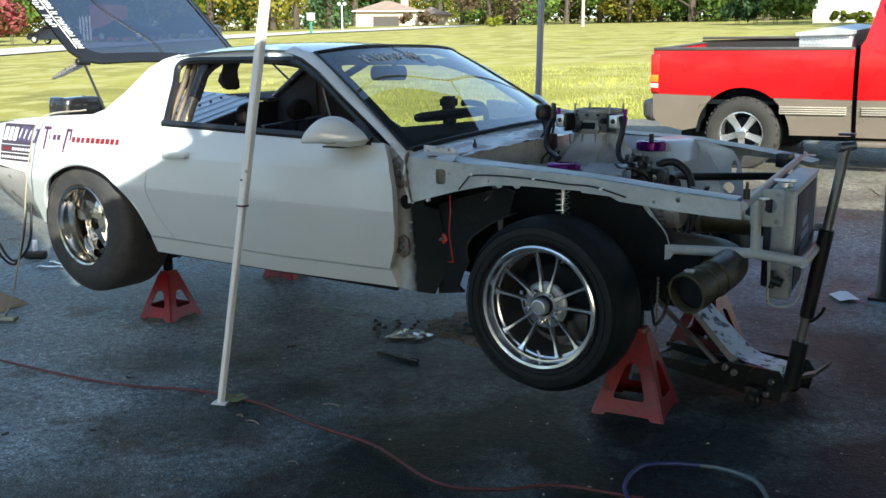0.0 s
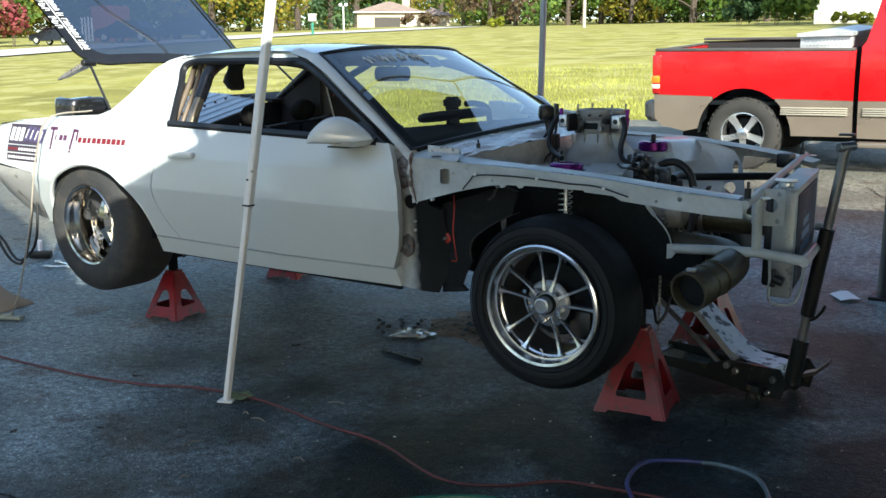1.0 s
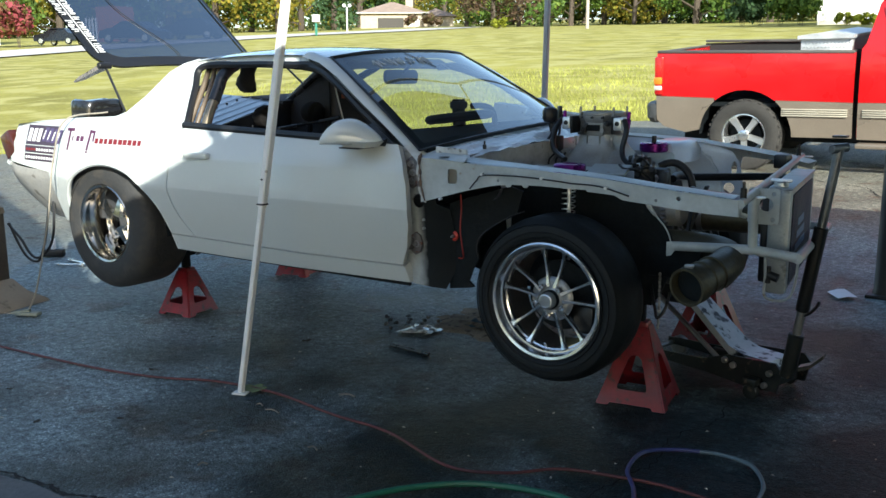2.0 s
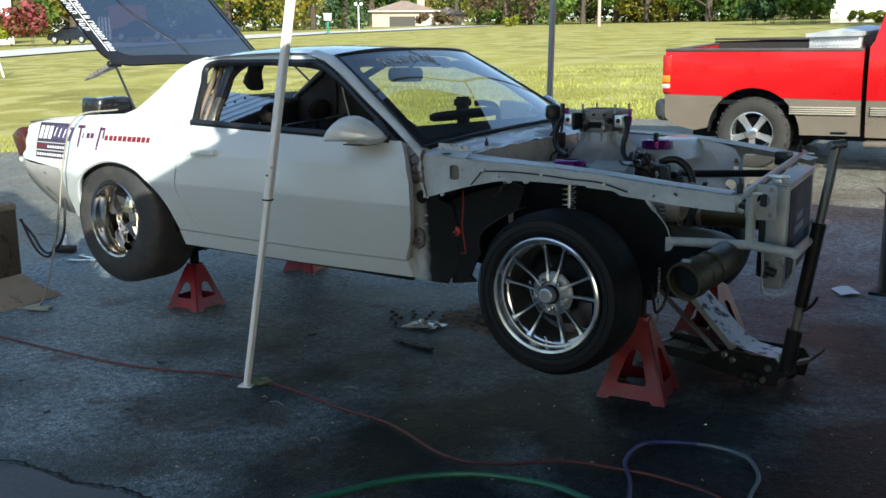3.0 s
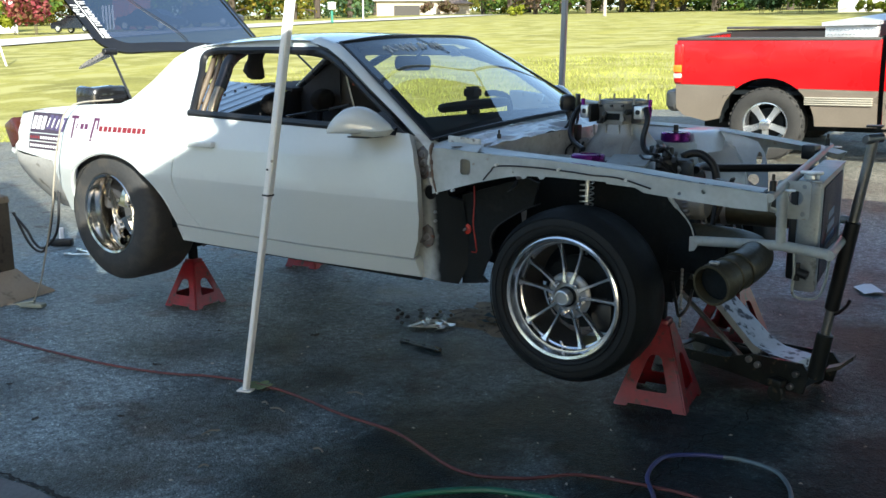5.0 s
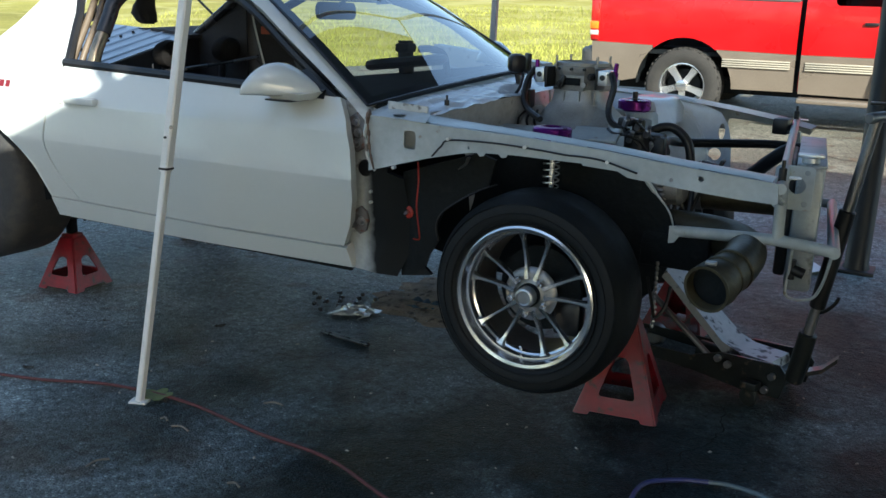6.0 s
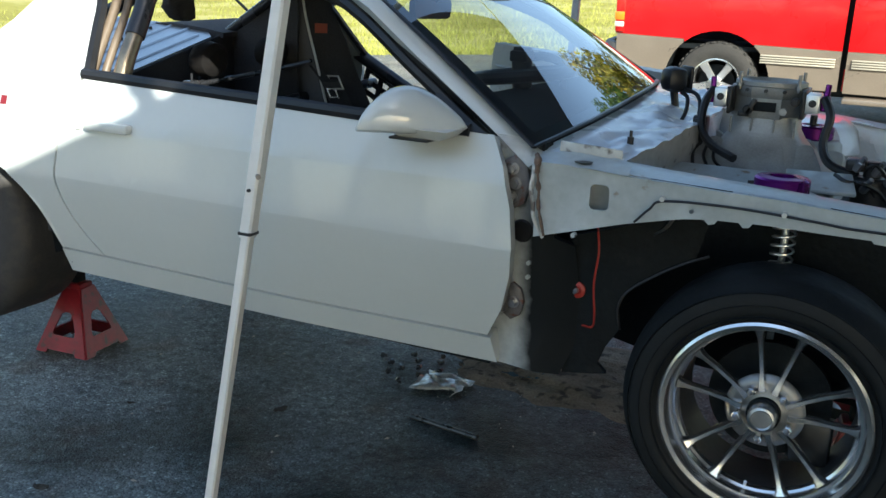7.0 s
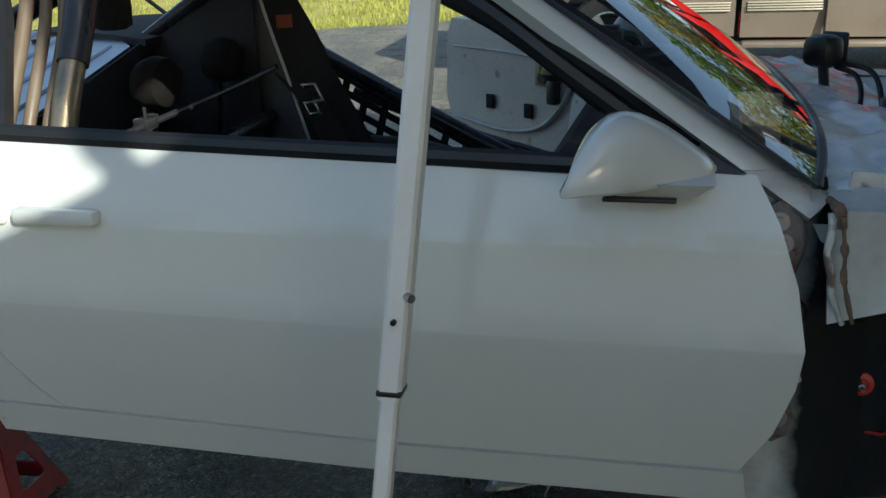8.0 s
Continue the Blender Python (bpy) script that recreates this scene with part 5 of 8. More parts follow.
vee = part("vee_stay", tube([(0.302, -0.30, 0.79), (0.325, -0.30, 0.735), (0.353, -0.30, 0.668)], 0.006, 8), BLACK, car, "black vee stay")
part("stay_leg", tube([(0.396, -0.30, 0.79), (0.375, -0.30, 0.735), (0.353, -0.30, 0.668)], 0.006, 8), BLACK, vee)
part("stay_foot", join(cyl((0.345, -0.31, 0.668), (0.425, -0.31, 0.672), 0.014, 12, bevel=0.004), box((0.43, -0.31, 0.675), (0.018, 0.034, 0.038), 0.004), box((0.338, -0.31, 0.668), (0.014, 0.034, 0.034), 0.004)), SPOKE, vee, "bright machined fitting")
part("well_lip", tube([(0.246, -0.478, 0.85), (0.256, -0.478, 0.828), (0.270, -0.478, 0.803), (0.302, -0.478, 0.769), (0.326, -0.478, 0.743), (0.345, -0.478, 0.713), (0.358, -0.478, 0.671)], [0.008, 0.010, 0.008, 0.004, 0.003, 0.003, 0.003], 8, n=4), BAY, car, "pale lip round the dark wing well")
part("pulley", turned([(0.02, 0), (0.075, 0.0), (0.07, 0.008), (0.07, 0.02), (0.075, 0.028), (0.02, 0.028)], Matrix.Translation((0.21, 0.0, 0.68)) @ Matrix.Rotation(math.pi / 2, 4, "Y"), 28), STEEL, engine)
part("alternator", cyl((0.20, -0.30, 0.78), (0.34, -0.30, 0.78), 0.065, 22, bevel=0.014), CAST, car, "finned alternator")
part("wiring_loom", join(*[tube([(0.10 + 0.05 * k, -0.34 + 0.02 * k, 0.80), (0.17 + 0.04 * k, -0.37, 0.72 - 0.02 * k), (0.24 + 0.03 * k, -0.36, 0.66), (0.30, -0.33 + 0.03 * k, 0.62)], 0.006 + 0.001 * (k % 3), 6) for k in range(6)]), BLACK, car, "loose black wiring")
part("cross_hose", tube([(0.17, 0.02, 0.865), (0.165, 0.10, 0.872), (0.20, 0.195, 0.858), (0.34, 0.29, 0.858), (0.487, 0.385, 0.858), (0.56, 0.43, 0.85)], 0.0165, 12), BLACK, car, "black taped coolant hose")
part("radiator_hose", tube([(0.22, 0.06, 0.76), (0.34, 0.13, 0.745), (0.44, 0.20, 0.755), (0.50, 0.27, 0.805), (0.56, 0.31, 0.850), (0.64, 0.33, 0.855)], 0.026, 12), BLACK, car)
charge = part("charge_pipe", tube([(0.26, -0.10, 0.725), (0.40, -0.10, 0.73), (0.62, -0.09, 0.735)], 0.054, 24, smooth=False), TAN_PIPE, car, "dark tan stained charge pipe")
part("band_clamp", cyl((0.335, -0.10, 0.7275), (0.357, -0.10, 0.7285), 0.0575, 28), STEEL, charge, "steel band clamp")
part("coupler", cyl((0.60, -0.09, 0.735), (0.70, -0.09, 0.735), 0.060, 24, bevel=0.006), BLACK, charge)
exh = part("downpipe", tube([(0.20, -0.36, 0.650), (0.40, -0.37, 0.653), (0.515, -0.41, 0.652), (0.582, -0.50, 0.645), (0.590, -0.64, 0.632), (0.5605, -0.80, 0.612)], 0.060, 24, n=6), TAN_PIPE, car, "open tan exhaust pipe")
for k, (p, q) in enumerate((((0.572, -0.745, 0.6205), (0.569, -0.757, 0.6185)), ((0.585, -0.69, 0.629), (0.583, -0.70, 0.6275)))):
    part("pipe_band", cyl(p, q, 0.0635, 28, bevel=0.003), TAN_PIPE, exh)
tip0, tip1 = Vector((0.564, -0.79, 0.6135)), Vector((0.549, -0.845, 0.604))
part("pipe_lip", lathe([(0.060, 0), (0.067, 0.004), (0.067, 0.030), (0.064, 0.050), (0.067, 0.052), (0.067, 0.058), (0.059, 0.058), (0.056, 0.03)], tip0, tip1, 32), TAN_PIPE, exh)
part("pipe_bore", cyl(tip0.lerp(tip1, 0.25), tip0.lerp(tip1, 0.40), 0.058, 24), UNDER, exh)
part("lip_tab", box((0.553, -0.835, 0.676), (0.03, 0.022, 0.012), 0.003), STEEL, exh)
part("fuel_line", tube([(0.30, -0.52, 0.52), (0.33, -0.55, 0.44), (0.345, -0.56, 0.405), (0.37, -0.55, 0.44), (0.375, -0.52, 0.50)], 0.006, 6), BLACK, car)
part("frame_horn", box((0.36, -0.42, 0.60), (0.22, 0.09, 0.12), 0.012), UNDER, car)
part("suspension_arm", join(tube([(0.02, -0.66, 0.42), (0.10, -0.50, 0.43), (0.22, -0.36, 0.46)], 0.018, 8), tube([(0.02, -0.66, 0.42), (-0.10, -0.50, 0.43), (-0.18, -0.34, 0.45)], 0.018, 8)), UNDER, car)
part("safety_chain", join(*[lathe([(0.004, 0), (0.006, 0.004), (0.006, 0.010), (0.004, 0.014)], (0.315, -0.47, 0.56 - 0.016 * k), (0.315 + 0.01 * (k % 2), -0.47, 0.40), 8) for k in range(15)]), STEEL, car)

# front tube frame and radiator: set slightly askew to the sills
ASKEW = Matrix(((1, -0.117, 0, -0.049), (0, 1, 0, 0), (0, 0, 1, 0), (0, 0, 0, 1)))


def askew(bm):
    return moved(bm, ASKEW)


def bar(points, r=0.0175):
    return tube(points, r, 14, smooth=False)


tubes = part("front_tube_frame", bar([(0.368, -0.50, 0.674), (0.673, -0.534, 0.696), (0.825, -0.532, 0.683)]), BAY, car, "pale welded tube frame")
part("cross_tube", bar([(0.828, -0.545, 0.682), (0.72, 0.46, 0.645)]), BAY, tubes)
part("side_tube", bar([(0.72, 0.45, 0.645), (0.28, 0.46, 0.65)]), BAY, tubes)
part("upright", bar([(0.672, -0.534, 0.698), (0.667, -0.534, 0.900)], 0.0165), BAY, tubes)
part("upright", bar([(0.60, 0.45, 0.65), (0.56, 0.46, 0.905)], 0.0165), BAY, tubes)
part("top_bar", bar([(0.702, -0.815, 0.893), (0.508, 0.83, 0.920)], 0.0145), BAY, tubes, "pale top bar")
part("bar_stay", tube([(0.700, -0.80, 0.886), (0.695, -0.79, 0.860), (0.70, -0.74, 0.845)], 0.008, 8), BAY, tubes)
plate_z = (0.785, 0.912)
part("mount_plate", sheet([rounded(0.640, plate_z[0], 0.748, plate_z[1], 0.012)] + [arc(0.703, 0.855, 0.024, 0, 345, 18), arc(0.727, 0.803, 0.009, 0, 330, 10), arc(0.727, 0.894, 0.008, 0, 330, 10)], lambda u, v: (u, -0.505, v), 0.004, 0), BAY, tubes, "pale plate with lightening holes")
part("end_gusset", sheet([[(0.352, 0.69), (0.376, 0.692), (0.385, 0.662), (0.370, 0.640), (0.352, 0.636)]], lambda u, v: (u, -0.515, v), 0.005, 0), BAY, tubes)
for y in (-0.755, 0.70):
    x = 0.605 - 0.118 * y
    z = 0.906 + 0.0165 * y
    pin = part("hood_pin", join(cyl((x, y, z), (x, y, z + 0.046), 0.0105, 14, bevel=0.002), cyl((x, y, z + 0.046), (x, y, z + 0.066), 0.005, 8)), BLACK, car, "black bonnet pin")
    part("washer", lathe([(0.006, 0), (0.019, 0), (0.019, 0.004), (0.006, 0.004)], (x + 0.01, y + 0.16, z - 0.005), (x + 0.01, y + 0.16, 2), 18), SPOKE, pin)
part("bay_box", box((0.50, 0.508, 0.918), (0.060, 0.075, 0.062), 0.008, (0, 0, -7)), BLACK, car, "small black box by the far rail")

RAD_ALU = mat("weathered_radiator_aluminium", (0.34, 0.37, 0.385), 0.45, 0.55, var=0.16, scale=9, fine=120, bump=0.06, stain=(0.16, 0.17, 0.17), stain_at=0.6)
radiator = part("radiator", askew(box((0.7275, -0.055, 0.712), (0.070, 0.66, 0.372), 0.006)), RAD_ALU, car, "bare aluminium radiator")
part("end_tank", askew(box((0.7275, -0.395, 0.712), (0.078, 0.052, 0.385), 0.014)), RAD_ALU, radiator)
part("end_tank", askew(box((0.7275, 0.285, 0.712), (0.078, 0.052, 0.385), 0.014)), RAD_ALU, radiator)
part("top_channel", askew(box((0.7275, -0.055, 0.903), (0.084, 0.735, 0.008), 0.002)), RAD_ALU, radiator, "bright folded top edge")
part("core", askew(box((0.7645, -0.055, 0.712), (0.006, 0.60, 0.33), 0.0)), mat("radiator_core", (0.045, 0.055, 0.085), 0.6, 0.3, var=0.2, fine=300, bump=0.5), radiator, "dark finned core with a pale print")
for k in range(3):
    part("print_bar", askew(box((0.7685, -0.10, 0.665 + 0.045 * k), (0.001, 0.30 - 0.06 * k, 0.028))), mat("pale_print", (0.16, 0.24, 0.36), 0.6) if k == 0 else bpy.data.materials["pale_print"], radiator)
part("filler_cap", askew(join(cyl((0.722, -0.375, 0.905), (0.722, -0.375, 0.925), 0.026, 20, bevel=0.004), box((0.722, -0.375, 0.928), (0.075, 0.026, 0.012), 0.004))), SPOKE, radiator, "bright radiator cap")
part("wire_loop", tube([(0.715, -0.525, 0.69), (0.708, -0.48, 0.60), (0.705, -0.45, 0.512), (0.77, -0.43, 0.506), (0.80, -0.44, 0.56), (0.822, -0.50, 0.675)], 0.005, 8), BAY, car)
part("drain_valve", join(cyl((0.715, -0.47, 0.60), (0.75, -0.47, 0.59), 0.016, 12), cyl((0.715, -0.47, 0.63), (0.715, -0.47, 0.57), 0.010, 10)), BLACK, car)
part("fan_shroud", askew(box((0.670, -0.06, 0.71), (0.035, 0.56, 0.34), 0.01)), BLACK, car)

# cabin
part("dashboard", loft([[(x, y, z) for x, z in ((-0.66, 0.70), (-0.63, 0.99), (-0.72, 1.030), (-0.92, 1.065), (-0.96, 1.02), (-0.90, 0.70))] for y in (-0.78, -0.3, 0.3, 0.78)]), CLOTH, car, "black dashboard")
column = part("steering_wheel", turned([(0.150 + 0.021 * math.cos(a), 0.021 * math.sin(a)) for a in [k * math.pi / 4 for k in range(9)]], Matrix.Translation((-0.905, -0.015, 1.106)) @ Matrix.Rotation(radians(-7), 4, "Y"), 36), BLACK, car, "black steering wheel lying on the dashboard")
part("hub", join(cyl((-0.905, -0.015, 1.06), (-0.915, -0.01, 1.155), 0.032, 18, bevel=0.006), box((-0.915, -0.008, 1.164), (0.062, 0.072, 0.036), 0.008), box((-0.915, -0.008, 1.186), (0.045, 0.05, 0.012), 0.004)), BLACK, column)
for a in (0.4, 2.5, 4.6):
    part("spoke", box((-0.905 + 0.075 * math.cos(a), -0.015 + 0.075 * math.sin(a), 1.108), (0.13, 0.028, 0.008), 0.002, (0, -7 * math.cos(a), math.degrees(a))), BLACK, column)
part("gauge_arm", tube([(-0.84, 0.22, 1.03), (-0.86, 0.22, 1.13), (-0.90, 0.18, 1.155), (-0.93, 0.13, 1.155)], 0.015, 8), BLACK, car)


BELT = mat("black_webbing", (0.030, 0.030, 0.034), 0.55, var=0.3, fine=220, bump=0.3)
SEAT = [(0.58, -1.58, 0.20, -1.44, 0.30), (0.85, -1.775, 0.20, -1.62, 0.305), (1.05, -1.832, 0.20, -1.722, 0.30), (1.16, -1.866, 0.20, -1.77, 0.30), (1.26, -1.897, 0.205, -1.825, 0.30), (1.36, -1.93, 0.23, -1.875, 0.31), (1.385, -1.945, 0.26, -1.90, 0.33)]
driver_seat = part("race_seat", loft([[(lx, ly, z), (rx, ry, z), (rx - 0.07, ry + 0.06, z), (rx - 0.15, ry + 0.16, z), (lx - 0.15, ly + 0.36, z), (lx - 0.20, ly + 0.34, z), (lx - 0.16, ly + 0.10, z), (lx - 0.05, ly, z)] for z, lx, ly, rx, ry in SEAT]), CLOTH, car, "black cloth race seat with harness belts", sharp=50)
part("cushion", box((-1.46, 0.42, 0.66), (0.52, 0.46, 0.20), 0.06), CLOTH, driver_seat)
part("shell", loft([[(lx - 0.004, ly - 0.006, z), (lx - 0.06, ly - 0.012, z), (lx - 0.15, ly + 0.03, z), (lx - 0.15, ly + 0.06, z), (lx - 0.05, ly + 0.03, z)] for z, lx, ly, rx, ry in SEAT]), mat("grey_seat_shell", (0.105, 0.110, 0.118), 0.5, var=0.12), driver_seat, "dark grey seat shell", sharp=50)
part("bolster", tube([(-1.66, 0.34, 0.80), (-1.50, 0.34, 0.79), (-1.36, 0.34, 0.75), (-1.26, 0.34, 0.68)], 0.06, 10), CLOTH, driver_seat)
part("piping", tube([(lx + 0.003, ly - 0.003, z) for z, lx, ly, rx, ry in SEAT[1:6]], 0.005, 6), WHITE2, driver_seat, "pale seat piping")
part("tag", box((-1.842, 0.236, 1.20), (0.050, 0.004, 0.036), 0.001, (0, 0, 52)), mat("red_seat_tag", (0.42, 0.09, 0.05), 0.6), driver_seat, "small red tag")


def strap(p0, p1, across, w, t=0.003):
    """A flat webbing strap from p0 to p1, w wide along the given direction."""
    a = Vector(across).normalized() * w / 2
    n = (Vector(p1) - Vector(p0)).cross(a).normalized() * t
    return loft([[Vector(p) + q for q in (a + n, n - a, -a - n, a - n)] for p in (p0, p1)])


for dx, dy in ((0.0, 0.0), (-0.020, -0.036)):
    part("harness", join(strap((-1.830 + dx, 0.236 + dy, 1.060), (-1.772 + dx, 0.238 + dy, 1.000), (0.80, 0.60, 0), 0.040), strap((-1.772 + dx, 0.238 + dy, 1.000), (-1.690 + dx, 0.252 + dy, 0.84), (0.80, 0.60, 0), 0.042)), BELT, driver_seat, "black webbing shoulder belt")
for c, w, h in (((-1.772, 0.232, 1.000), 0.040, 0.052), ((-1.760, 0.196, 0.962), 0.030, 0.034)):
    along_belt, over_belt = Vector((0.40, 0.08, -0.91)).normalized(), Vector((0.80, 0.60, 0.0))
    bm_at = Matrix((over_belt, along_belt.cross(over_belt).normalized(), -along_belt)).transposed().to_4x4()
    bm_at.translation = c
    part("buckle", moved(join(box((0, 0, h / 2), (w, 0.006, 0.007), 0.002), box((0, 0, -h / 2), (w, 0.006, 0.007), 0.002), box((-w / 2, 0, 0), (0.007, 0.006, h + 0.007), 0.002), box((w / 2, 0, 0), (0.007, 0.006, h + 0.007), 0.002)), bm_at), SPOKE, driver_seat, "chrome belt buckle")
# made-up black sheet, only to keep the cabin dark behind the seats
part("dark_filler_sheet", sheet([[(-2.44, 0.60), (-1.90, 0.60), (-1.90, 1.365), (-2.44, 1.065)]], lambda u, v: (u, 0.20 - 0.1 * (u + 2.2), v), 0.008, 0.1), CLOTH, car, "plain black sheet added to fill the dark area behind the seats")
POD = mat("worn_black_pad", (0.011, 0.010, 0.010), 0.8, var=0.3, stain=(0.022, 0.014, 0.010), spec=0.2)
for x, y, z in ((-1.934, -0.308, 1.097), (-1.977, 0.10, 1.107)):
    head = part("head_rest", loft([[(x + 0.030 * k + 0.004 * math.sin(a), y + 0.076 * q * math.cos(a), z + 0.062 * q * math.sin(a)) for a in [j * math.pi / 9 for j in range(18)]] for k, q in ((-1.4, 0.55), (-1, 0.85), (0, 1.0), (1, 0.9), (1.5, 0.6))]), POD, car, "black padded head pod")
    part("pod_arm", tube([(x - 0.02, y, z - 0.05), (x - 0.05, y + 0.02, z - 0.20), (x - 0.06, y + 0.04, z - 0.42)], 0.018, 8), CAGE, head)

# roll cage
for s in (-1, 1):
    hoop = part("main_hoop", tube([(x - (0.22 if s > 0 else 0.0) * min(1, abs(y) / 0.5), s * y - (0.17 if s > 0 and y > 0.3 else 0.0), z) for x, y, z in ((-1.86, 0.80, 0.52), (-1.83, 0.815, 0.98), (-1.818, 0.80, 1.10), (-1.822, 0.745, 1.20), (-1.83, 0.675, 1.31), (-1.845, 0.56, 1.375), (-1.86, 0.40, 1.392), (-1.86, 0, 1.395))], 0.0235, 14), CAGE_BRONZE if s < 0 else CAGE, car, "bare bronze-toned cage hoop" if s < 0 else "")
    part("hoop_sleeve", tube([(x - (0.22 if s > 0 else 0.0) * min(1, abs(y) / 0.5), s * y - (0.17 if s > 0 and y > 0.3 else 0.0), z) for x, y, z in ((-1.8215, 0.752, 1.188), (-1.826, 0.711, 1.255), (-1.83, 0.675, 1.31), (-1.845, 0.56, 1.375), (-1.86, 0.42, 1.391))], 0.0285, 14), CAGE, hoop, "dark blue-black tube sleeve")
    part("rear_stay", tube([(-1.86, s * 0.55, 1.36), (-2.45, s * 0.56, 1.10), (-2.85, s * 0.52, 0.92)], 0.021, 10), CAGE, car)
    part("door_bar", tube([(-1.84, s * 0.78, 0.93), (-1.4, s * 0.76, 0.78), (-0.72, s * 0.74, 0.60)], 0.021, 10), CAGE, car)
part("front_bar", tube([(x, -y, z) for x, y, z in ((-1.86, 0.56, 1.372), (-1.35, 0.58, 1.345), (-1.10, 0.625, 1.265), (-0.90, 0.65, 1.13), (-0.72, 0.69, 0.97), (-0.66, 0.74, 0.60))], 0.020, 10), CAGE, car)
TRIM_BROWN = mat("brown_pillar_trim", (0.15, 0.115, 0.082), 0.5, var=0.15, scale=9)
for k, (x, w) in enumerate(((-1.945, 0.014), (-1.908, 0.012), (-1.876, 0.011))):
    part("pillar_trim", tube([(x - 0.012, -half_width(x, 0.95) + 0.045 + 0.012 * k, 0.93), (x, -half_width(x, 1.10) + 0.045 + 0.012 * k, 1.10), (x - 0.014, -half_width(x, 1.25) + 0.05 + 0.012 * k, 1.25), (x - 0.04, -half_width(x, 1.36) + 0.06, 1.36)], w, 10), TRIM_BROWN, car, "brown moulded pillar trim")
part("cross_brace", tube([(-2.47, 0.25, 1.05), (-2.29, 0.216, 1.15), (-2.11, 0.18, 1.25), (-1.89, 0.14, 1.375)], 0.021, 12, smooth=False), CAGE, car)
part("harness_bar", tube([(-1.86, -0.74, 0.90), (-1.90, 0.74, 0.96)], 0.021, 10), CAGE, car)
rod = part("strut_rod", tube([(-1.885, -0.72, 1.005), (-1.871, -0.065, 1.052), (-1.855, 0.30, 1.09)], 0.008, 8), CAGE, car, "steel rod across the cabin")
part("rod_clamp", join(box((-1.883, -0.45, 1.028), (0.036, 0.05, 0.024), 0.005), cyl((-1.883, -0.45, 1.03), (-1.883, -0.45, 1.062), 0.004, 8)), CAGE, rod)
part("head_pad", loft([[(x + r * math.cos(a) + 0.010 * math.sin(3 * a + z * 40), y + 0.85 * r * math.sin(a), z) for a in [j * math.pi / 10 for j in range(20)]] for x, y, z, r in ((-1.985, -0.37, 1.222, 0.020), (-1.987, -0.37, 1.232, 0.040), (-1.993, -0.38, 1.265, 0.052), (-1.985, -0.385, 1.295, 0.050), (-1.965, -0.39, 1.325, 0.046), (-1.94, -0.40, 1.355, 0.044), (-1.915, -0.41, 1.375, 0.030))]), CLOTH, car, "black padded roll on the hoop")

def deck_at(u, y, lift=0.0):
    """The rear floor: u back from its front edge, y across."""
    return (-2.20 - 0.13 * (y + 0.18) - u, y, 1.10 + 0.21 * (y + 0.18) + 0.05 * u + lift)


deck = part("rear_deck", sheet([[(0.0, -0.64), (0.0, 0.06), (0.10, 0.16), (0.62, 0.16), (0.62, -0.64)]], lambda u, v: deck_at(u, v), 0.008, 0.2), ALU, car, "ribbed bare aluminium rear floor", sharp=20)
for k in range(6):
    u = 0.06 + 0.095 * k
    part("rib", tube([deck_at(u, y, 0.001) for y in (-0.63, -0.4, -0.15, 0.05 if k == 0 else 0.14)], 0.009, 6, smooth=False, flat=0.7), ALU, deck)
for k in range(8):
    part("rivet", cyl(deck_at(0.30, -0.58 + 0.09 * k, 0.0), deck_at(0.30, -0.58 + 0.09 * k, 0.010), 0.007, 8), BLACK, deck)
    part("rivet", cyl(deck_at(0.60, -0.58 + 0.09 * k, 0.0), deck_at(0.60, -0.58 + 0.09 * k, 0.012), 0.009, 8), BLACK, deck)
part("deck_front", sheet([[(-0.66, 0.0), (0.70, 0.0), (0.70, 0.60), (-0.66, 0.60)]], lambda u, v: (-2.195 - 0.13 * (u + 0.18) + 0.02 * v, u, 1.095 + 0.21 * (min(u, 0.2) + 0.18) - v), 0.008, 0.2), CLOTH, car)
part("far_padding", sheet([[(-0.02, 0.10), (0.70, 0.16), (0.70, 0.72), (-0.02, 0.72)]], lambda u, v: (-2.22 - u - 0.05 * v, v, 1.165 + 0.02 * math.sin(6 * u) + 0.03 * v), 0.02, 0.1), CLOTH, car, "black padding beside the rear floor")
GLOSS_BLACK = mat("glossy_black_moulding", (0.014, 0.014, 0.015), 0.22, var=0.2, coat=0.6)
part("deck_box", loft([[(-3.04 + 0.10 * q * math.copysign(abs(math.cos(a)) ** 0.45, math.cos(a)), -0.54 + 0.13 * q * math.copysign(abs(math.sin(a)) ** 0.45, math.sin(a)), z + 0.006 * math.sin(3 * a + 1) * (z > 1.15)) for a in [j * math.pi / 14 for j in range(28)]] for q, z in ((0.93, 1.068), (1.0, 1.080), (1.0, 1.135), (0.985, 1.158), (0.94, 1.172), (0.82, 1.180))]), GLOSS_BLACK, car, "black moulded box on the deck")
# window net hung from the far door bar
part("net_bar", tube([(-2.02, 0.70, 1.115), (-1.63, 0.705, 0.905), (-1.30, 0.71, 0.735), (-0.80, 0.72, 0.50)], 0.028, 12), CAGE, car, "thick black door bar")
net = []
for k in range(10):
    x, z = -1.90 + 0.068 * k, 1.030 - 0.036 * k
    net.append(strap((x, 0.70, z), (x - 0.045, 0.70, z - 0.155), (1, 0, -0.5), 0.026, 0.002))
for k in range(4):
    net.append(strap((-1.91 - 0.012 * k, 0.703, 1.022 - 0.046 * k), (-1.28 - 0.012 * k, 0.703, 0.688 - 0.046 * k), (0.3, 0, 1), 0.024, 0.002))
part("window_net", join(*net), CLOTH, car, "black woven window net")
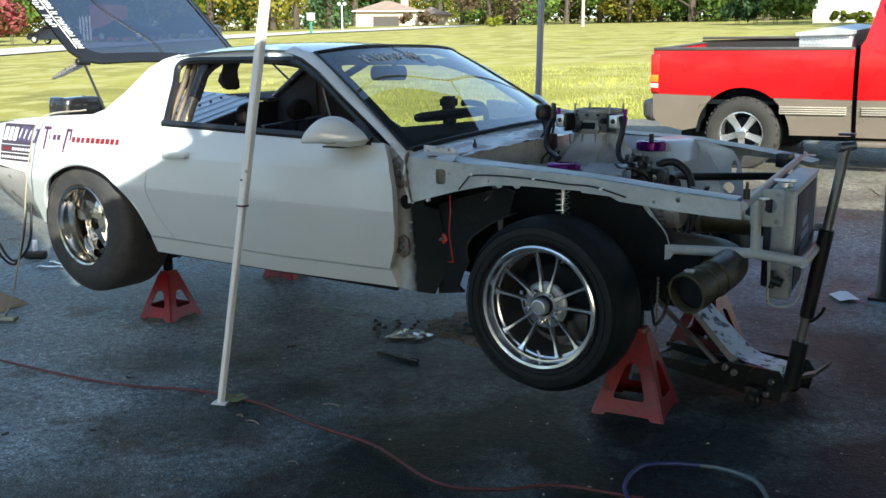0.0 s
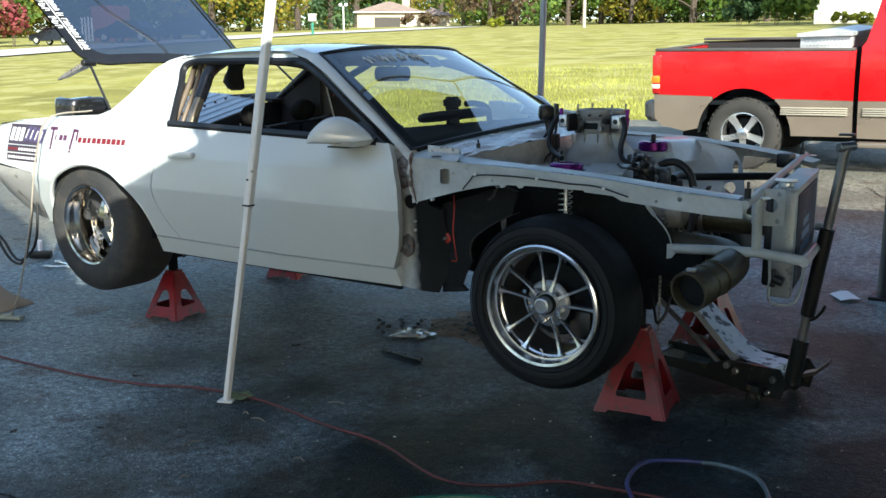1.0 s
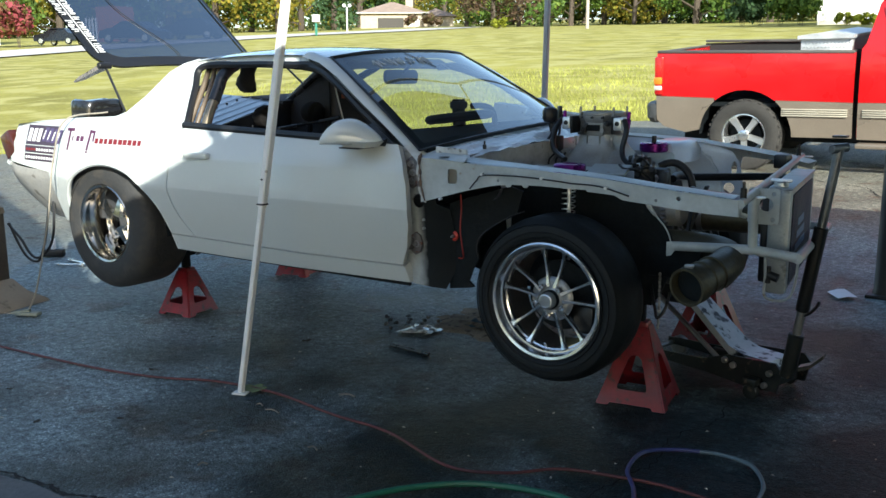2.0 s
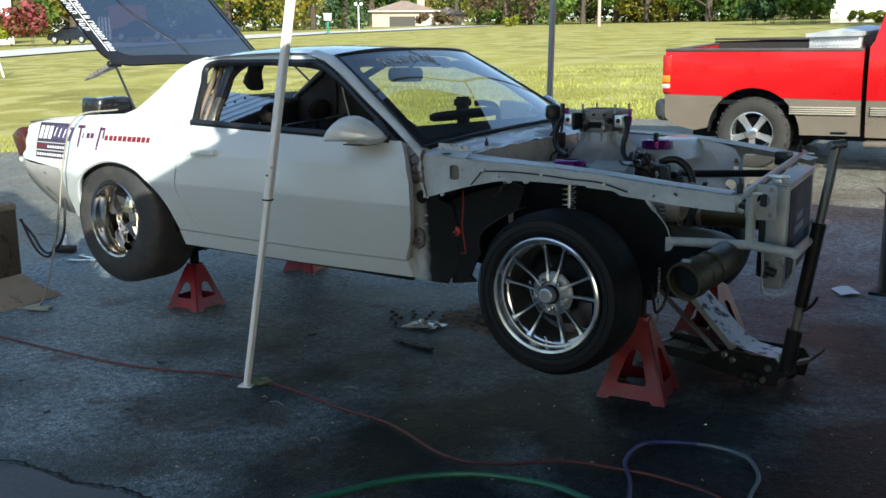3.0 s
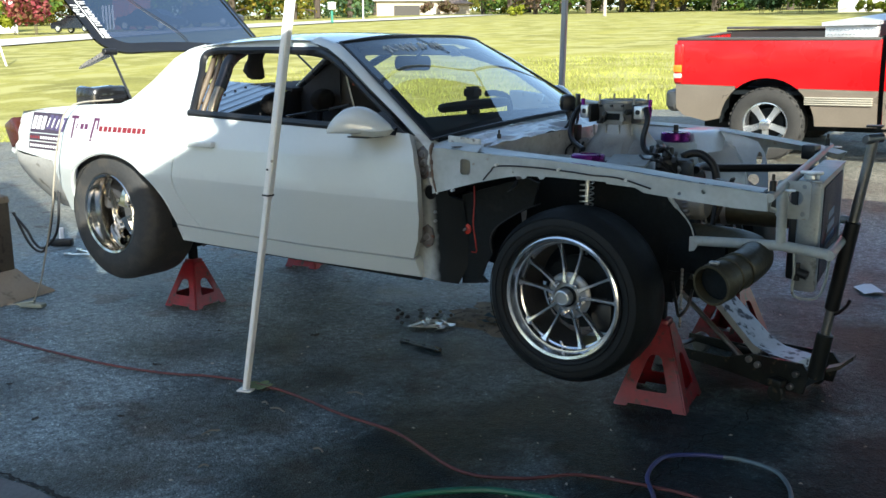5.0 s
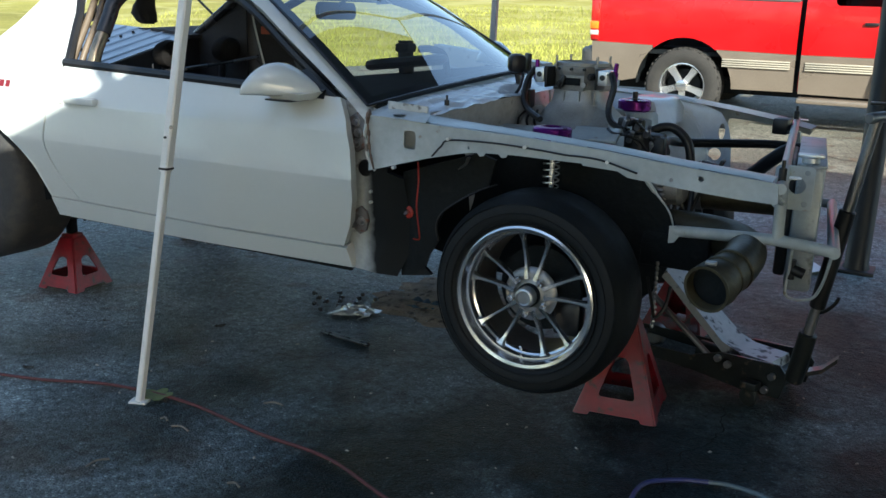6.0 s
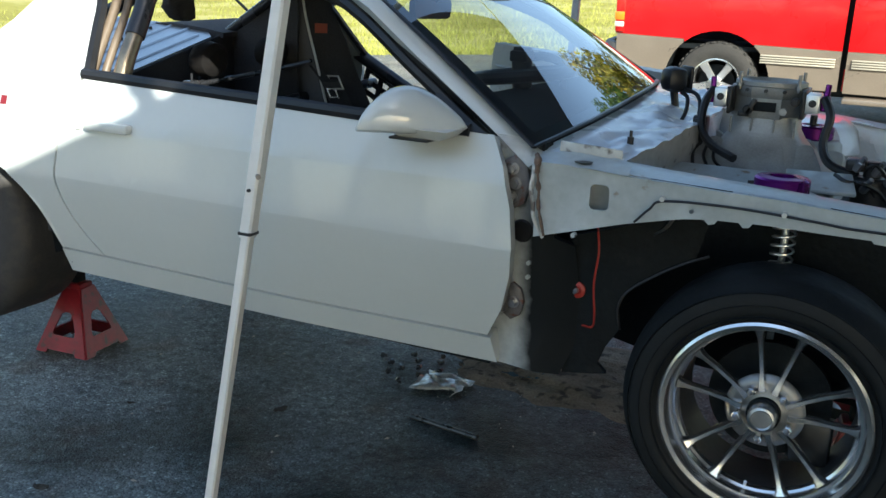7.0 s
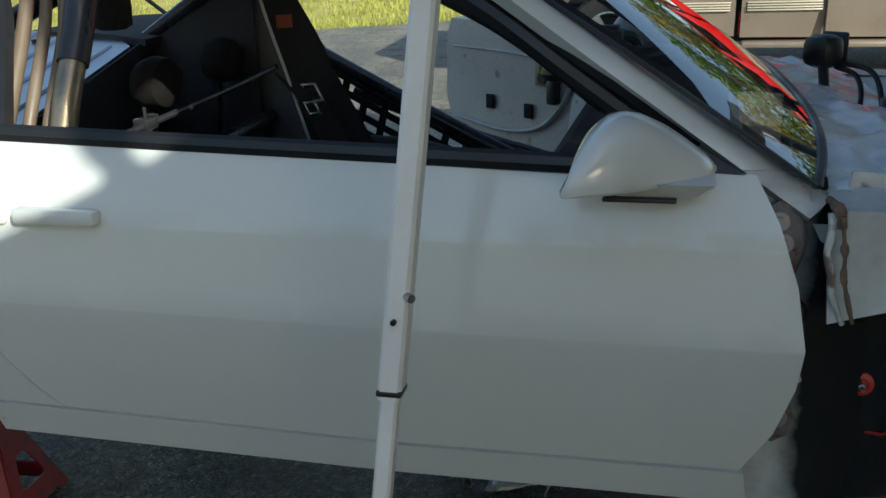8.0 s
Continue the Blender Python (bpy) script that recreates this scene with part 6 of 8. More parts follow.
for s in (-1, 1):
    part("side_trim", sheet([[(-2.02, 0.55), (-3.0, 0.55), (-3.0, 1.06), (-2.5, 1.08), (-2.25, 1.12), (-2.02, 1.05)]], lambda u, v: (u, s * 0.76, v + (0.06 if s > 0 else 0)), 0.01, 0.3), CLOTH, car)
part("mirror_sail", sheet([[(-0.655, 1.036), (-0.80, 1.042), (-0.90, 1.044), (-0.885, 1.085), (-0.80, 1.115), (-0.735, 1.08)]], lambda u, v: (u, -half_width(u, v) - 0.002, v), 0.012, 0.05), BLACK, door, "black mirror corner trim")
# the far door, swung open
SWING = Matrix.Translation((-0.60, 0.86, 0.055)) @ Matrix.Rotation(radians(-36.5), 4, "Z") @ Matrix.Translation((0.60, -0.86, 0))
INNER = mat("bare_door_inner", (0.46, 0.45, 0.435), 0.5, 0.15, var=0.10, stain=(0.27, 0.23, 0.19), coat=0.2)
far_door = part("door", moved(sheet([DOOR], lambda u, v: (u, 0.87 + 0.012 * math.sin((v - 0.6) * 9), v), 0.05, 0.1), SWING), INNER, car, "open door with its bare inner shell")
for x, z in ((-1.696, 0.738), (-1.471, 0.718)):
    part("door_cutout", moved(box((x, 0.820, z), (0.046, 0.010, 0.058), 0.003), SWING), UNDER, far_door)
part("door_swage", moved(tube([(-1.90, 0.818, 0.66), (-1.62, 0.816, 0.63), (-1.42, 0.816, 0.655), (-1.30, 0.816, 0.74), (-1.22, 0.816, 0.86)], 0.014, 8, flat=0.6), SWING), INNER, far_door)
part("door_swage", moved(tube([(-1.92, 0.820, 0.955), (-1.6, 0.820, 0.945), (-1.36, 0.820, 0.925)], 0.010, 8, flat=0.6), SWING), INNER, far_door)
part("regulator", moved(join(box((-1.355, 0.808, 0.905), (0.07, 0.03, 0.10), 0.01), box((-1.315, 0.80, 0.815), (0.05, 0.04, 0.11), 0.012), cyl((-1.36, 0.80, 0.86), (-1.36, 0.78, 0.86), 0.022, 12)), SWING), BLACK, far_door, "black window regulator")
part("regulator_plate", moved(box((-1.375, 0.816, 0.895), (0.10, 0.012, 0.14), 0.004), SWING), mat("olive_plated_steel", (0.20, 0.19, 0.12), 0.4, 0.6, var=0.2), far_door)
part("kick_panel", moved(sheet([[(-1.24, 0.58), (-1.05, 0.58), (-1.04, 0.92), (-1.16, 0.90), (-1.21, 0.78)]], lambda u, v: (u, 0.800, v), 0.012, 0), SWING), WHITE2, far_door)

# the raised hatch
HN, HF, HX, HZ = -0.60, 0.62, -2.93, 1.37


def hatch_at(u, v, lift=0.0):
    """u along the slope from the lower edge, v across."""
    bow = 1 - (2 * v - 1) ** 2
    return Vector((HX - u * math.cos(radians(41)) + lift * 0.65 - 0.03 * bow, HN + (HF - HN) * v, HZ + u * math.sin(radians(41)) + lift * 0.75 + 0.03 * bow))


hatch_rim = rounded(-0.045, 0.0, 1.25, 1.0, 0.15, 8)
hatch = part("hatch_glass", sheet([hatch_rim], lambda u, v: hatch_at(u, v), 0.0, 0.06), HATCH_GLASS, car, "raised tinted hatch glass with a black border and white lettering")
inner = rounded(0.030, 0.085, 1.20, 0.985, 0.10, 8)
part("hatch_border", sheet([hatch_rim, inner], lambda u, v: hatch_at(u, v, 0.010), 0.003, 0.12), BLACK, hatch)
part("aerial_line", tube([hatch_at(u, v, 0.006) for u, v in ((0.02, 0.52), (0.15, 0.50), (0.45, 0.36), (0.8, 0.33))], 0.0025, 5), BLACK, hatch)
along = (hatch_at(0, 0) - hatch_at(0.5, 0)).normalized()
across = (hatch_at(0.3, 0.6) - hatch_at(0.3, 0.0)).normalized()
tm = Matrix((along, across, along.cross(across))).transposed().to_4x4()
tm.translation = hatch_at(0.62, 0.052, 0.016)
bar_at = 0.0
for k, (w, gap) in enumerate(((0.018, 0.008), (0.008, 0.006), (0.020, 0.022), (0.030, 0.008), (0.022, 0.007), (0.008, 0.007), (0.020, 0.007), (0.014, 0.022), (0.024, 0.024), (0.030, 0.008), (0.016, 0.008), (0.024, 0.008), (0.022, 0.008), (0.022, 0.010), (0.008, 0.022), (0.009, 0.007), (0.022, 0.007), (0.020, 0.006), (0.007, 0.0))):
    tall = 0.036 if k % 4 else 0.044
    strokes = [box((bar_at + 0.003, 0.022, 0.001), (0.006, tall, 0.002))]
    if w > 0.012:
        strokes += [box((bar_at + w - 0.003, 0.022 - 0.10 * tall, 0.001), (0.006, 0.8 * tall, 0.002)), box((bar_at + w / 2, 0.022 + (0.5 if k % 2 else -0.1) * 0.8 * tall, 0.001), (w - 0.012, 0.005, 0.002))]
    part("white_bar", moved(join(*strokes), tm), WHITE_TEXT, hatch, smooth=False)
    bar_at += w + gap
part("white_rule", moved(box((bar_at / 2, -0.010, 0.001), (bar_at, 0.006, 0.002)), tm), WHITE_TEXT, hatch, smooth=False)
for k in range(12):
    if k not in (3, 8):
        part("white_bar", moved(join(box((-0.070 + 0.037 * k, -0.046, 0.001), (0.007, 0.040, 0.002)), box((-0.052 + 0.037 * k, -0.050 + 0.008 * (k % 2), 0.001), (0.007, 0.026, 0.002)), box((-0.061 + 0.037 * k, -0.066 + 0.04 * (k % 2), 0.001), (0.011, 0.006, 0.002))), tm), WHITE_TEXT, hatch, smooth=False)
part("hatch_strut", tube([(-2.905, -0.565, 1.362), (-2.75, -0.57, 1.12)], 0.007, 8, smooth=False), BLACK, car)
part("hatch_strut", tube([(-2.6, 0.55, 1.36), (-2.2, 0.56, 1.06)], 0.007, 8, smooth=False), BLACK, car)
BROWN_LATCH = mat("worn_plated_latch", (0.42, 0.34, 0.26), 0.3, 0.7, var=0.3, scale=20, stain=(0.10, 0.07, 0.05), stain_at=0.55)
latch = part("hatch_latch", loft([[(-2.90 - 0.24 * t, -0.575 - 0.03 * t + a * w, 1.365 - 0.085 * t + c * w) for a, c in ((-0.024, -0.012), (0.024, -0.012), (0.018, 0.012), (-0.018, 0.014))] for t, w in ((0, 0.9), (0.12, 1.1), (0.4, 0.9), (0.75, 0.8), (1.0, 0.35))]), BROWN_LATCH, car, "worn brassy hatch latch arm")
part("latch_pivot", cyl((-2.905, -0.61, 1.368), (-2.905, -0.53, 1.368), 0.018, 14, bevel=0.004), BLACK, latch)


# ---- things round the car ----
def jack_stand(at, turn, height, size, label):
    st = thing("jack_stand", at, label, "jack stand", "jack stands under the car")
    base, top = size, 0.034
    for k in range(4):
        r = Matrix.Translation(at) @ Matrix.Rotation(radians(turn + 90 * k), 4, "Z")
        rim = [(-base, 0.0), (-base + 0.045, 0.0), (-base + 0.052, 0.012), (base - 0.052, 0.012), (base - 0.045, 0.0), (base, 0.0), (top, height), (-top, height)]
        hole = [(-base * 0.40, 0.066), (base * 0.40, 0.066), (base * 0.44, 0.074), (base * 0.42, 0.088), (0.026, height * 0.60), (0.012, height * 0.64), (-0.012, height * 0.64), (-0.026, height * 0.60), (-base * 0.42, 0.088), (-base * 0.44, 0.074)]
        lean = (base - top) / height
        pl = lambda u, v: (u, -(base - lean * v), v + 0.002)
        part("side_plate", moved(sheet([rim, hole], pl, 0.006, 0), r), RED_STAND, st, smooth=False)
    t = Vector(at)
    part("collar", box((t.x, t.y, t.z + height + 0.008), (0.072, 0.072, 0.03), 0.01, (0, 0, turn)), RED_STAND, st)
    part("ratchet_post", box((t.x, t.y, t.z + height + 0.045), (0.032, 0.045, 0.11), 0.005, (0, 0, turn)), UNDER, st, "dark toothed post")
    part("saddle", loft([[(t.x + dx, t.y + dy, t.z + height + h) for dx, dy in ((-0.05, -0.03), (0.05, -0.03), (0.05, 0.03), (-0.05, 0.03))] for h in (0.095, 0.105, 0.125)]), UNDER, st)
    return st


jack_stand((0.205, -0.365, 0), 8, 0.31, 0.135, "red steel jack stand under the front frame beside the wheel")
jack_stand((-2.45, -0.46, 0), 6, 0.235, 0.113, "red steel jack stand under the rear axle")
jack_stand((0.18, 0.58, 0), -10, 0.31, 0.135, "red steel jack stand beyond the floor jack")
jack_stand((-2.62, 0.62, 0), 12, 0.235, 0.113, "red steel jack stand on the far side of the car")

# floor jack: its own axis runs from the handle end to the lifting pad
JA = Matrix.Translation((0.690, 0.00, 0)) @ Matrix.Rotation(radians(164), 4, "Z")
jack = thing("floor_jack", (0.690, 0.0, 0), "long dark floor jack with a worn pale lifting arm", "floor jack")
side = [(-0.03, 0.045), (0.10, 0.035), (0.30, 0.050), (0.66, 0.055), (0.66, 0.085), (0.32, 0.105), (0.20, 0.150), (-0.02, 0.165), (-0.05, 0.13)]
for s in (-1, 1):
    pl = part("side_plate", moved(sheet([side], lambda u, v: (u, s * 0.115, v), 0.008, 0), JA), JACK, jack)
    for u, v in ((0.165, 0.115), (0.205, 0.128), (0.0, 0.12), (0.02, 0.065)):
        part("bolt", moved(cyl((u, s * 0.115, v), (u, s * 0.134, v), 0.0135, 12, bevel=0.003), JA), GUNMETAL, pl)
    part("rear_caster", moved(join(cyl((0.06, s * 0.135, 0.035), (0.06, s * 0.165, 0.035), 0.033, 20, bevel=0.004), box((0.06, s * 0.15, 0.078), (0.06, 0.05, 0.03), 0.006)), JA), JACK, jack)
    part("front_wheel", moved(cyl((0.62, s * 0.125, 0.045), (0.62, s * 0.165, 0.045), 0.045, 24, bevel=0.006), JA), STEEL, jack)
arm = [(0.03, 0.0, 0.150), (0.16, 0, 0.155), (0.22, 0, 0.175), (0.34, 0, 0.270), (0.47, 0, 0.375), (0.55, 0, 0.425)]


def arm_ring(p, w, h):
    return [(p[0] - 0.3 * h, p[1] - w, p[2] - h), (p[0], p[1] - w, p[2]), (p[0], p[1] + w, p[2]), (p[0] - 0.3 * h, p[1] + w, p[2] - h)]


part("lift_arm", moved(loft([arm_ring(p, 0.072 if i < 3 else 0.066 - 0.006 * (i - 3), 0.05) for i, p in enumerate(arm)]), JA), JACK_ARM, jack, "pale chipped lifting arm", sharp=20)
part("lift_pad", moved(join(cyl((0.56, 0, 0.41), (0.56, 0, 0.455), 0.05, 20, bevel=0.006)), JA), UNDER, jack)
part("radius_rod", moved(join(cyl((0.22, -0.09, 0.09), (0.58, -0.085, 0.33), 0.011, 8), cyl((0.22, 0.09, 0.09), (0.58, 0.085, 0.33), 0.011, 8)), JA), STEEL, jack)
part("ram", moved(join(cyl((0.10, 0, 0.085), (0.34, 0, 0.09), 0.04, 18), box((0.05, 0, 0.085), (0.11, 0.2, 0.07), 0.01)), JA), JACK, jack)
part("cross_bar", moved(cyl((0.64, -0.13, 0.06), (0.64, 0.13, 0.06), 0.012, 10), JA), STEEL, jack)
HB, HT = Vector((0.735, -0.14, 0.17)), Vector((0.868, -0.19, 1.035))
part("handle_socket", cyl(HB - (HT - HB) * 0.05, HB + (HT - HB) * 0.16, 0.030, 16, bevel=0.004), JACK, jack)
handle_bar = part("handle", cyl(HB + (HT - HB) * 0.1, HT, 0.0175, 16), STEEL, jack, "steel jack handle")
part("sleeve", cyl(HB + (HT - HB) * 0.27, HB + (HT - HB) * 0.66, 0.026, 16, bevel=0.004), BLACK, handle_bar, "black foam sleeve")
part("tee", cyl(HT + Vector((-0.022, -0.03, 0.0)), HT + Vector((0.02, 0.03, 0.005)), 0.017, 14, bevel=0.003), STEEL, handle_bar)
part("tee_tab", box(HT + Vector((0.0, 0.0, 0.045)), (0.05, 0.05, 0.008), 0.002), BLACK, handle_bar)
part("release_lever", tube([(0.775, -0.155, 0.385), (0.80, -0.165, 0.40), (0.825, -0.17, 0.43), (0.835, -0.172, 0.455)], 0.006, 6), BLACK, jack)
part("foot_pedal", loft([[(0.77 + 0.085 * t, -0.13 + 0.03 * t + a, 0.17 + 0.055 * t * t + b) for a, b in ((-0.025, -0.009), (0.025, -0.009), (0.025, 0.006), (-0.025, 0.006))] for t in (0, 0.5, 1)]), JACK, jack)

# ---- canopy on two legs, tied to the carport ----
canopy = thing("canopy", (-1.2, -1.2, 0), "canvas canopy on slanted white legs over the car", "canopy")


def canopy_leg(base, top, m, joint):
    b, t = Vector(base), Vector(top)
    leg = part("leg", loft([[p + Vector((dx * w, dy * w, 0)) for dx, dy in ((-1, -0.7), (-0.7, -1), (0.7, -1), (1, -0.7), (1, 0.7), (0.7, 1), (-0.7, 1), (-1, 0.7))] for p, w in ((b, 0.0125), (b.lerp(t, joint), 0.0125))]), m, canopy, "", sharp=25)
    part("sleeve", loft([[p + Vector((dx * w, dy * w, 0)) for dx, dy in ((-1, -0.7), (-0.7, -1), (0.7, -1), (1, -0.7), (1, 0.7), (0.7, 1), (-0.7, 1), (-1, 0.7))] for p, w in ((b.lerp(t, joint - 0.01), 0.0165), (t, 0.0165))]), m, leg, sharp=25)
    part("foot", box((b.x, b.y, 0.006), (0.062, 0.042, 0.008), 0.002, (0, 0, 20)), m, leg)
    part("joint_band", box(b.lerp(t, joint - 0.006), (0.035, 0.035, 0.008), 0.002), BLACK, leg)
    d = (t - b).normalized()
    for f, s in ((joint + 0.040, 0.002),):
        p = b.lerp(t, f)
        part("button", cyl(p + Vector((0, -0.018, 0)), p + Vector((0, -0.024, 0)), s + 0.002, 10), BLACK, leg)
    p = b.lerp(t, joint + 0.055)
    part("screw", cyl(p + Vector((0.012, -0.012, 0)), p + Vector((0.022, -0.022, 0)), 0.006, 8), STEEL, leg)
    return leg


canopy_leg((-1.190, -1.244, 0.0), (-0.968, -0.990, 2.20), POLE, 0.368)
canopy_leg((-1.29, 1.53, 0.0), (-1.20, 1.45, 2.30), POLE_GREY, 0.36)
part("header", bar([(-0.968, -0.990, 2.20), (-1.20, 1.45, 2.30)], 0.014), POLE, canopy)
part("rafter", bar([(-0.968, -0.990, 2.20), (0.60, -0.80, 2.34)], 0.012), POLE, canopy)
part("rafter", bar([(-1.20, 1.45, 2.30), (0.60, 1.30, 2.36)], 0.012), POLE, canopy)

CANVAS = mat("canopy_canvas", (0.10, 0.12, 0.16), 0.9, var=0.12, scale=2)
part("canvas", grid(12, 16, lambda u, v: (-0.97 + 1.55 * u, -1.03 + 2.35 * v, 2.225 + 0.12 * u + 0.02 * math.sin(math.pi * u) * math.cos(9 * v))), CANVAS, canopy, "dark canvas stretched over the frame")

# ---- unseen carport roof, added so that its edge shades the car ----
POST = mat("dark_post_paint", (0.018, 0.020, 0.022), 0.5, var=0.25)
SOFFIT = mat("weathered_soffit", (0.20, 0.20, 0.19), 0.8, var=0.15)
carport = thing("carport", (2.0, -3.0, 0), "unseen flat roof added to shade the car, on dark round posts beside the drive", "carport")
part("unseen_roof_deck", box((4.28, -3.75, 2.46), (7.4, 10.5, 0.06)), SOFFIT, carport, smooth=False)
# outline and gap are cut so the sunlit shapes fall on car and ground
SHADE_OUTLINE = [(1.49, 2.50), (1.49, 3.61), (-2.93, 3.61), (-2.935, 3.10), (-2.962, 2.82), (-2.968, 2.66), (-2.950, 2.585), (-2.928, 2.550), (-2.932, 2.528), (-3.00, 2.540), (-3.56, 2.665), (-4.05, 2.765), (-4.11, 2.90), (-4.22, 3.06), (-4.37, 3.32), (-4.58, 3.62), (-4.73, 3.93), (-4.9, 4.15), (-5.05, 4.40), (-6.3, 6.1), (-7.7, 4.0), (-8.98, 2.9), (-8.98, 2.50)]
SUN_GAP = [(-2.860, 2.506), (-2.905, 2.565), (-2.916, 2.66), (-2.905, 2.74), (-2.86, 2.80), (-2.42, 2.80), (-2.38, 2.52), (-2.50, 2.504)]
part("shade_sheet", sheet([SHADE_OUTLINE, SUN_GAP], lambda u, v: (0.64, u, v), 0.05, 0), SOFFIT, carport, "unseen upright sheet with a gap, cut to shape the sunlight on the car", smooth=False)
part("edge_beam", box((0.72, -3.43, 2.37), (0.24, 11.1, 0.12), 0.006), SOFFIT, carport)
for y in (2.05, -9.0):
    shaft = part("post", lathe([(0.070, 0.0), (0.070, 0.03), (0.062, 0.05), (0.062, 2.31)], (0.755, y, 0.0), (0.755, y, 3), 28), POST, carport, "thick dark painted post")
    part("base_plate", box((0.755, y, 0.012), (0.19, 0.19, 0.024), 0.006), POST, shaft)

# ---- cords and hoses on the drive ----
def floor_line(name, pts, r, m, label, category):
    return solid(name, tube([(x, y, r + 0.003) for x, y in pts], r, 8), m, label, category)


floor_line("extension_cord", [(-4.6, -1.62), (-3.4, -1.50), (-2.76, -1.45), (-2.32, -1.42), (-1.93, -1.38), (-1.63, -1.31), (-1.38, -1.205), (-1.06, -1.17), (-0.70, -1.22), (-0.41, -1.24), (-0.07, -1.36), (0.12, -1.30), (0.26, -1.17), (0.44, -1.12), (0.62, -1.10), (0.85, -1.16), (1.3, -1.5), (1.9, -2.2)],
           0.0056, CORD, "faded red extension cord trailing over the asphalt", "extension cord")
floor_line("garden_hose", [(0.62, -1.42), (0.53, -1.19), (0.45, -1.05), (0.44, -0.89), (0.52, -0.81), (0.60, -0.775)], 0.0075, HOSE_BLUE, "blue air hose looped on the asphalt", "hose")
floor_line("air_hose", [(0.60, -0.775), (0.66, -0.76), (0.74, -0.77), (0.80, -0.81), (0.86, -0.93), (0.88, -1.10), (0.95, -1.40), (1.2, -1.9)], 0.0072, HOSE_PALE, "pale blue-grey end of a looped hose", "hose")
floor_line("water_hose", [(-0.5, -2.6), (-0.28, -2.0), (-0.16, -1.72), (-0.06, -1.56), (0.09, -1.43), (0.27, -1.37), (0.42, -1.37), (0.6, -1.45), (0.8, -1.75)], 0.0105, HOSE_GREEN, "green garden hose curving over the asphalt", "hose")

# ---- litter, tools and dirt ----
sheet_paper = sheet([[(0.455, 1.95), (0.545, 1.80), (0.635, 1.885), (0.53, 2.06)]], lambda u, v: (u, v, 0.012 + 0.012 * math.sin(17 * u + 9 * v)), 0.001, 0.05)
solid("paper", sheet_paper, PAPER, "crumpled sheet of white paper lying on the asphalt", "paper")
PLASTIC = mat("crumpled_film", (0.40, 0.40, 0.365), 0.3, var=0.25, scale=30, coat=0.4)
rnd = random.Random(11)
bag = grid(22, 18, lambda u, v: (-1.20 + 0.18 * u + 0.05 * noise.noise(Vector((u * 2.3, v * 2.3, 9))), -0.15 + 0.16 * v + 0.06 * noise.noise(Vector((u * 2.5, v * 2.5, 4))), 0.010 + 0.034 * abs(noise.noise(Vector((u * 4, v * 4, 0)))) * math.sin(math.pi * u) ** 0.5 * math.sin(math.pi * v) ** 0.5 + 0.004 * abs(noise.noise(Vector((u * 15, v * 15, 3))))))
solid("plastic_bag", bag, PLASTIC, "crumpled clear parts bag on the ground", "bag", sharp=15)
BAR_STEEL = mat("oiled_steel_tube", (0.10, 0.105, 0.105), 0.3, 0.7, var=0.3, scale=20)
solid("steel_bar", cyl((-1.085, -0.36, 0.010), (-0.835, -0.385, 0.010), 0.009, 14, bevel=0.002), BAR_STEEL, "dark steel tube lying on the asphalt", "bar")
bolt0 = None
spots = [(-1.36, 0.00), (-1.33, -0.08), (-1.28, 0.06), (-1.30, -0.03), (-1.25, 0.01), (-1.22, -0.05), (-1.20, 0.09), (-1.17, 0.02), (-1.26, -0.13), (-1.42, 0.04), (-1.13, 0.12), (-1.32, 0.11), (-1.22, 0.15)]
for x, y in spots:
    a = rnd.uniform(0, 6.28)
    if bolt0 is None:
        bolt0 = solid("lug_nut", join(cyl((0, -0.009, 0.010), (0, 0.016, 0.008), 0.006, 8), cyl((0, -0.008, 0.010), (0, 0.006, 0.0095), 0.0105, 6, bevel=0.002)), JACK, "loose dark lug nut on the ground", "nut", "loose nuts under the car")
        bolt0.matrix_basis = pose(x, y, 0.003, 0, 0, math.degrees(a))
    else:
        copy_thing(bolt0, pose(x, y, 0.003, 0, 0, math.degrees(a)))
RAG = mat("blue_rag", (0.05, 0.09, 0.12), 0.9, var=0.3)
solid("shop_rag", grid(12, 8, lambda u, v: (-0.98 + 0.16 * u, 0.12 + 0.10 * v, 0.008 + 0.04 * abs(noise.noise(Vector((u * 3.2, v * 3.2, 5)))))), RAG, "crumpled dark blue glove on the ground", "glove", sharp=20)
GRIT = mat("brown_dirt", (0.24, 0.195, 0.145), 0.95, var=0.45, scale=9, fine=110, bump=0.9, stain=(0.08, 0.068, 0.055), stain_at=0.55, spec=0.2)


def dirt(u, v):
    x, y = -1.26 + 0.95 * u, -0.10 + 0.80 * v
    edge = min(1.0, 3.2 * min(u, 1 - u, v, 1 - v) + 0.35 * noise.noise(Vector((x * 6, y * 6, 2))))
    streak = noise.noise(Vector((x * 3.0, y * 17 + x * 2.5, 1))) + 0.5 * noise.noise(Vector((x * 9, y * 34, 7)))
    return (x, y, -0.010 + 0.028 * max(0.0, edge) + 0.012 * streak * max(0.0, edge))


solid("spilled_dirt", grid(110, 90, dirt), GRIT, "brown dirt in low streaked ridges under the car", "dirt", kind="stuff")
CHIP_PALE = mat("grey_crumbs", (0.38, 0.37, 0.34), 0.8, var=0.4, scale=60)
bm = bmesh.new()
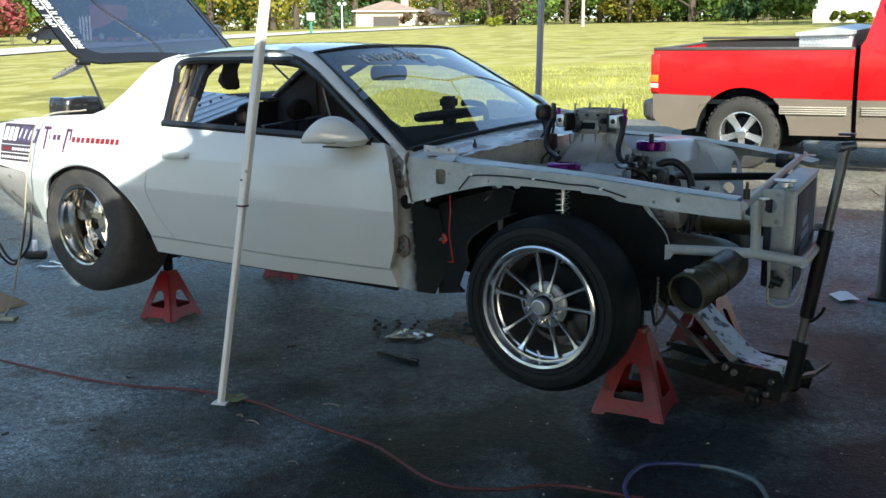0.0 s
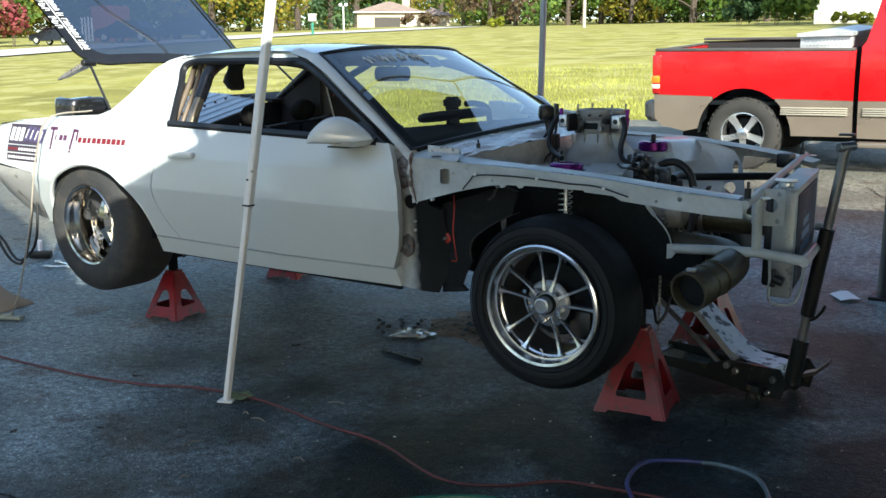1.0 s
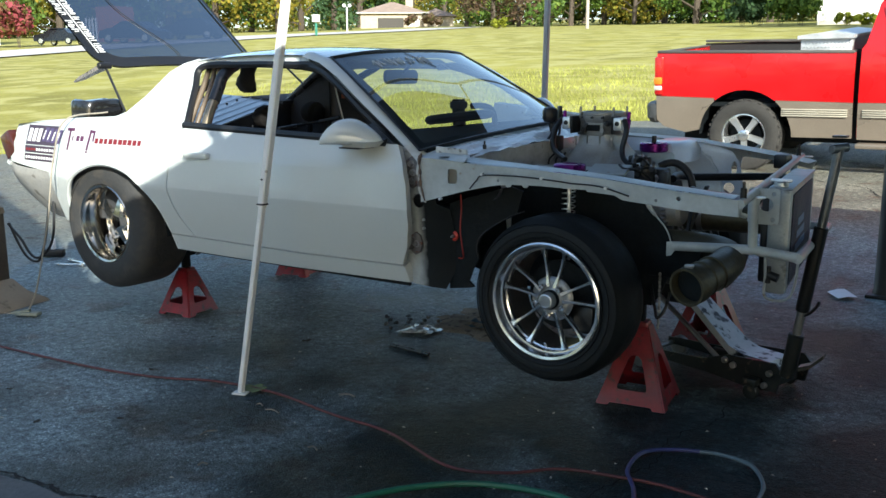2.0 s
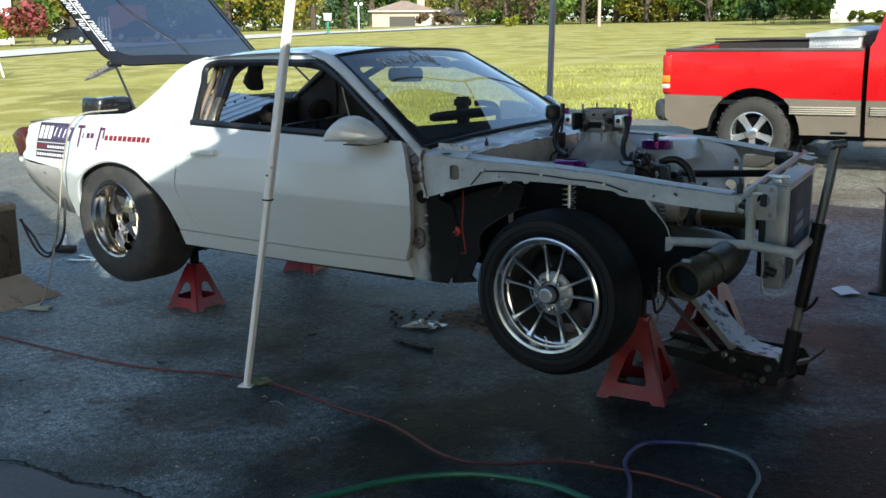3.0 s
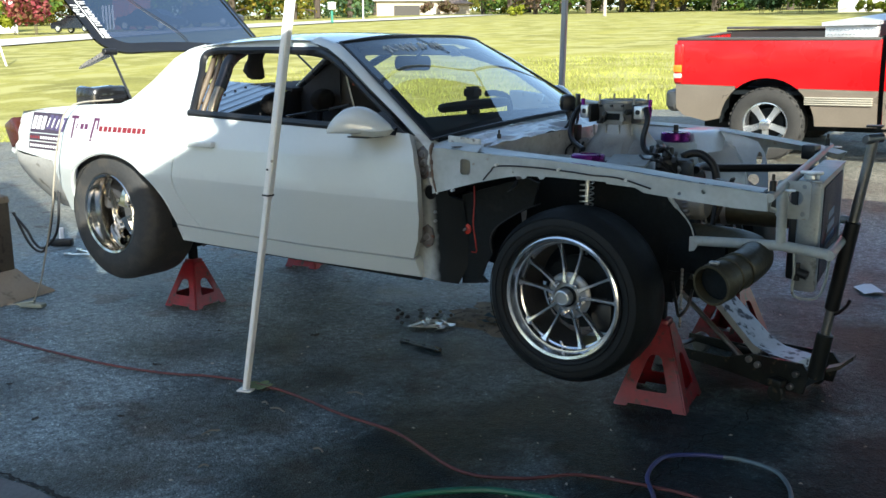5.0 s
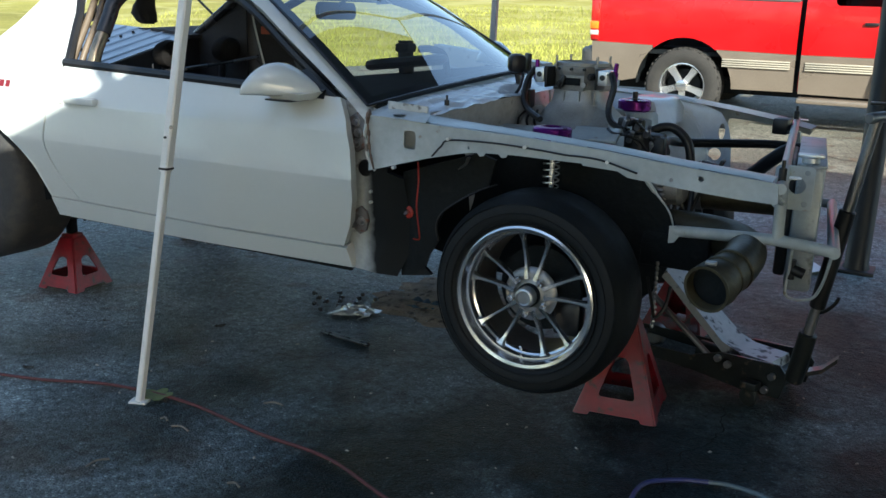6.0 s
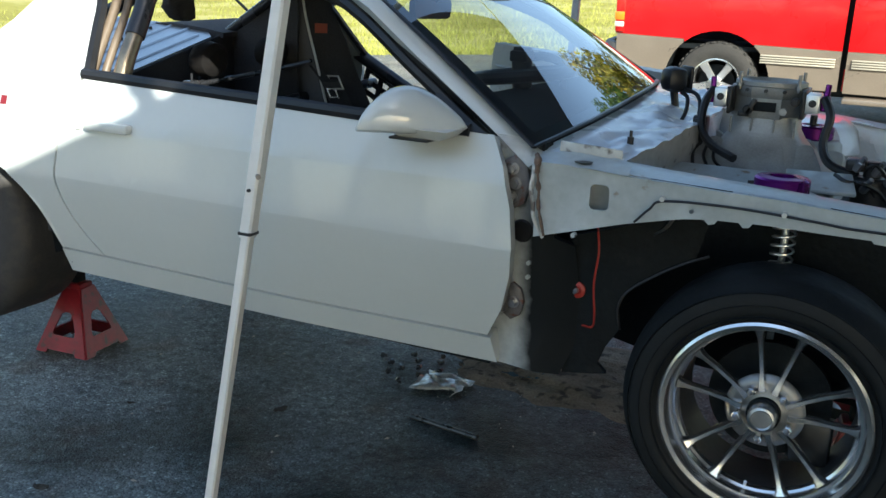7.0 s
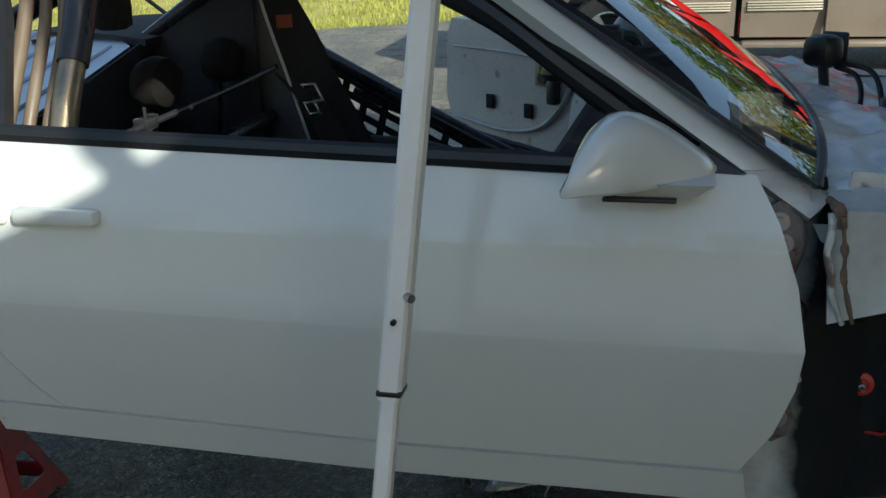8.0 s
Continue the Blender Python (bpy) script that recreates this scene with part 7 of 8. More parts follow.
for k in range(130):
    x, y, r = rnd.gauss(-0.98, 0.20), rnd.gauss(0.10, 0.16), rnd.uniform(0.0015, 0.0042)
    vs = [bm.verts.new((x + r * math.cos(a), y + r * math.sin(a), 0.004)) for a in (0.3, 2.4, 4.5)] + [bm.verts.new((x, y, 0.005 + r * 1.1))]
    for f in ((0, 1, 3), (1, 2, 3), (2, 0, 3)):
        bm.faces.new([vs[i] for i in f])
solid("broken_bits", bm, CHIP_PALE, "pale broken crumbs scattered under the car", "crumbs", kind="stuff", smooth=False)
CHIP = mat("pale_chip", (0.45, 0.42, 0.36), 0.8, var=0.3)
bm = bmesh.new()
for k in range(230):
    x, y = rnd.uniform(-3.6, 1.2), rnd.uniform(-2.3, 1.8)
    r = rnd.uniform(0.0025, 0.008)
    a = rnd.uniform(0, 3)
    vs = [bm.verts.new((x + r * math.cos(a + b) * q, y + r * math.sin(a + b) * q, 0.006)) for b, q in ((0, 1.5), (1.6, 0.7), (3.1, 1.3), (4.8, 0.6))] + [bm.verts.new((x, y, 0.008 + r * 0.5))]
    for i in range(4):
        bm.faces.new((vs[i], vs[(i + 1) % 4], vs[4]))
solid("grit_chips", bm, CHIP, "scattered pale grit and twig bits on the asphalt", "grit", kind="stuff", smooth=False)
LEAF = mat("dry_leaf", (0.14, 0.17, 0.07), 0.7, var=0.3, scale=30)
leaf_rim = []
for k in range(30):
    a = 2 * math.pi * k / 30
    leaf_rim.append((math.cos(a) * 0.055 * (0.62 + 0.38 * abs(math.cos(2.5 * a))), math.sin(a) * 0.055 * (0.62 + 0.38 * abs(math.cos(2.5 * a)))))
for x, y, a, s in ((-1.17, -1.185, 30, 1.0), (-2.9, -1.6, 80, 0.7)):
    lf = solid("leaf", sheet([leaf_rim], lambda u, v: (u, v, 0.010 + 2.2 * u * u + 1.2 * v * v), 0.001, 0.02), LEAF, "curled greenish maple leaf on the asphalt", "leaf", "fallen leaves")
    lf.matrix_basis = pose(x, y, 0.0, 0, 0, a) @ Matrix.Scale(s, 4)
TWIG = mat("bleached_twig", (0.20, 0.18, 0.15), 0.8, var=0.2)
for x, y, a, l in ((-0.80, -1.02, 20, 0.035), (-0.97, -1.61, 78, 0.035), (-0.93, -1.32, 5, 0.035), (-0.77, -1.81, 60, 0.016), (-0.55, -1.50, 5, 0.022), (-1.02, -1.30, 12, 0.015)):
    tw = solid("twig", tube([(-l, 0, 0.006), (0, 0.006, 0.010), (l, -0.004, 0.006)], 0.0035, 6), TWIG, "short bleached twig on the asphalt", "twig", "twigs on the drive")
    tw.matrix_basis = pose(x, y, 0, 0, 0, a)
DRY = mat("brown_leaf_litter", (0.045, 0.038, 0.028), 0.8, var=0.4, scale=40)
crumpled = None
for x, y, a, s in ((-1.75, -1.25, 20, 0.8), (-1.61, -1.90, 110, 0.8), (-1.37, -1.70, 200, 0.7), (-1.48, -0.53, 70, 1.2), (-1.93, -0.74, 15, 0.6), (-1.12, -1.19, 140, 0.7), (-2.05, -1.75, 60, 0.7), (-0.35, -1.62, 300, 0.5)):
    if crumpled is None:
        crumpled = solid("leaf_litter", grid(8, 6, lambda u, v: (-0.028 + 0.056 * u, (-0.018 + 0.036 * v) * math.sin(math.pi * (0.1 + 0.8 * u)), 0.006 + 0.016 * abs(noise.noise(Vector((u * 5, v * 5, 3)))))), DRY, "small crumpled brown leaf on the asphalt", "leaf", "dry leaf bits on the drive", sharp=20)
        crumpled.matrix_basis = pose(x, y, 0, 0, 0, a) @ Matrix.Scale(s, 4)
    else:
        copy_thing(crumpled, pose(x, y, 0, 0, 0, a) @ Matrix.Scale(s, 4))
# crack lines in the asphalt
TAR = mat("tar_crack", (0.006, 0.006, 0.006), 0.9, var=0.3)
CRACKS = [[(-2.1, -2.45), (-1.7, -2.33), (-1.33, -2.24), (-1.12, -2.20), (-0.96, -2.20), (-0.75, -2.14), (-0.5, -2.16), (-0.1, -2.3)],
          [(0.42, -1.3), (0.46, -1.1), (0.50, -0.92), (0.47, -0.7), (0.55, -0.45), (0.53, -0.2)],
          [(-1.3, 6.2), (-0.6, 6.0), (0.0, 5.7), (0.3, 5.2), (1.2, 5.0), (2.2, 4.6)]]
for pts in CRACKS:
    L = spline([(x, y, 0) for x, y in pts], 24)
    bm = bmesh.new()
    prev = None
    for i, p in enumerate(L):
        d = (L[min(i + 1, len(L) - 1)] - L[max(0, i - 1)]).normalized()
        n = Vector((-d.y, d.x, 0))
        w = (0.004 + 0.009 * abs(noise.noise(p * 17))) * (0.35 if p.x > 0.3 and p.y < 0 else 1.0)
        p = p + n * (0.020 * noise.noise(p * 14) + 0.014 * noise.noise(p * 37))
        z = ground_z(p.x, p.y) + 0.006
        cur = (bm.verts.new((p.x + n.x * w, p.y + n.y * w, z)), bm.verts.new((p.x - n.x * w, p.y - n.y * w, z)))
        if prev:
            bm.faces.new((prev[0], cur[0], cur[1], prev[1]))
        prev = cur
    solid("asphalt_crack", bm, TAR, "dark jagged crack in the asphalt", "crack", kind="structure", smooth=False)

# welding machine at the car's tail, with its leads
welder = thing("welding_machine", (-3.70, -1.10, 0), "brown and tan welding machine standing on the asphalt", "welder")
WT = Matrix.Translation((-3.70, -1.10, 0)) @ Matrix.Rotation(radians(12), 4, "Z")
part("body", moved(box((0, 0, 0.335), (0.46, 0.34, 0.40), 0.012), WT), GREY_PLASTIC, welder)
part("top", moved(loft([[(dx * w, dy * d, z) for dx, dy in ((-1, -1), (1, -1), (1, 1), (-1, 1))] for z, w, d in ((0.530, 0.232, 0.172), (0.565, 0.230, 0.165), (0.585, 0.20, 0.13), (0.590, 0.10, 0.06))]), WT), TAN_PLASTIC, welder)
part("base", moved(loft([[(dx * w + o, dy * d, z) for dx, dy in ((-1, -1), (1, -1), (1, 1), (-1, 1))] for z, w, d, o in ((0.004, 0.36, 0.27, 0.06), (0.018, 0.35, 0.26, 0.06), (0.07, 0.29, 0.20, 0.03), (0.14, 0.235, 0.175, 0.0))]), WT), TAN_PLASTIC, welder)
part("wheel", moved(cyl((-0.02, -0.19, 0.11), (-0.02, -0.235, 0.11), 0.085, 22, bevel=0.01), WT), TAN_PLASTIC, welder)
for k in range(7):
    part("louvre", moved(box((0.12, -0.173, 0.165 + 0.016 * k), (0.16, 0.008, 0.006), 0.002), WT), BLACK, welder)
    part("louvre", moved(box((-0.10, -0.173, 0.165 + 0.016 * k), (0.16, 0.008, 0.006), 0.002), WT), BLACK, welder)
part("trim_band", moved(box((0, -0.172, 0.505), (0.45, 0.008, 0.012), 0.002), WT), SPOKE, welder, "bright trim band")
part("corner_post", moved(box((0.228, -0.165, 0.335), (0.022, 0.025, 0.42), 0.004), WT), BUMPER_GREY, welder)
solid("earth_clamp", join(box((-3.11, -1.03, 0.018), (0.14, 0.05, 0.022), 0.006, (0, 0, 25)), box((-3.14, -1.05, 0.030), (0.10, 0.03, 0.014), 0.004, (0, -8, 35))), mat("grey_green_clamp", (0.22, 0.24, 0.20), 0.6), "grey-green clamp lying on the asphalt", "clamp")
solid("power_lead", tube([(-3.9, -1.32, 0.008), (-3.45, -1.17, 0.008), (-3.2, -1.02, 0.010), (-3.09, -1.0, 0.10), (-2.99, -1.0, 0.30), (-2.90, -0.99, 0.56), (-2.87, -0.985, 0.70), (-2.86, -0.95, 0.90), (-2.82, -0.89, 1.085), (-2.72, -0.70, 1.12)], 0.0045, 8), mat("tan_lead", (0.30, 0.27, 0.22), 0.5), "thin tan lead hanging over the rear wing", "cable")
for loop in ([(-3.50, -0.87, 0.47), (-3.44, -0.86, 0.36), (-3.39, -0.85, 0.29), (-3.31, -0.85, 0.262), (-3.24, -0.85, 0.285), (-3.19, -0.84, 0.40), (-3.18, -0.80, 0.62)], [(-3.51, -0.87, 0.465), (-3.40, -0.86, 0.38), (-3.35, -0.85, 0.31), (-3.27, -0.85, 0.285), (-3.16, -0.85, 0.34), (-3.09, -0.85, 0.44), (-3.12, -0.81, 0.62)]):
    solid("black_lead", tube(loop, 0.0075, 8), BLACK, "black lead looping down behind the tail", "cable", "leads of the welding machine")
wr = solid("wrench", join(box((0, 0, 0.012), (0.16, 0.022, 0.010), 0.003), lathe([(0.014, 0), (0.024, 0), (0.024, 0.012), (0.014, 0.012)], (0.085, 0, 0.006), (0.085, 0, 1), 16), lathe([(0.012, 0), (0.022, 0), (0.022, 0.012), (0.012, 0.012)], (-0.085, 0, 0.006), (-0.085, 0, 1), 16)), CHROME, "bright spanner on the asphalt", "spanner", "tools behind the wheel")
wr.matrix_basis = pose(-4.14, -0.09, 0, 0, 0, 30)
copy_thing(wr, pose(-4.20, 0.0, 0, 0, 0, -5))
hammer = thing("hammer", (-4.56, 0.05, 0), "black-headed hammer standing on its head, pale handle", "hammer")
part("head", box((-4.56, 0.05, 0.03), (0.16, 0.06, 0.055), 0.012, (0, 0, 35)), BLACK, hammer)
part("handle", cyl((-4.56, 0.05, 0.05), (-4.565, 0.055, 0.135), 0.018, 12, bevel=0.004), PAPER, hammer, "pale handle")


# ---- the red pickup ----
TG = 0.27
truck = thing("pickup_truck", (0, 6.4, TG), "red and pewter two-tone pickup parked on the drive", "truck")
TY = 6.4


def truck_side(y0, flip):
    return lambda u, v: (u, y0 + flip * (0.035 * ((v - 1.18) / 0.4) ** 2 if v > 1.18 else 0.05 * ((1.18 - v) / 0.5) ** 2), v)


BX0, BX1 = -2.40, -0.285
RX, RZ = -1.385, TG + 0.375
upper = [(BX0, 1.075), (BX0 + 0.01, 1.545), (BX0 + 0.05, 1.565), (BX1, 1.525), (BX1, 1.02), (-1.055, 1.036)] + [(RX + 0.50 * math.cos(a), RZ + 0.50 * math.sin(a)) for a in [radians(50 + 10 * k) for k in range(9)]] + [(-1.715, 1.055)]
part("bed_side", sheet([upper], truck_side(TY, 1), 0.03, 0.12), RED_TRUCK, truck, "glossy red bed side")
lower_a = [(BX0 + 0.015, 1.072), (-1.717, 1.052)] + [(RX + 0.50 * math.cos(a), RZ + 0.50 * math.sin(a)) for a in [radians(132 + 7 * k) for k in range(7)]] + [(-2.05, 0.66), (BX0 + 0.10, 0.72), (BX0 + 0.015, 0.80)]
part("bed_skirt", sheet([lower_a], truck_side(TY - 0.004, 1), 0.03, 0.1), PEWTER, truck, "pewter lower bed panel")
lower_b = [(-1.053, 1.033), (BX1, 1.017), (BX1, 0.645), (-0.885, 0.640)] + [(RX + 0.50 * math.cos(a), RZ + 0.50 * math.sin(a)) for a in [radians(6 + 7 * k) for k in range(7)]]
part("bed_skirt", sheet([lower_b], truck_side(TY - 0.004, 1), 0.03, 0.1), PEWTER, truck)
part("wheel_arch", grid(18, 3, lambda u, v: (RX - 0.50 * math.cos(math.pi * u), TY + 0.03 + 0.45 * v, RZ + 0.50 * math.sin(math.pi * u))), UNDER, truck)
for k in range(4):
    part("moulding", box((-0.66, TY + 0.008, 0.875 + 0.022 * k), (0.66, 0.03, 0.014), 0.005), PEWTER_LIGHT, truck)
    part("moulding", box((0.12, TY + 0.008, 0.875 + 0.022 * k), (0.62, 0.03, 0.014), 0.005), PEWTER_LIGHT, truck)
RAIL_CAP = mat("worn_bed_rail", (0.085, 0.078, 0.070), 0.6, 0.1, var=0.2)
part("bed_rail", box(((BX0 + BX1) / 2, TY + 0.06, 1.548), (BX1 - BX0 - 0.02, 0.09, 0.03), 0.01, (0, 1.0, 0)), RAIL_CAP, truck)
part("bed_rail", box(((BX0 + BX1) / 2, TY + 1.72, 1.60), (BX1 - BX0 - 0.02, 0.09, 0.03), 0.01, (0, 1.0, 0)), RAIL_CAP, truck)
part("bed_wall", box(((BX0 + BX1) / 2, TY + 1.74, 1.28), (BX1 - BX0, 0.05, 0.62)), mat("bed_liner", (0.02, 0.02, 0.02), 0.7, var=0.2), truck)
part("bed_floor", box(((BX0 + BX1) / 2, TY + 0.9, 0.98), (BX1 - BX0, 1.66, 0.04)), UNDER, truck)
part("tailgate", box((BX0 + 0.03, TY + 0.89, 1.29), (0.06, 1.64, 0.52), 0.015), RED_TRUCK, truck)
part("tailgate_cap", box((BX0 + 0.03, TY + 0.89, 1.562), (0.075, 1.66, 0.02), 0.006), RAIL_CAP, truck)
lamp = part("tail_lamp", box((BX0 + 0.045, TY + 0.005, 1.30), (0.10, 0.07, 0.43), 0.02), RED_LAMP, truck, "tall red tail lamp with amber and clear bands")
part("amber_band", box((BX0 + 0.040, TY + 0.000, 1.245), (0.098, 0.068, 0.085), 0.012), AMBER, lamp)
part("clear_band", box((BX0 + 0.040, TY + 0.000, 1.165), (0.098, 0.068, 0.055), 0.012), CLEAR_LAMP, lamp)
wrap = [(-2.39, TY + 0.012), (-2.425, TY + 0.012), (-2.48, TY + 0.03), (-2.535, TY + 0.10), (-2.56, TY + 0.24), (-2.56, TY + 1.54), (-2.535, TY + 1.68), (-2.48, TY + 1.75), (-2.425, TY + 1.77), (-2.39, TY + 1.77)]
mid = Vector((-1.9, TY + 0.89, 0))
rings = []
for k, (x, y) in enumerate(wrap):
    n = (mid - Vector((x, y, 0))).normalized()
    tall = 0.035 if k in (0, 9) else 0.0
    rings.append([Vector((x, y, 0.76 + tall)) + n * 0.05, Vector((x, y, 0.82 + tall)), Vector((x, y, 0.955)), Vector((x, y, 0.985)) + n * 0.02, Vector((x, y, 0.985)) + n * 0.10, Vector((x, y, 0.76 + tall)) + n * 0.12])
part("bumper", loft(rings), BUMPER_GREY, truck, "grey step bumper wrapping the tail", sharp=30)
part("wheel_house", box((RX, TY + 0.62, 0.86), (1.10, 0.06, 0.60)), UNDER, truck)


def truck_wheel(cx, cy):
    m = Matrix.Translation((cx, cy, RZ)) @ Matrix.Rotation(math.pi / 2, 4, "X")
    w = part("wheel", turned([(0.235, 0.0), (0.25, 0.012), (0.325, 0.014), (0.372, 0.0), (0.392, -0.03), (0.392, -0.22), (0.37, -0.25), (0.235, -0.25)], m, 48), RUBBER_DUST, truck, "dusty all-terrain tyre")
    part("rim", turned([(0.236, -0.004), (0.240, 0.008), (0.228, 0.010), (0.215, -0.01), (0.205, -0.06), (0.20, -0.2)], m, 48), CHROME, w, "polished five-spoke wheel")
    sp = []
    for k in range(5):
        a = radians(54 + 72 * k)
        d, sd = Vector((math.cos(a), math.sin(a), 0)), Vector((-math.sin(a), math.cos(a), 0))
        ring = lambda r, w_, z: [d * r + sd * w_ + Vector((0, 0, z - 0.03)), d * r + sd * w_ * 0.8 + Vector((0, 0, z)), d * r - sd * w_ * 0.8 + Vector((0, 0, z)), d * r - sd * w_ + Vector((0, 0, z - 0.03))]
        sp.append(moved(loft([ring(0.03, 0.035, 0.0), ring(0.12, 0.034, -0.012), ring(0.222, 0.044, 0.0)]), m))
    for one in sp:
        part("spoke", one, SPOKE, w)
    part("hub_cap", turned([(0.065, -0.03), (0.062, 0.008), (0.05, 0.014), (0, 0.016)], m, 24), CHROME, w)
    tagged(part("tread_pattern", join(*[moved(box((0.389 * math.cos(2 * math.pi * k / 44), 0.389 * math.sin(2 * math.pi * k / 44), -0.03 - 0.02 * (k % 2)), (0.014, 0.028, 0.06), 0, (0, 0, 360 * k / 44)), m) for k in range(44)]), RUBBER_DUST, w, smooth=False), kind="stuff")
    part("brake", turned([(0.03, -0.10), (0.17, -0.10), (0.17, -0.13)], m, 24), UNDER, w)


truck_wheel(RX, TY + 0.02)
truck_wheel(RX, TY + 1.75)
truck_wheel(2.05, TY + 0.02)
# cab: rear side panels, door, glass
cab = [(-0.235, 1.02), (-0.235, 1.56), (-0.20, 1.60), (-0.08, 2.06), (0.9, 2.10), (1.75, 1.55), (1.75, 1.02)]
cab_win = [rounded(0.02, 1.49, 0.62, 1.98, 0.05), rounded(0.78, 1.47, 1.35, 1.97, 0.08)]
part("cab_side", sheet([cab] + cab_win, truck_side(TY, 1), 0.04, 0.15), RED_TRUCK, truck, "glossy red cab side")
part("cab_skirt", sheet([[(-0.235, 1.017), (1.75, 1.017), (1.75, 0.62), (-0.235, 0.635)]], truck_side(TY - 0.004, 1), 0.03, 0.15), PEWTER, truck)
# added dark panel for the shade in the gap between bed and cab
part("gap_shade_panel", box((-0.260, TY + 0.13, 1.08), (0.10, 0.02, 0.95)), UNDER, truck)
part("door_gap", box((0.46, TY + 0.002, 1.1), (0.012, 0.05, 0.9)), BLACK, truck)
part("running_board", box((0.75, TY - 0.02, 0.585), (1.95, 0.16, 0.05), 0.015), PEWTER, truck)
part("side_glass", join(box((0.32, TY + 0.06, 1.74), (0.64, 0.006, 0.54)), box((1.06, TY + 0.06, 1.72), (0.6, 0.006, 0.54))), DARK_GLASS, truck)
part("cab_shell", join(box((0.75, TY + 1.74, 1.5), (2.0, 0.05, 1.1)), box((0.4, TY + 0.9, 2.08), (1.1, 1.6, 0.04), 0.01), box((-0.20, TY + 0.9, 1.30), (0.04, 1.66, 0.60)), box((0.75, TY + 0.9, 0.75), (2.0, 1.6, 0.2))), RED_TRUCK, truck, smooth=False)
part("rear_glass", box((-0.15, TY + 0.9, 1.80), (0.03, 1.4, 0.42), 0.01, (0, 14, 0)), DARK_GLASS, truck)
part("front_end", join(box((2.15, TY + 0.9, 1.15), (0.9, 1.72, 0.55), 0.08), box((2.2, TY + 0.03, 0.95), (1.0, 0.05, 0.5), 0.02)), RED_TRUCK, truck)
part("chassis", box((0.1, TY + 0.9, 0.62), (4.6, 0.9, 0.16)), UNDER, truck)
part("cab_handle", box((0.36, TY - 0.012, 1.33), (0.12, 0.02, 0.03), 0.006), BLACK, truck)

# diamond-plate tool box across the bed
TREAD = mat("tread_plate", (0.78, 0.78, 0.78), 0.45, 0.7, var=0.12, fine=70, bump=0.2)
tool_box = thing("tool_box", (-0.6, 7.2, 1.55), "aluminium tread-plate tool box across the truck bed", "tool box")
part("body", box((-0.60, TY + 0.92, 1.555), (0.50, 1.60, 0.22), 0.008), TREAD, tool_box)
part("lid", loft([[(-0.60 + dx, y, z) for dx, z in ((-0.275, 1.665), (0.275, 1.665), (0.275, 1.70), (0.0, 1.735), (-0.275, 1.70))] for y in (TY + 0.07, TY + 1.77)]), TREAD, tool_box, sharp=15)
dia = []
for i in range(13):
    for j in range(4):
        dia.append(box((-0.82 + 0.036 * i + 0.018 * (j % 2), TY + 0.118, 1.485 + 0.045 * j), (0.026, 0.004, 0.008), 0, (0, 40 if (i + j) % 2 else -40, 0)))
tagged(part("tread_pattern", join(*dia), ALU, tool_box, smooth=False), kind="stuff")

# both stand on the rising drive, so they lean with it
for ob in (truck, tool_box):
    ob.matrix_basis = Matrix.Translation((0, TY, TG)) @ Matrix.Rotation(radians(4.0), 4, "X") @ Matrix.Translation((0, -TY, -TG)) @ Matrix.Translation(ob.location)


# ---- trees, hedges and houses ----
def foliage(name, cols):
    m = bpy.data.materials.new(name)
    m.use_nodes = True
    n, l = m.node_tree.nodes, m.node_tree.links
    b = n["Principled BSDF"]
    geo, ramp = n.new("ShaderNodeNewGeometry"), n.new("ShaderNodeValToRGB")
    l.new(geo.outputs["Random Per Island"], ramp.inputs[0])
    el = ramp.color_ramp.elements
    el[0].color, el[1].color = (*cols[0], 1), (*cols[-1], 1)
    for k, c in enumerate(cols[1:-1]):
        e = el.new((k + 1) / (len(cols) - 1))
        e.color = (*c, 1)
    l.new(ramp.outputs[0], b.inputs["Base Color"])
    b.inputs["Roughness"].default_value = 0.6
    b.inputs["Specular IOR Level"].default_value = 0.2
    tl, ad = n.new("ShaderNodeBsdfTranslucent"), n.new("ShaderNodeMixShader")
    ad.inputs[0].default_value = 0.3
    l.new(ramp.outputs[0], tl.inputs[0])
    l.new(b.outputs[0], ad.inputs[1])
    l.new(tl.outputs[0], ad.inputs[2])
    l.new(ad.outputs[0], n["Material Output"].inputs[0])
    return m


GREEN = foliage("broad_leaves", [(0.051, 0.093, 0.020), (0.093, 0.162, 0.031), (0.153, 0.221, 0.037)])
YELLOWING = foliage("turning_leaves", [(0.112, 0.136, 0.022), (0.224, 0.208, 0.032), (0.320, 0.240, 0.035)])
CONIFER = foliage("fir_needles", [(0.029, 0.067, 0.029), (0.056, 0.104, 0.045), (0.080, 0.136, 0.056)])
COPPER = foliage("copper_leaves", [(0.080, 0.056, 0.035), (0.144, 0.088, 0.056), (0.112, 0.112, 0.048)])
PINK = foliage("pink_blossom", [(0.07, 0.09, 0.02), (0.30, 0.06, 0.08), (0.36, 0.10, 0.10), (0.09, 0.10, 0.02)])
LIME = foliage("lime_leaves", [(0.22, 0.24, 0.02), (0.28, 0.30, 0.03), (0.16, 0.20, 0.02)])
BARK = mat("bark", (0.075, 0.058, 0.043), 0.9, var=0.3, scale=5, bump=0.5)


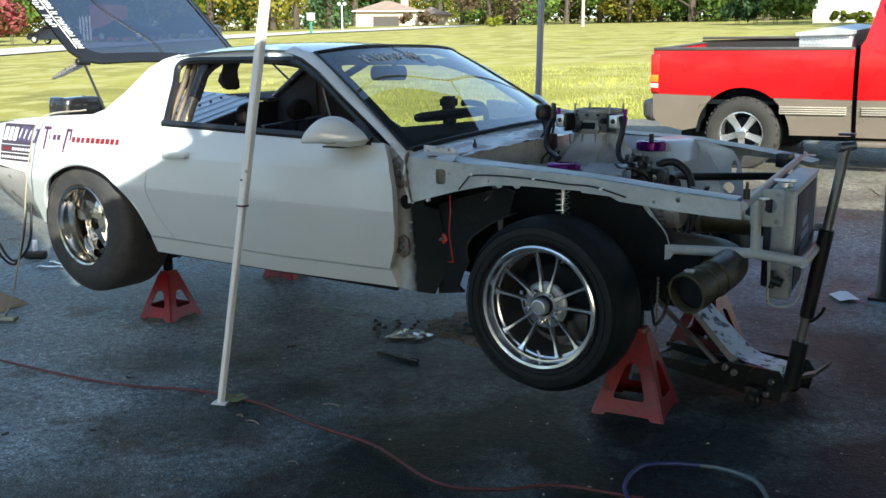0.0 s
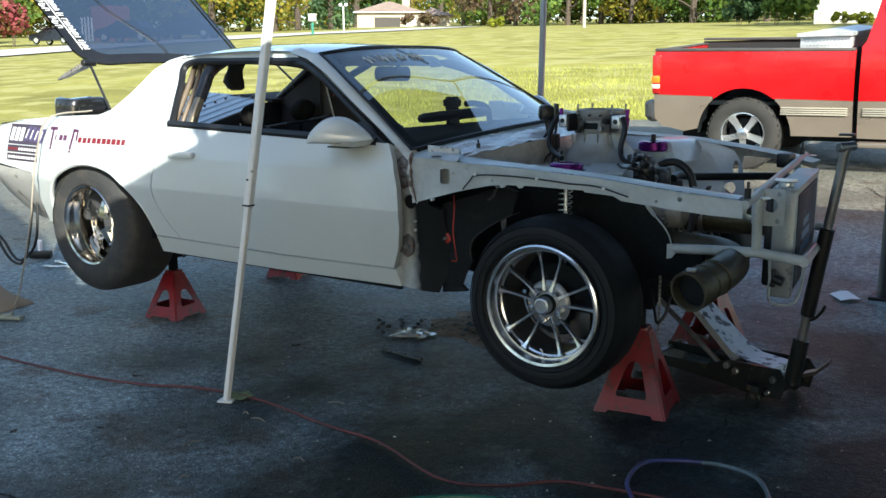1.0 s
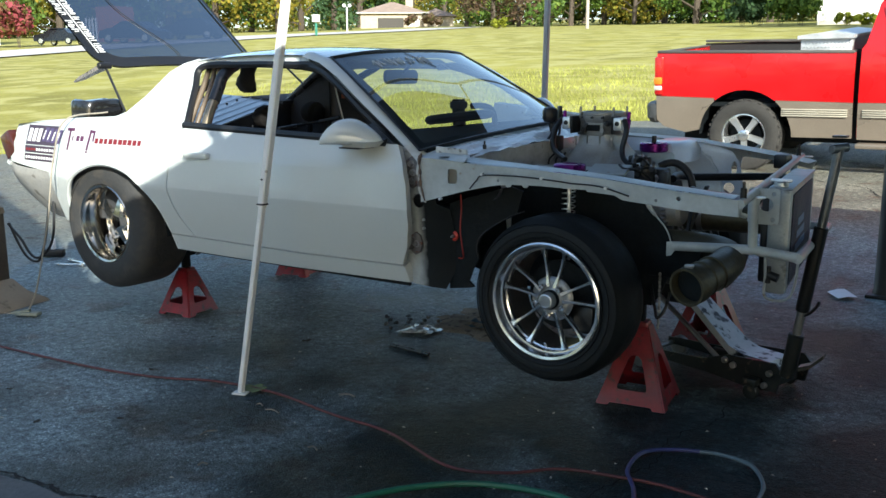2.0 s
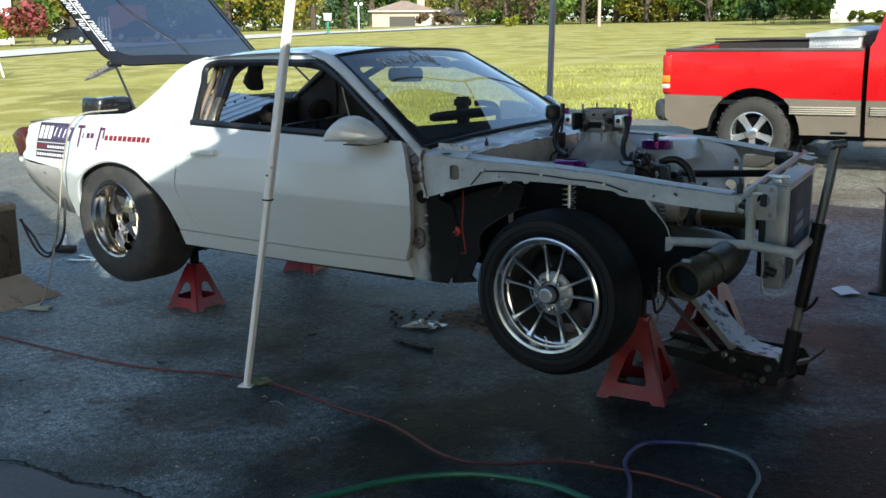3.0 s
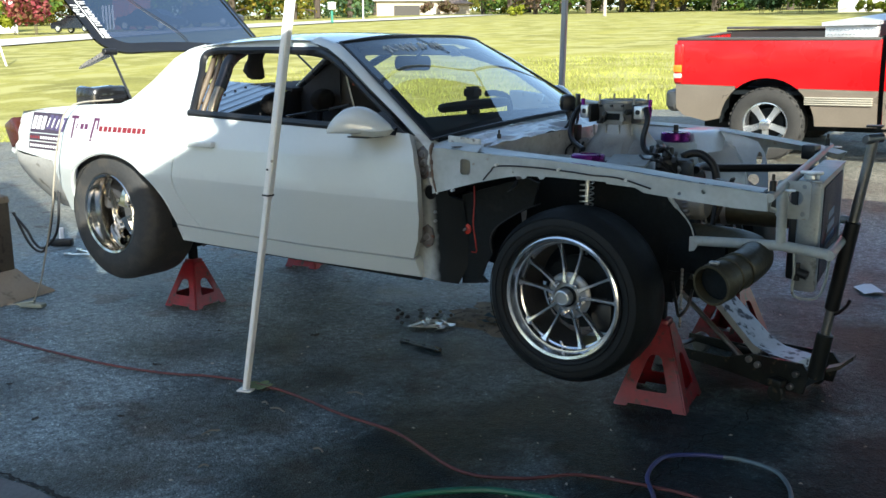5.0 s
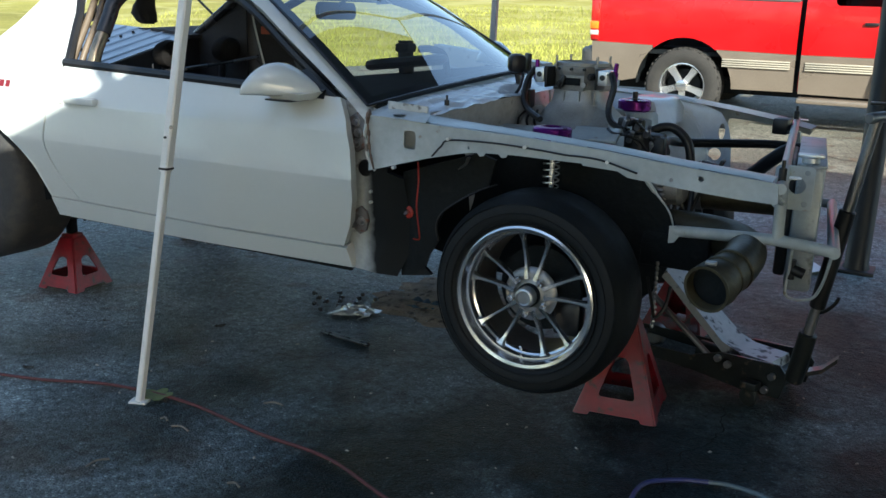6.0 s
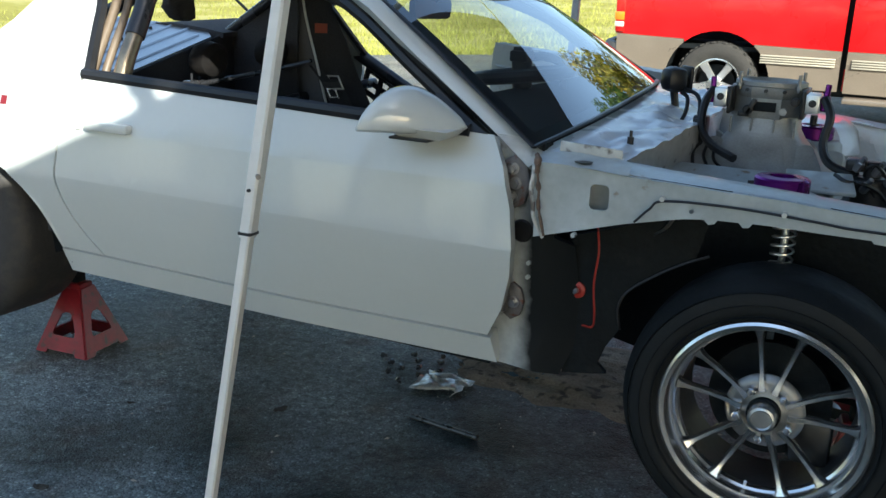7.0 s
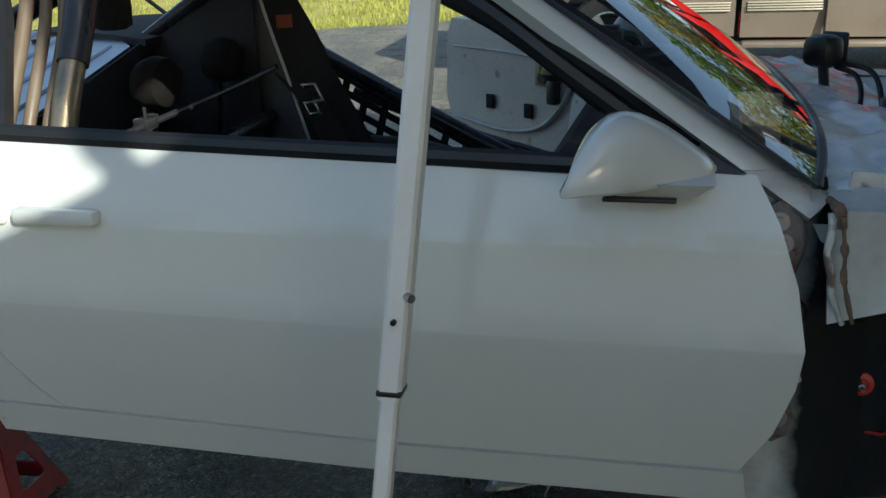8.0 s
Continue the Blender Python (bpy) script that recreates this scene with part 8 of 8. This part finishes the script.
def leaves(bm, c, r, n, size, rnd, squash=0.8):
    """Small leaf clumps in a hollow, uneven blob."""
    for _ in range(n):
        d = Vector((rnd.gauss(0, 1), rnd.gauss(0, 1), rnd.gauss(0, 1))).normalized()
        p = Vector(c) + Vector((d.x * r, d.y * r, d.z * r * squash)) * (rnd.uniform(0.35, 1.0) ** 0.5) * (0.85 + 0.3 * noise.noise(d * 2.1 + Vector(c) * 0.3))
        a = Vector((rnd.gauss(0, 1), rnd.gauss(0, 1), rnd.gauss(0, 1))).normalized()
        b = a.cross(d + Vector((0.01, 0.02, 0.03))).normalized()
        s = size * rnd.uniform(0.5, 1.3)
        vs = [bm.verts.new(p + a * s), bm.verts.new(p + b * s * 0.6), bm.verts.new(p - a * s * 0.8), bm.verts.new(p - b * s * 0.6)]
        bm.faces.new(vs)


def tree(x, y, h, spread, m, label, seed, shape="broad", dens=1.0):
    rnd = random.Random(seed)
    z = ground_z(x, y) - 0.1
    t = thing("tree", (x, y, z), label, "tree")
    part("trunk", tube([(x, y, z), (x + 0.1, y, z + h * 0.3), (x - 0.1, y + 0.1, z + h * 0.6), (x, y, z + h * 0.85)], [h * 0.030, h * 0.026, h * 0.018, h * 0.010, h * 0.006], 8, n=4), BARK, t)
    limbs, bm = [], bmesh.new()
    if shape == "fir":
        k = 0
        while k < 26:
            f = k / 26
            rr = spread * (1 - f) ** 0.85 + 0.1
            for j in range(7):
                a = j * 0.9 + k * 0.5 + rnd.uniform(-0.2, 0.2)
                leaves(bm, (x + rr * 0.62 * math.cos(a), y + rr * 0.62 * math.sin(a), z + h * (0.06 + 0.93 * f) - 0.12 * rr), rr * 0.42, int(9 * dens), spread * 0.10, rnd, 0.35)
            k += 1
    else:
        for k in range(13):
            a, f = rnd.uniform(0, 6.28), 0.10 + 0.85 * (k + rnd.random()) / 13
            q = Vector((x + math.cos(a) * spread * 0.62 * (1.15 - f * 0.7), y + math.sin(a) * spread * 0.62 * (1.15 - f * 0.7), z + h * f))
            limbs.append(tube([(x, y, z + h * f * 0.55), Vector((x, y, z + h * f * 0.7)).lerp(q, 0.5), q], h * 0.008, 5, n=3))
            leaves(bm, q, spread * rnd.uniform(0.34, 0.52), int(150 * dens), spread * 0.055, rnd)
        leaves(bm, (x, y, z + h * 0.86), spread * 0.5, int(200 * dens), spread * 0.055, rnd)
        part("branchwork", join(*limbs), BARK, t)
    part("crown", bm, m, t, smooth=False)
    return t


def bush(x, y, w, h, m, label, seed, name="bush"):
    rnd = random.Random(seed)
    z = ground_z(x, y) - 0.05
    bm = bmesh.new()
    for k in range(8):
        leaves(bm, (x + rnd.uniform(-0.5, 0.5) * w, y + rnd.uniform(-0.4, 0.4) * w, z + h * rnd.uniform(0.25, 0.75)), 0.34 * min(w, h), 170, 0.035 * (w + h), rnd, 0.9)
    t = thing(name, (x, y, z), label, "bush")
    part("stems", join(*[tube([(x + 0.1 * k - 0.2, y, z), (x + 0.25 * k - 0.5, y, z + h * 0.5)], 0.02, 5) for k in range(4)]), BARK, t)
    part("foliage", bm, m, t, smooth=False)
    return t


CAM0 = Vector((1.5, -3.65, 1.29))


def bearing(px, dist):
    """A place that many metres from the drive's corner, along a bearing in degrees left of straight ahead."""
    a = radians(px)
    return CAM0.x - math.sin(a) * dist, CAM0.y + math.cos(a) * dist


# the tree line across the road: bearing, distance, height, spread, leaves
LINE = [(64, 150, 17, 8, GREEN, "broad"), (60.5, 140, 15, 7, GREEN, "broad"), (57, 150, 18, 8, YELLOWING, "broad"), (54, 145, 17, 8, GREEN, "broad"), (51, 150, 18, 9, GREEN, "broad"), (48.3, 140, 17, 8, YELLOWING, "broad"), (46.2, 150, 18, 8, GREEN, "broad"),
        (44.6, 135, 14, 7, YELLOWING, "broad"), (43.2, 150, 17, 7, YELLOWING, "broad"), (41.2, 145, 16, 4.6, CONIFER, "fir"), (39.6, 205, 24, 9, GREEN, "broad"), (37.8, 210, 24, 9, CONIFER, "fir"), (36.2, 205, 22, 9, GREEN, "broad"), (34.4, 190, 15, 7.5, YELLOWING, "broad"), (33.0, 155, 15, 7.5, GREEN, "broad"),
        (31.4, 130, 11, 6, COPPER, "broad"), (29.8, 128, 11, 6, COPPER, "broad"), (28.2, 130, 13, 6.5, GREEN, "broad"), (26.6, 120, 12, 6, GREEN, "broad"), (24.6, 125, 13, 6.5, YELLOWING, "broad"), (22.8, 118, 10, 5.5, YELLOWING, "broad"),
        (21.0, 125, 15, 6.5, GREEN, "broad"), (19.2, 112, 13, 6, GREEN, "broad"), (17.3, 115, 15, 6.5, GREEN, "broad"), (15.0, 110, 14, 6.5, GREEN, "broad"), (12.0, 112, 15, 6.5, GREEN, "broad"), (8.0, 110, 14, 6.5, GREEN, "broad")]
for i, (b, d, h, s, m, shape) in enumerate(LINE):
    x, y = bearing(b, d)
    kind = {"broad_leaves": "green leafy tree", "turning_leaves": "tree with yellowing leaves", "fir_needles": "dark conifer", "copper_leaves": "copper-leaved tree"}[m.name]
    tree(x, y, h, s, m, kind + " beyond the lawn and road", 40 + i, shape)
rnd = random.Random(3)
for i in range(26):
    b = 64 - i * 2.25
    x, y = bearing(b, (230 if b > 32 else 160) + rnd.uniform(-6, 6))
    tree(x, y, rnd.uniform(22, 28) if b > 32 else rnd.uniform(16, 21), 11 if b > 32 else 8.5, GREEN if i % 3 else YELLOWING, "tall leafy tree in the far wood", 200 + i, "broad", 0.7)

ROAD_M = mat("pale_road", (0.50, 0.485, 0.46), 0.9, var=0.12, scale=0.6, fine=20)


def strip(name, pts, half, m, label, category, lift=0.03):
    L = spline([(x, y, 0) for x, y in pts], 10)
    bm, prev = bmesh.new(), None
    for i, p in enumerate(L):
        d = (L[min(i + 1, len(L) - 1)] - L[max(0, i - 1)]).normalized()
        cur = []
        for s in (-1, -0.5, 0, 0.5, 1):
            q = Vector((p.x - d.y * half * s, p.y + d.x * half * s, 0))
            cur.append(bm.verts.new((q.x, q.y, ground_z(q.x, q.y) + lift)))
        if prev:
            for k in range(4):
                bm.faces.new((prev[k], cur[k], cur[k + 1], prev[k + 1]))
        prev = cur
    return solid(name, bm, m, label, category, kind="structure")


strip("road", [bearing(78, 52), bearing(70, 58), bearing(61, 66), bearing(52, 78), bearing(43.5, 91), bearing(38, 106), bearing(34, 130)], 5.0, ROAD_M, "pale sunlit road across the lawn", "road")

# bungalow across the road
WALL_TAN = mat("tan_brick_wall", (0.42, 0.36, 0.28), 0.85, var=0.12, scale=2, fine=20)
WHITE_TRIM = mat("white_trim", (0.75, 0.75, 0.73), 0.6, var=0.04)
hx, hy = bearing(37.6, 168)
hz = ground_z(hx, hy) - 0.9
HR = Matrix.Translation((hx, hy, hz)) @ Matrix.Rotation(radians(37), 4, "Z") @ Matrix.Diagonal((1.55, 1.25, 1.15, 1.0))
house = thing("bungalow", (hx, hy, hz), "low tan bungalow with a brown hip roof across the road", "house")
part("wall", moved(join(box((0, 3, 1.5), (7.4, 7, 3.0)), box((5.2, 4, 1.3), (4.0, 5, 2.6))), HR), WALL_TAN, house, smooth=False)


def hip(cx, cy, w, d, z0, z1, over=0.5):
    bm = bmesh.new()
    lo = [bm.verts.new((cx + sx * (w / 2 + over), cy + sy * (d / 2 + over), z0)) for sx, sy in ((-1, -1), (1, -1), (1, 1), (-1, 1))]
    run = min(w, d) / 2
    hi = [bm.verts.new((cx - (w / 2 - run) - 0.05, cy, z1)), bm.verts.new((cx + (w / 2 - run) + 0.05, cy, z1))]
    bm.faces.new((lo[0], lo[1], hi[1], hi[0]))
    bm.faces.new((lo[1], lo[2], hi[1]))
    bm.faces.new((lo[2], lo[3], hi[0], hi[1]))
    bm.faces.new((lo[3], lo[0], hi[0]))
    bm.faces.new(lo[::-1])
    return bm


part("roof", moved(join(hip(0, 3, 7.4, 7, 3.0, 4.9), hip(5.2, 4, 4.0, 5, 2.6, 4.0)), HR), ROOFING, house, "brown shingle hip roof", smooth=False)
part("garage_door", moved(box((-0.2, -0.52, 1.1), (3.0, 0.08, 2.2)), HR), mat("dark_opening", (0.05, 0.045, 0.04), 0.7), house, "open dark garage doorway")
part("chimney", moved(box((2.0, 3.4, 4.9), (0.9, 0.8, 1.6), 0.03), HR), WALL_TAN, house)
part("gutter", moved(box((0, -1.0, 2.95), (8.3, 0.12, 0.14)), HR), WHITE_TRIM, house)
for x in (2.1, 2.9):
    part("window", moved(box((x, -0.52, 1.5), (0.5, 0.06, 1.3), 0.01), HR), WHITE_TRIM, house)
bx, by = bearing(35.7, 158)
bush(bx, by, 6.0, 2.6, COPPER, "clipped brown shrub beside the bungalow", 7)
bx, by = bearing(31.0, 108)
bush(bx, by, 1.8, 1.3, LIME, "small round yellow-green shrub on the lawn", 8)
# white house with hedge on the near lawn
wx, wy = bearing(12.4, 82)
wz = ground_z(wx, wy) - 0.2
WR = Matrix.Translation((wx, wy, wz)) @ Matrix.Rotation(radians(10), 4, "Z")
white_house = thing("white_house", (wx, wy, wz), "white sided house beyond the lawn", "house")
part("wall", moved(box((6, 4, 2.6), (12, 8, 5.2)), WR), mat("white_siding", (0.80, 0.80, 0.79), 0.7, var=0.03), white_house, smooth=False)
part("corner_board", moved(box((0.0, -0.02, 2.6), (0.16, 0.12, 5.2), 0.01), WR), WHITE_TRIM, white_house)
part("foundation", moved(box((6, 3.95, 0.15), (12.1, 8.05, 0.7)), WR), CONCRETE, white_house)
part("roof", moved(hip(6, 4, 12, 8, 5.2, 7.6), WR), ROOFING, white_house, smooth=False)
for i, (b, d, w, h, m) in enumerate(((16.5, 82, 2.4, 3.4, CONIFER), (15.5, 82, 2.8, 3.6, CONIFER), (14.4, 81, 3.0, 3.8, GREEN), (13.3, 80, 2.6, 3.6, GREEN))):
    x, y = bearing(b, d)
    bush(x, y, w, h, m, "dense green hedge shrub against the white house", 60 + i, "hedge_bush")
for i, b in enumerate((10.8, 9.6, 8.4)):
    x, y = bearing(b, 77)
    bush(x, y, 1.8, 1.0, LIME, "low sunlit shrub in front of the white house", 70 + i)
# left of the lawn
for i, (b, d, w, h, m, lb) in enumerate(((59.2, 84, 3.4, 4.4, PINK, "pink flowering crepe myrtle by the road"), (60.3, 88, 2.2, 3.4, LIME, "bright yellow-green shrub by the road"), (61.6, 88, 3.4, 3.4, GREEN, "green shrub by the road"), (63.6, 86, 3.6, 3.6, COPPER, "brownish shrub by the road"))):
    x, y = bearing(b, d)
    bush(x, y, w, h, m, lb, 80 + i)
# parked dark car by the road
DARKCAR = mat("dark_car_paint", (0.008, 0.009, 0.011), 0.3, var=0.1, coat=0.3)


def parked_car(x, y, turn, label, size=1.0):
    z = ground_z(x, y) + 0.03
    m = Matrix.Translation((x, y, z)) @ Matrix.Rotation(radians(turn), 4, "Z") @ Matrix.Scale(size, 4)
    c = thing("parked_car", (x, y, z), label, "car")
    prof = [(-2.2, 0.35), (-2.25, 0.75), (-2.0, 0.92), (-1.5, 0.98), (-0.9, 1.42), (0.5, 1.45), (1.2, 1.0), (2.1, 0.85), (2.25, 0.6), (2.2, 0.32)]
    part("body", moved(loft([[(px * (1 - 0.03 * (abs(s) > 0.8)), s * (0.9 if pz < 1.1 else 0.68), pz) for px, pz in prof] for s in (-1, -0.9, 0.9, 1)]), m), DARKCAR, c)
    for sx in (-1.4, 1.4):
        for sy in (-0.88, 0.88):
            w = part("wheel", moved(cyl((sx, sy - 0.09, 0.33), (sx, sy + 0.09, 0.33), 0.33, 24, bevel=0.02), m), RUBBER, c)
            part("rim", moved(cyl((sx, sy - 0.10, 0.33), (sx, sy + 0.10, 0.33), 0.22, 16, bevel=0.01), m), CHROME, w)
    for sy in (-0.65, 0.65):
        part("headlight", moved(box((2.19, sy, 0.72), (0.12, 0.36, 0.14), 0.03), m), CLEAR_LAMP, c)
        part("side_window", moved(box((-0.2, sy * 1.18, 1.2), (1.4, 0.02, 0.28), 0.01), m), DARK_GLASS, c)
    part("windscreen", moved(box((0.86, 0, 1.22), (0.04, 1.2, 0.42), 0.01, (0, -55, 0)), m), DARK_GLASS, c)


for b, d, turn, size in ((57.0, 84, 200, 0.95), (53.0, 80, 200, 1.2), (49.6, 84, 205, 1.25)):
    x, y = bearing(b, d)
    parked_car(x, y, turn, "dark car parked by the road", size)
sx, sy = bearing(54.0, 92)
shed = thing("red_shed", (sx, sy, ground_z(sx, sy)), "small red shed with white trim by the road", "shed")
part("wall", box((sx, sy, ground_z(sx, sy) + 1.5), (2.4, 2.4, 3.2)), BRICK, shed, smooth=False)
for k in range(4):
    part("rail", box((sx - 2.2 + 0.5 * k, sy - 1.6, ground_z(sx, sy) + 1.0), (0.14, 0.1, 2.2)), WHITE_TRIM, shed)
lx0, ly0 = bearing(63.2, 100)
left_house = thing("pale_house", (lx0, ly0, ground_z(lx0, ly0)), "white house behind the roadside shrubs", "house")
part("wall", box((lx0, ly0, ground_z(lx0, ly0) + 3), (9, 7, 7)), mat("white_wall_far", (0.78, 0.78, 0.76), 0.8, var=0.04), left_house, smooth=False)
part("roof", hip(lx0, ly0, 9, 7, ground_z(lx0, ly0) + 6.5, ground_z(lx0, ly0) + 9), ROOFING, left_house, smooth=False)
# mail box, lamp post
mx_, my_ = bearing(42.3, 84)
mz = ground_z(mx_, my_)
mail = thing("mail_box", (mx_, my_, mz), "white mail box on a green post beside the road", "mail box")
part("post", box((mx_, my_, mz + 0.55), (0.16, 0.16, 1.1), 0.01), mat("green_post", (0.05, 0.22, 0.16), 0.6), mail)
part("box", join(box((mx_, my_, mz + 1.45), (0.55, 0.5, 0.55), 0.06), box((mx_, my_, mz + 1.78), (0.62, 0.55, 0.08), 0.02)), WHITE_TRIM, mail)
lx, ly = bearing(40.4, 95)
lz = ground_z(lx, ly)
lp = thing("lamp_post", (lx, ly, lz), "white twin-globe lamp post beside the road", "lamp post")
part("post", cyl((lx, ly, lz), (lx, ly, lz + 2.6), 0.07, 12), WHITE_TRIM, lp)
for s in (-1, 1):
    part("globe", lathe([(0, 0), (0.14, 0.05), (0.19, 0.18), (0.14, 0.32), (0, 0.36)], (lx + s * 0.24, ly + 0.15 * s, lz + 2.55), (lx + s * 0.24, ly + 0.15 * s, lz + 9), 14), WHITE_TRIM, lp)
# timber pole in the wood
ux, uy = bearing(25.6, 84)
uz = ground_z(ux, uy)
solid("utility_pole", cyl((ux, uy, uz), (ux, uy, uz + 11), 0.16, 12, r2=0.12), mat("pale_pole_wood", (0.38, 0.33, 0.27), 0.9), "weathered timber utility pole before the trees", "pole")
# one leg of a swing set on the lawn
fx, fy = bearing(60.9, 38)
fz = ground_z(fx, fy) - 0.05
sw = thing("swing_set", (fx, fy, fz), "white metal swing set standing on the grass", "swing set")
for o in (0.0, -3.0):
    part("leg", cyl((fx + o, fy, fz), (fx - 0.55 + o, fy - 0.3, fz + 2.4), 0.035, 10), POLE, sw)
    part("leg", cyl((fx - 1.1 + o, fy - 0.6, fz), (fx - 0.55 + o, fy - 0.3, fz + 2.4), 0.035, 10), POLE, sw)
part("beam", cyl((fx - 0.55, fy - 0.3, fz + 2.4), (fx - 3.55, fy - 0.3, fz + 2.4), 0.035, 10), POLE, sw)

# tall trees past the truck, off to the side
for i, (bb, d, h) in enumerate(((3.5, 62, 15), (-2.5, 56, 16), (-8.5, 60, 15), (-14.5, 54, 16), (-20.5, 58, 15), (-27, 56, 16), (1.5, 94, 29), (-4, 90, 31), (-10, 93, 29), (-16, 89, 31), (-22, 93, 30))):
    x, y = bearing(bb, d)
    tree(x, y, h, 6.5 if d < 70 else 9.0, GREEN if i % 2 else YELLOWING, "tall leafy tree beyond the pickup", 500 + i)
# undergrowth along the edge of the wood
rnd = random.Random(21)
for m, lab in ((GREEN, "green undergrowth along the wood's edge"), (YELLOWING, "yellowing brush along the wood's edge")):
    bm = bmesh.new()
    for k in range(260):
        bb = rnd.uniform(7, 66)
        far = 205 if 33 < bb < 47 else (158 if bb >= 47 else (150 if bb > 27 else 125))
        x, y = bearing(bb, far + rnd.uniform(0, 8))
        leaves(bm, (x, y, ground_z(x, y) + rnd.uniform(0.6, 7.0)), rnd.uniform(1.8, 3.6), 75, 0.38, rnd, 0.8)
    solid("undergrowth", bm, m, lab, "undergrowth", kind="stuff", smooth=False)

# ---- unseen garage and trees, added behind and beside the camera ----
garage = thing("garage", (12, -4.5, 0), "pale sided garage beside the carport", "garage")
part("wall", box((12.0, -3.9, 1.5), (8.0, 10.6, 3.0)), SIDING, garage, smooth=False)
part("roof", hip(12.0, -3.9, 8.0, 10.6, 3.0, 4.8), ROOFING, garage, smooth=False)
# out-of-view trees, spaced and sized to break up the door's reflection
for i, (x, y, h) in enumerate(((-16, -34, 9), (-27, -22, 5), (3, -40, 13), (-6, -44, 14), (-34, -10, 13), (-11, -38, 5.5), (-2, -36, 12), (-21, -31, 12), (-24, -27, 13), (-31, -16, 6), (8, -37, 13), (-40, -24, 15), (-36, -4, 12), (-30, -34, 15), (-17, -46, 15), (2, -50, 16))):
    tree(x, y, h, 3.4, GREEN if i % 3 else YELLOWING, "unseen leafy tree added behind the drive for reflections", 400 + i)
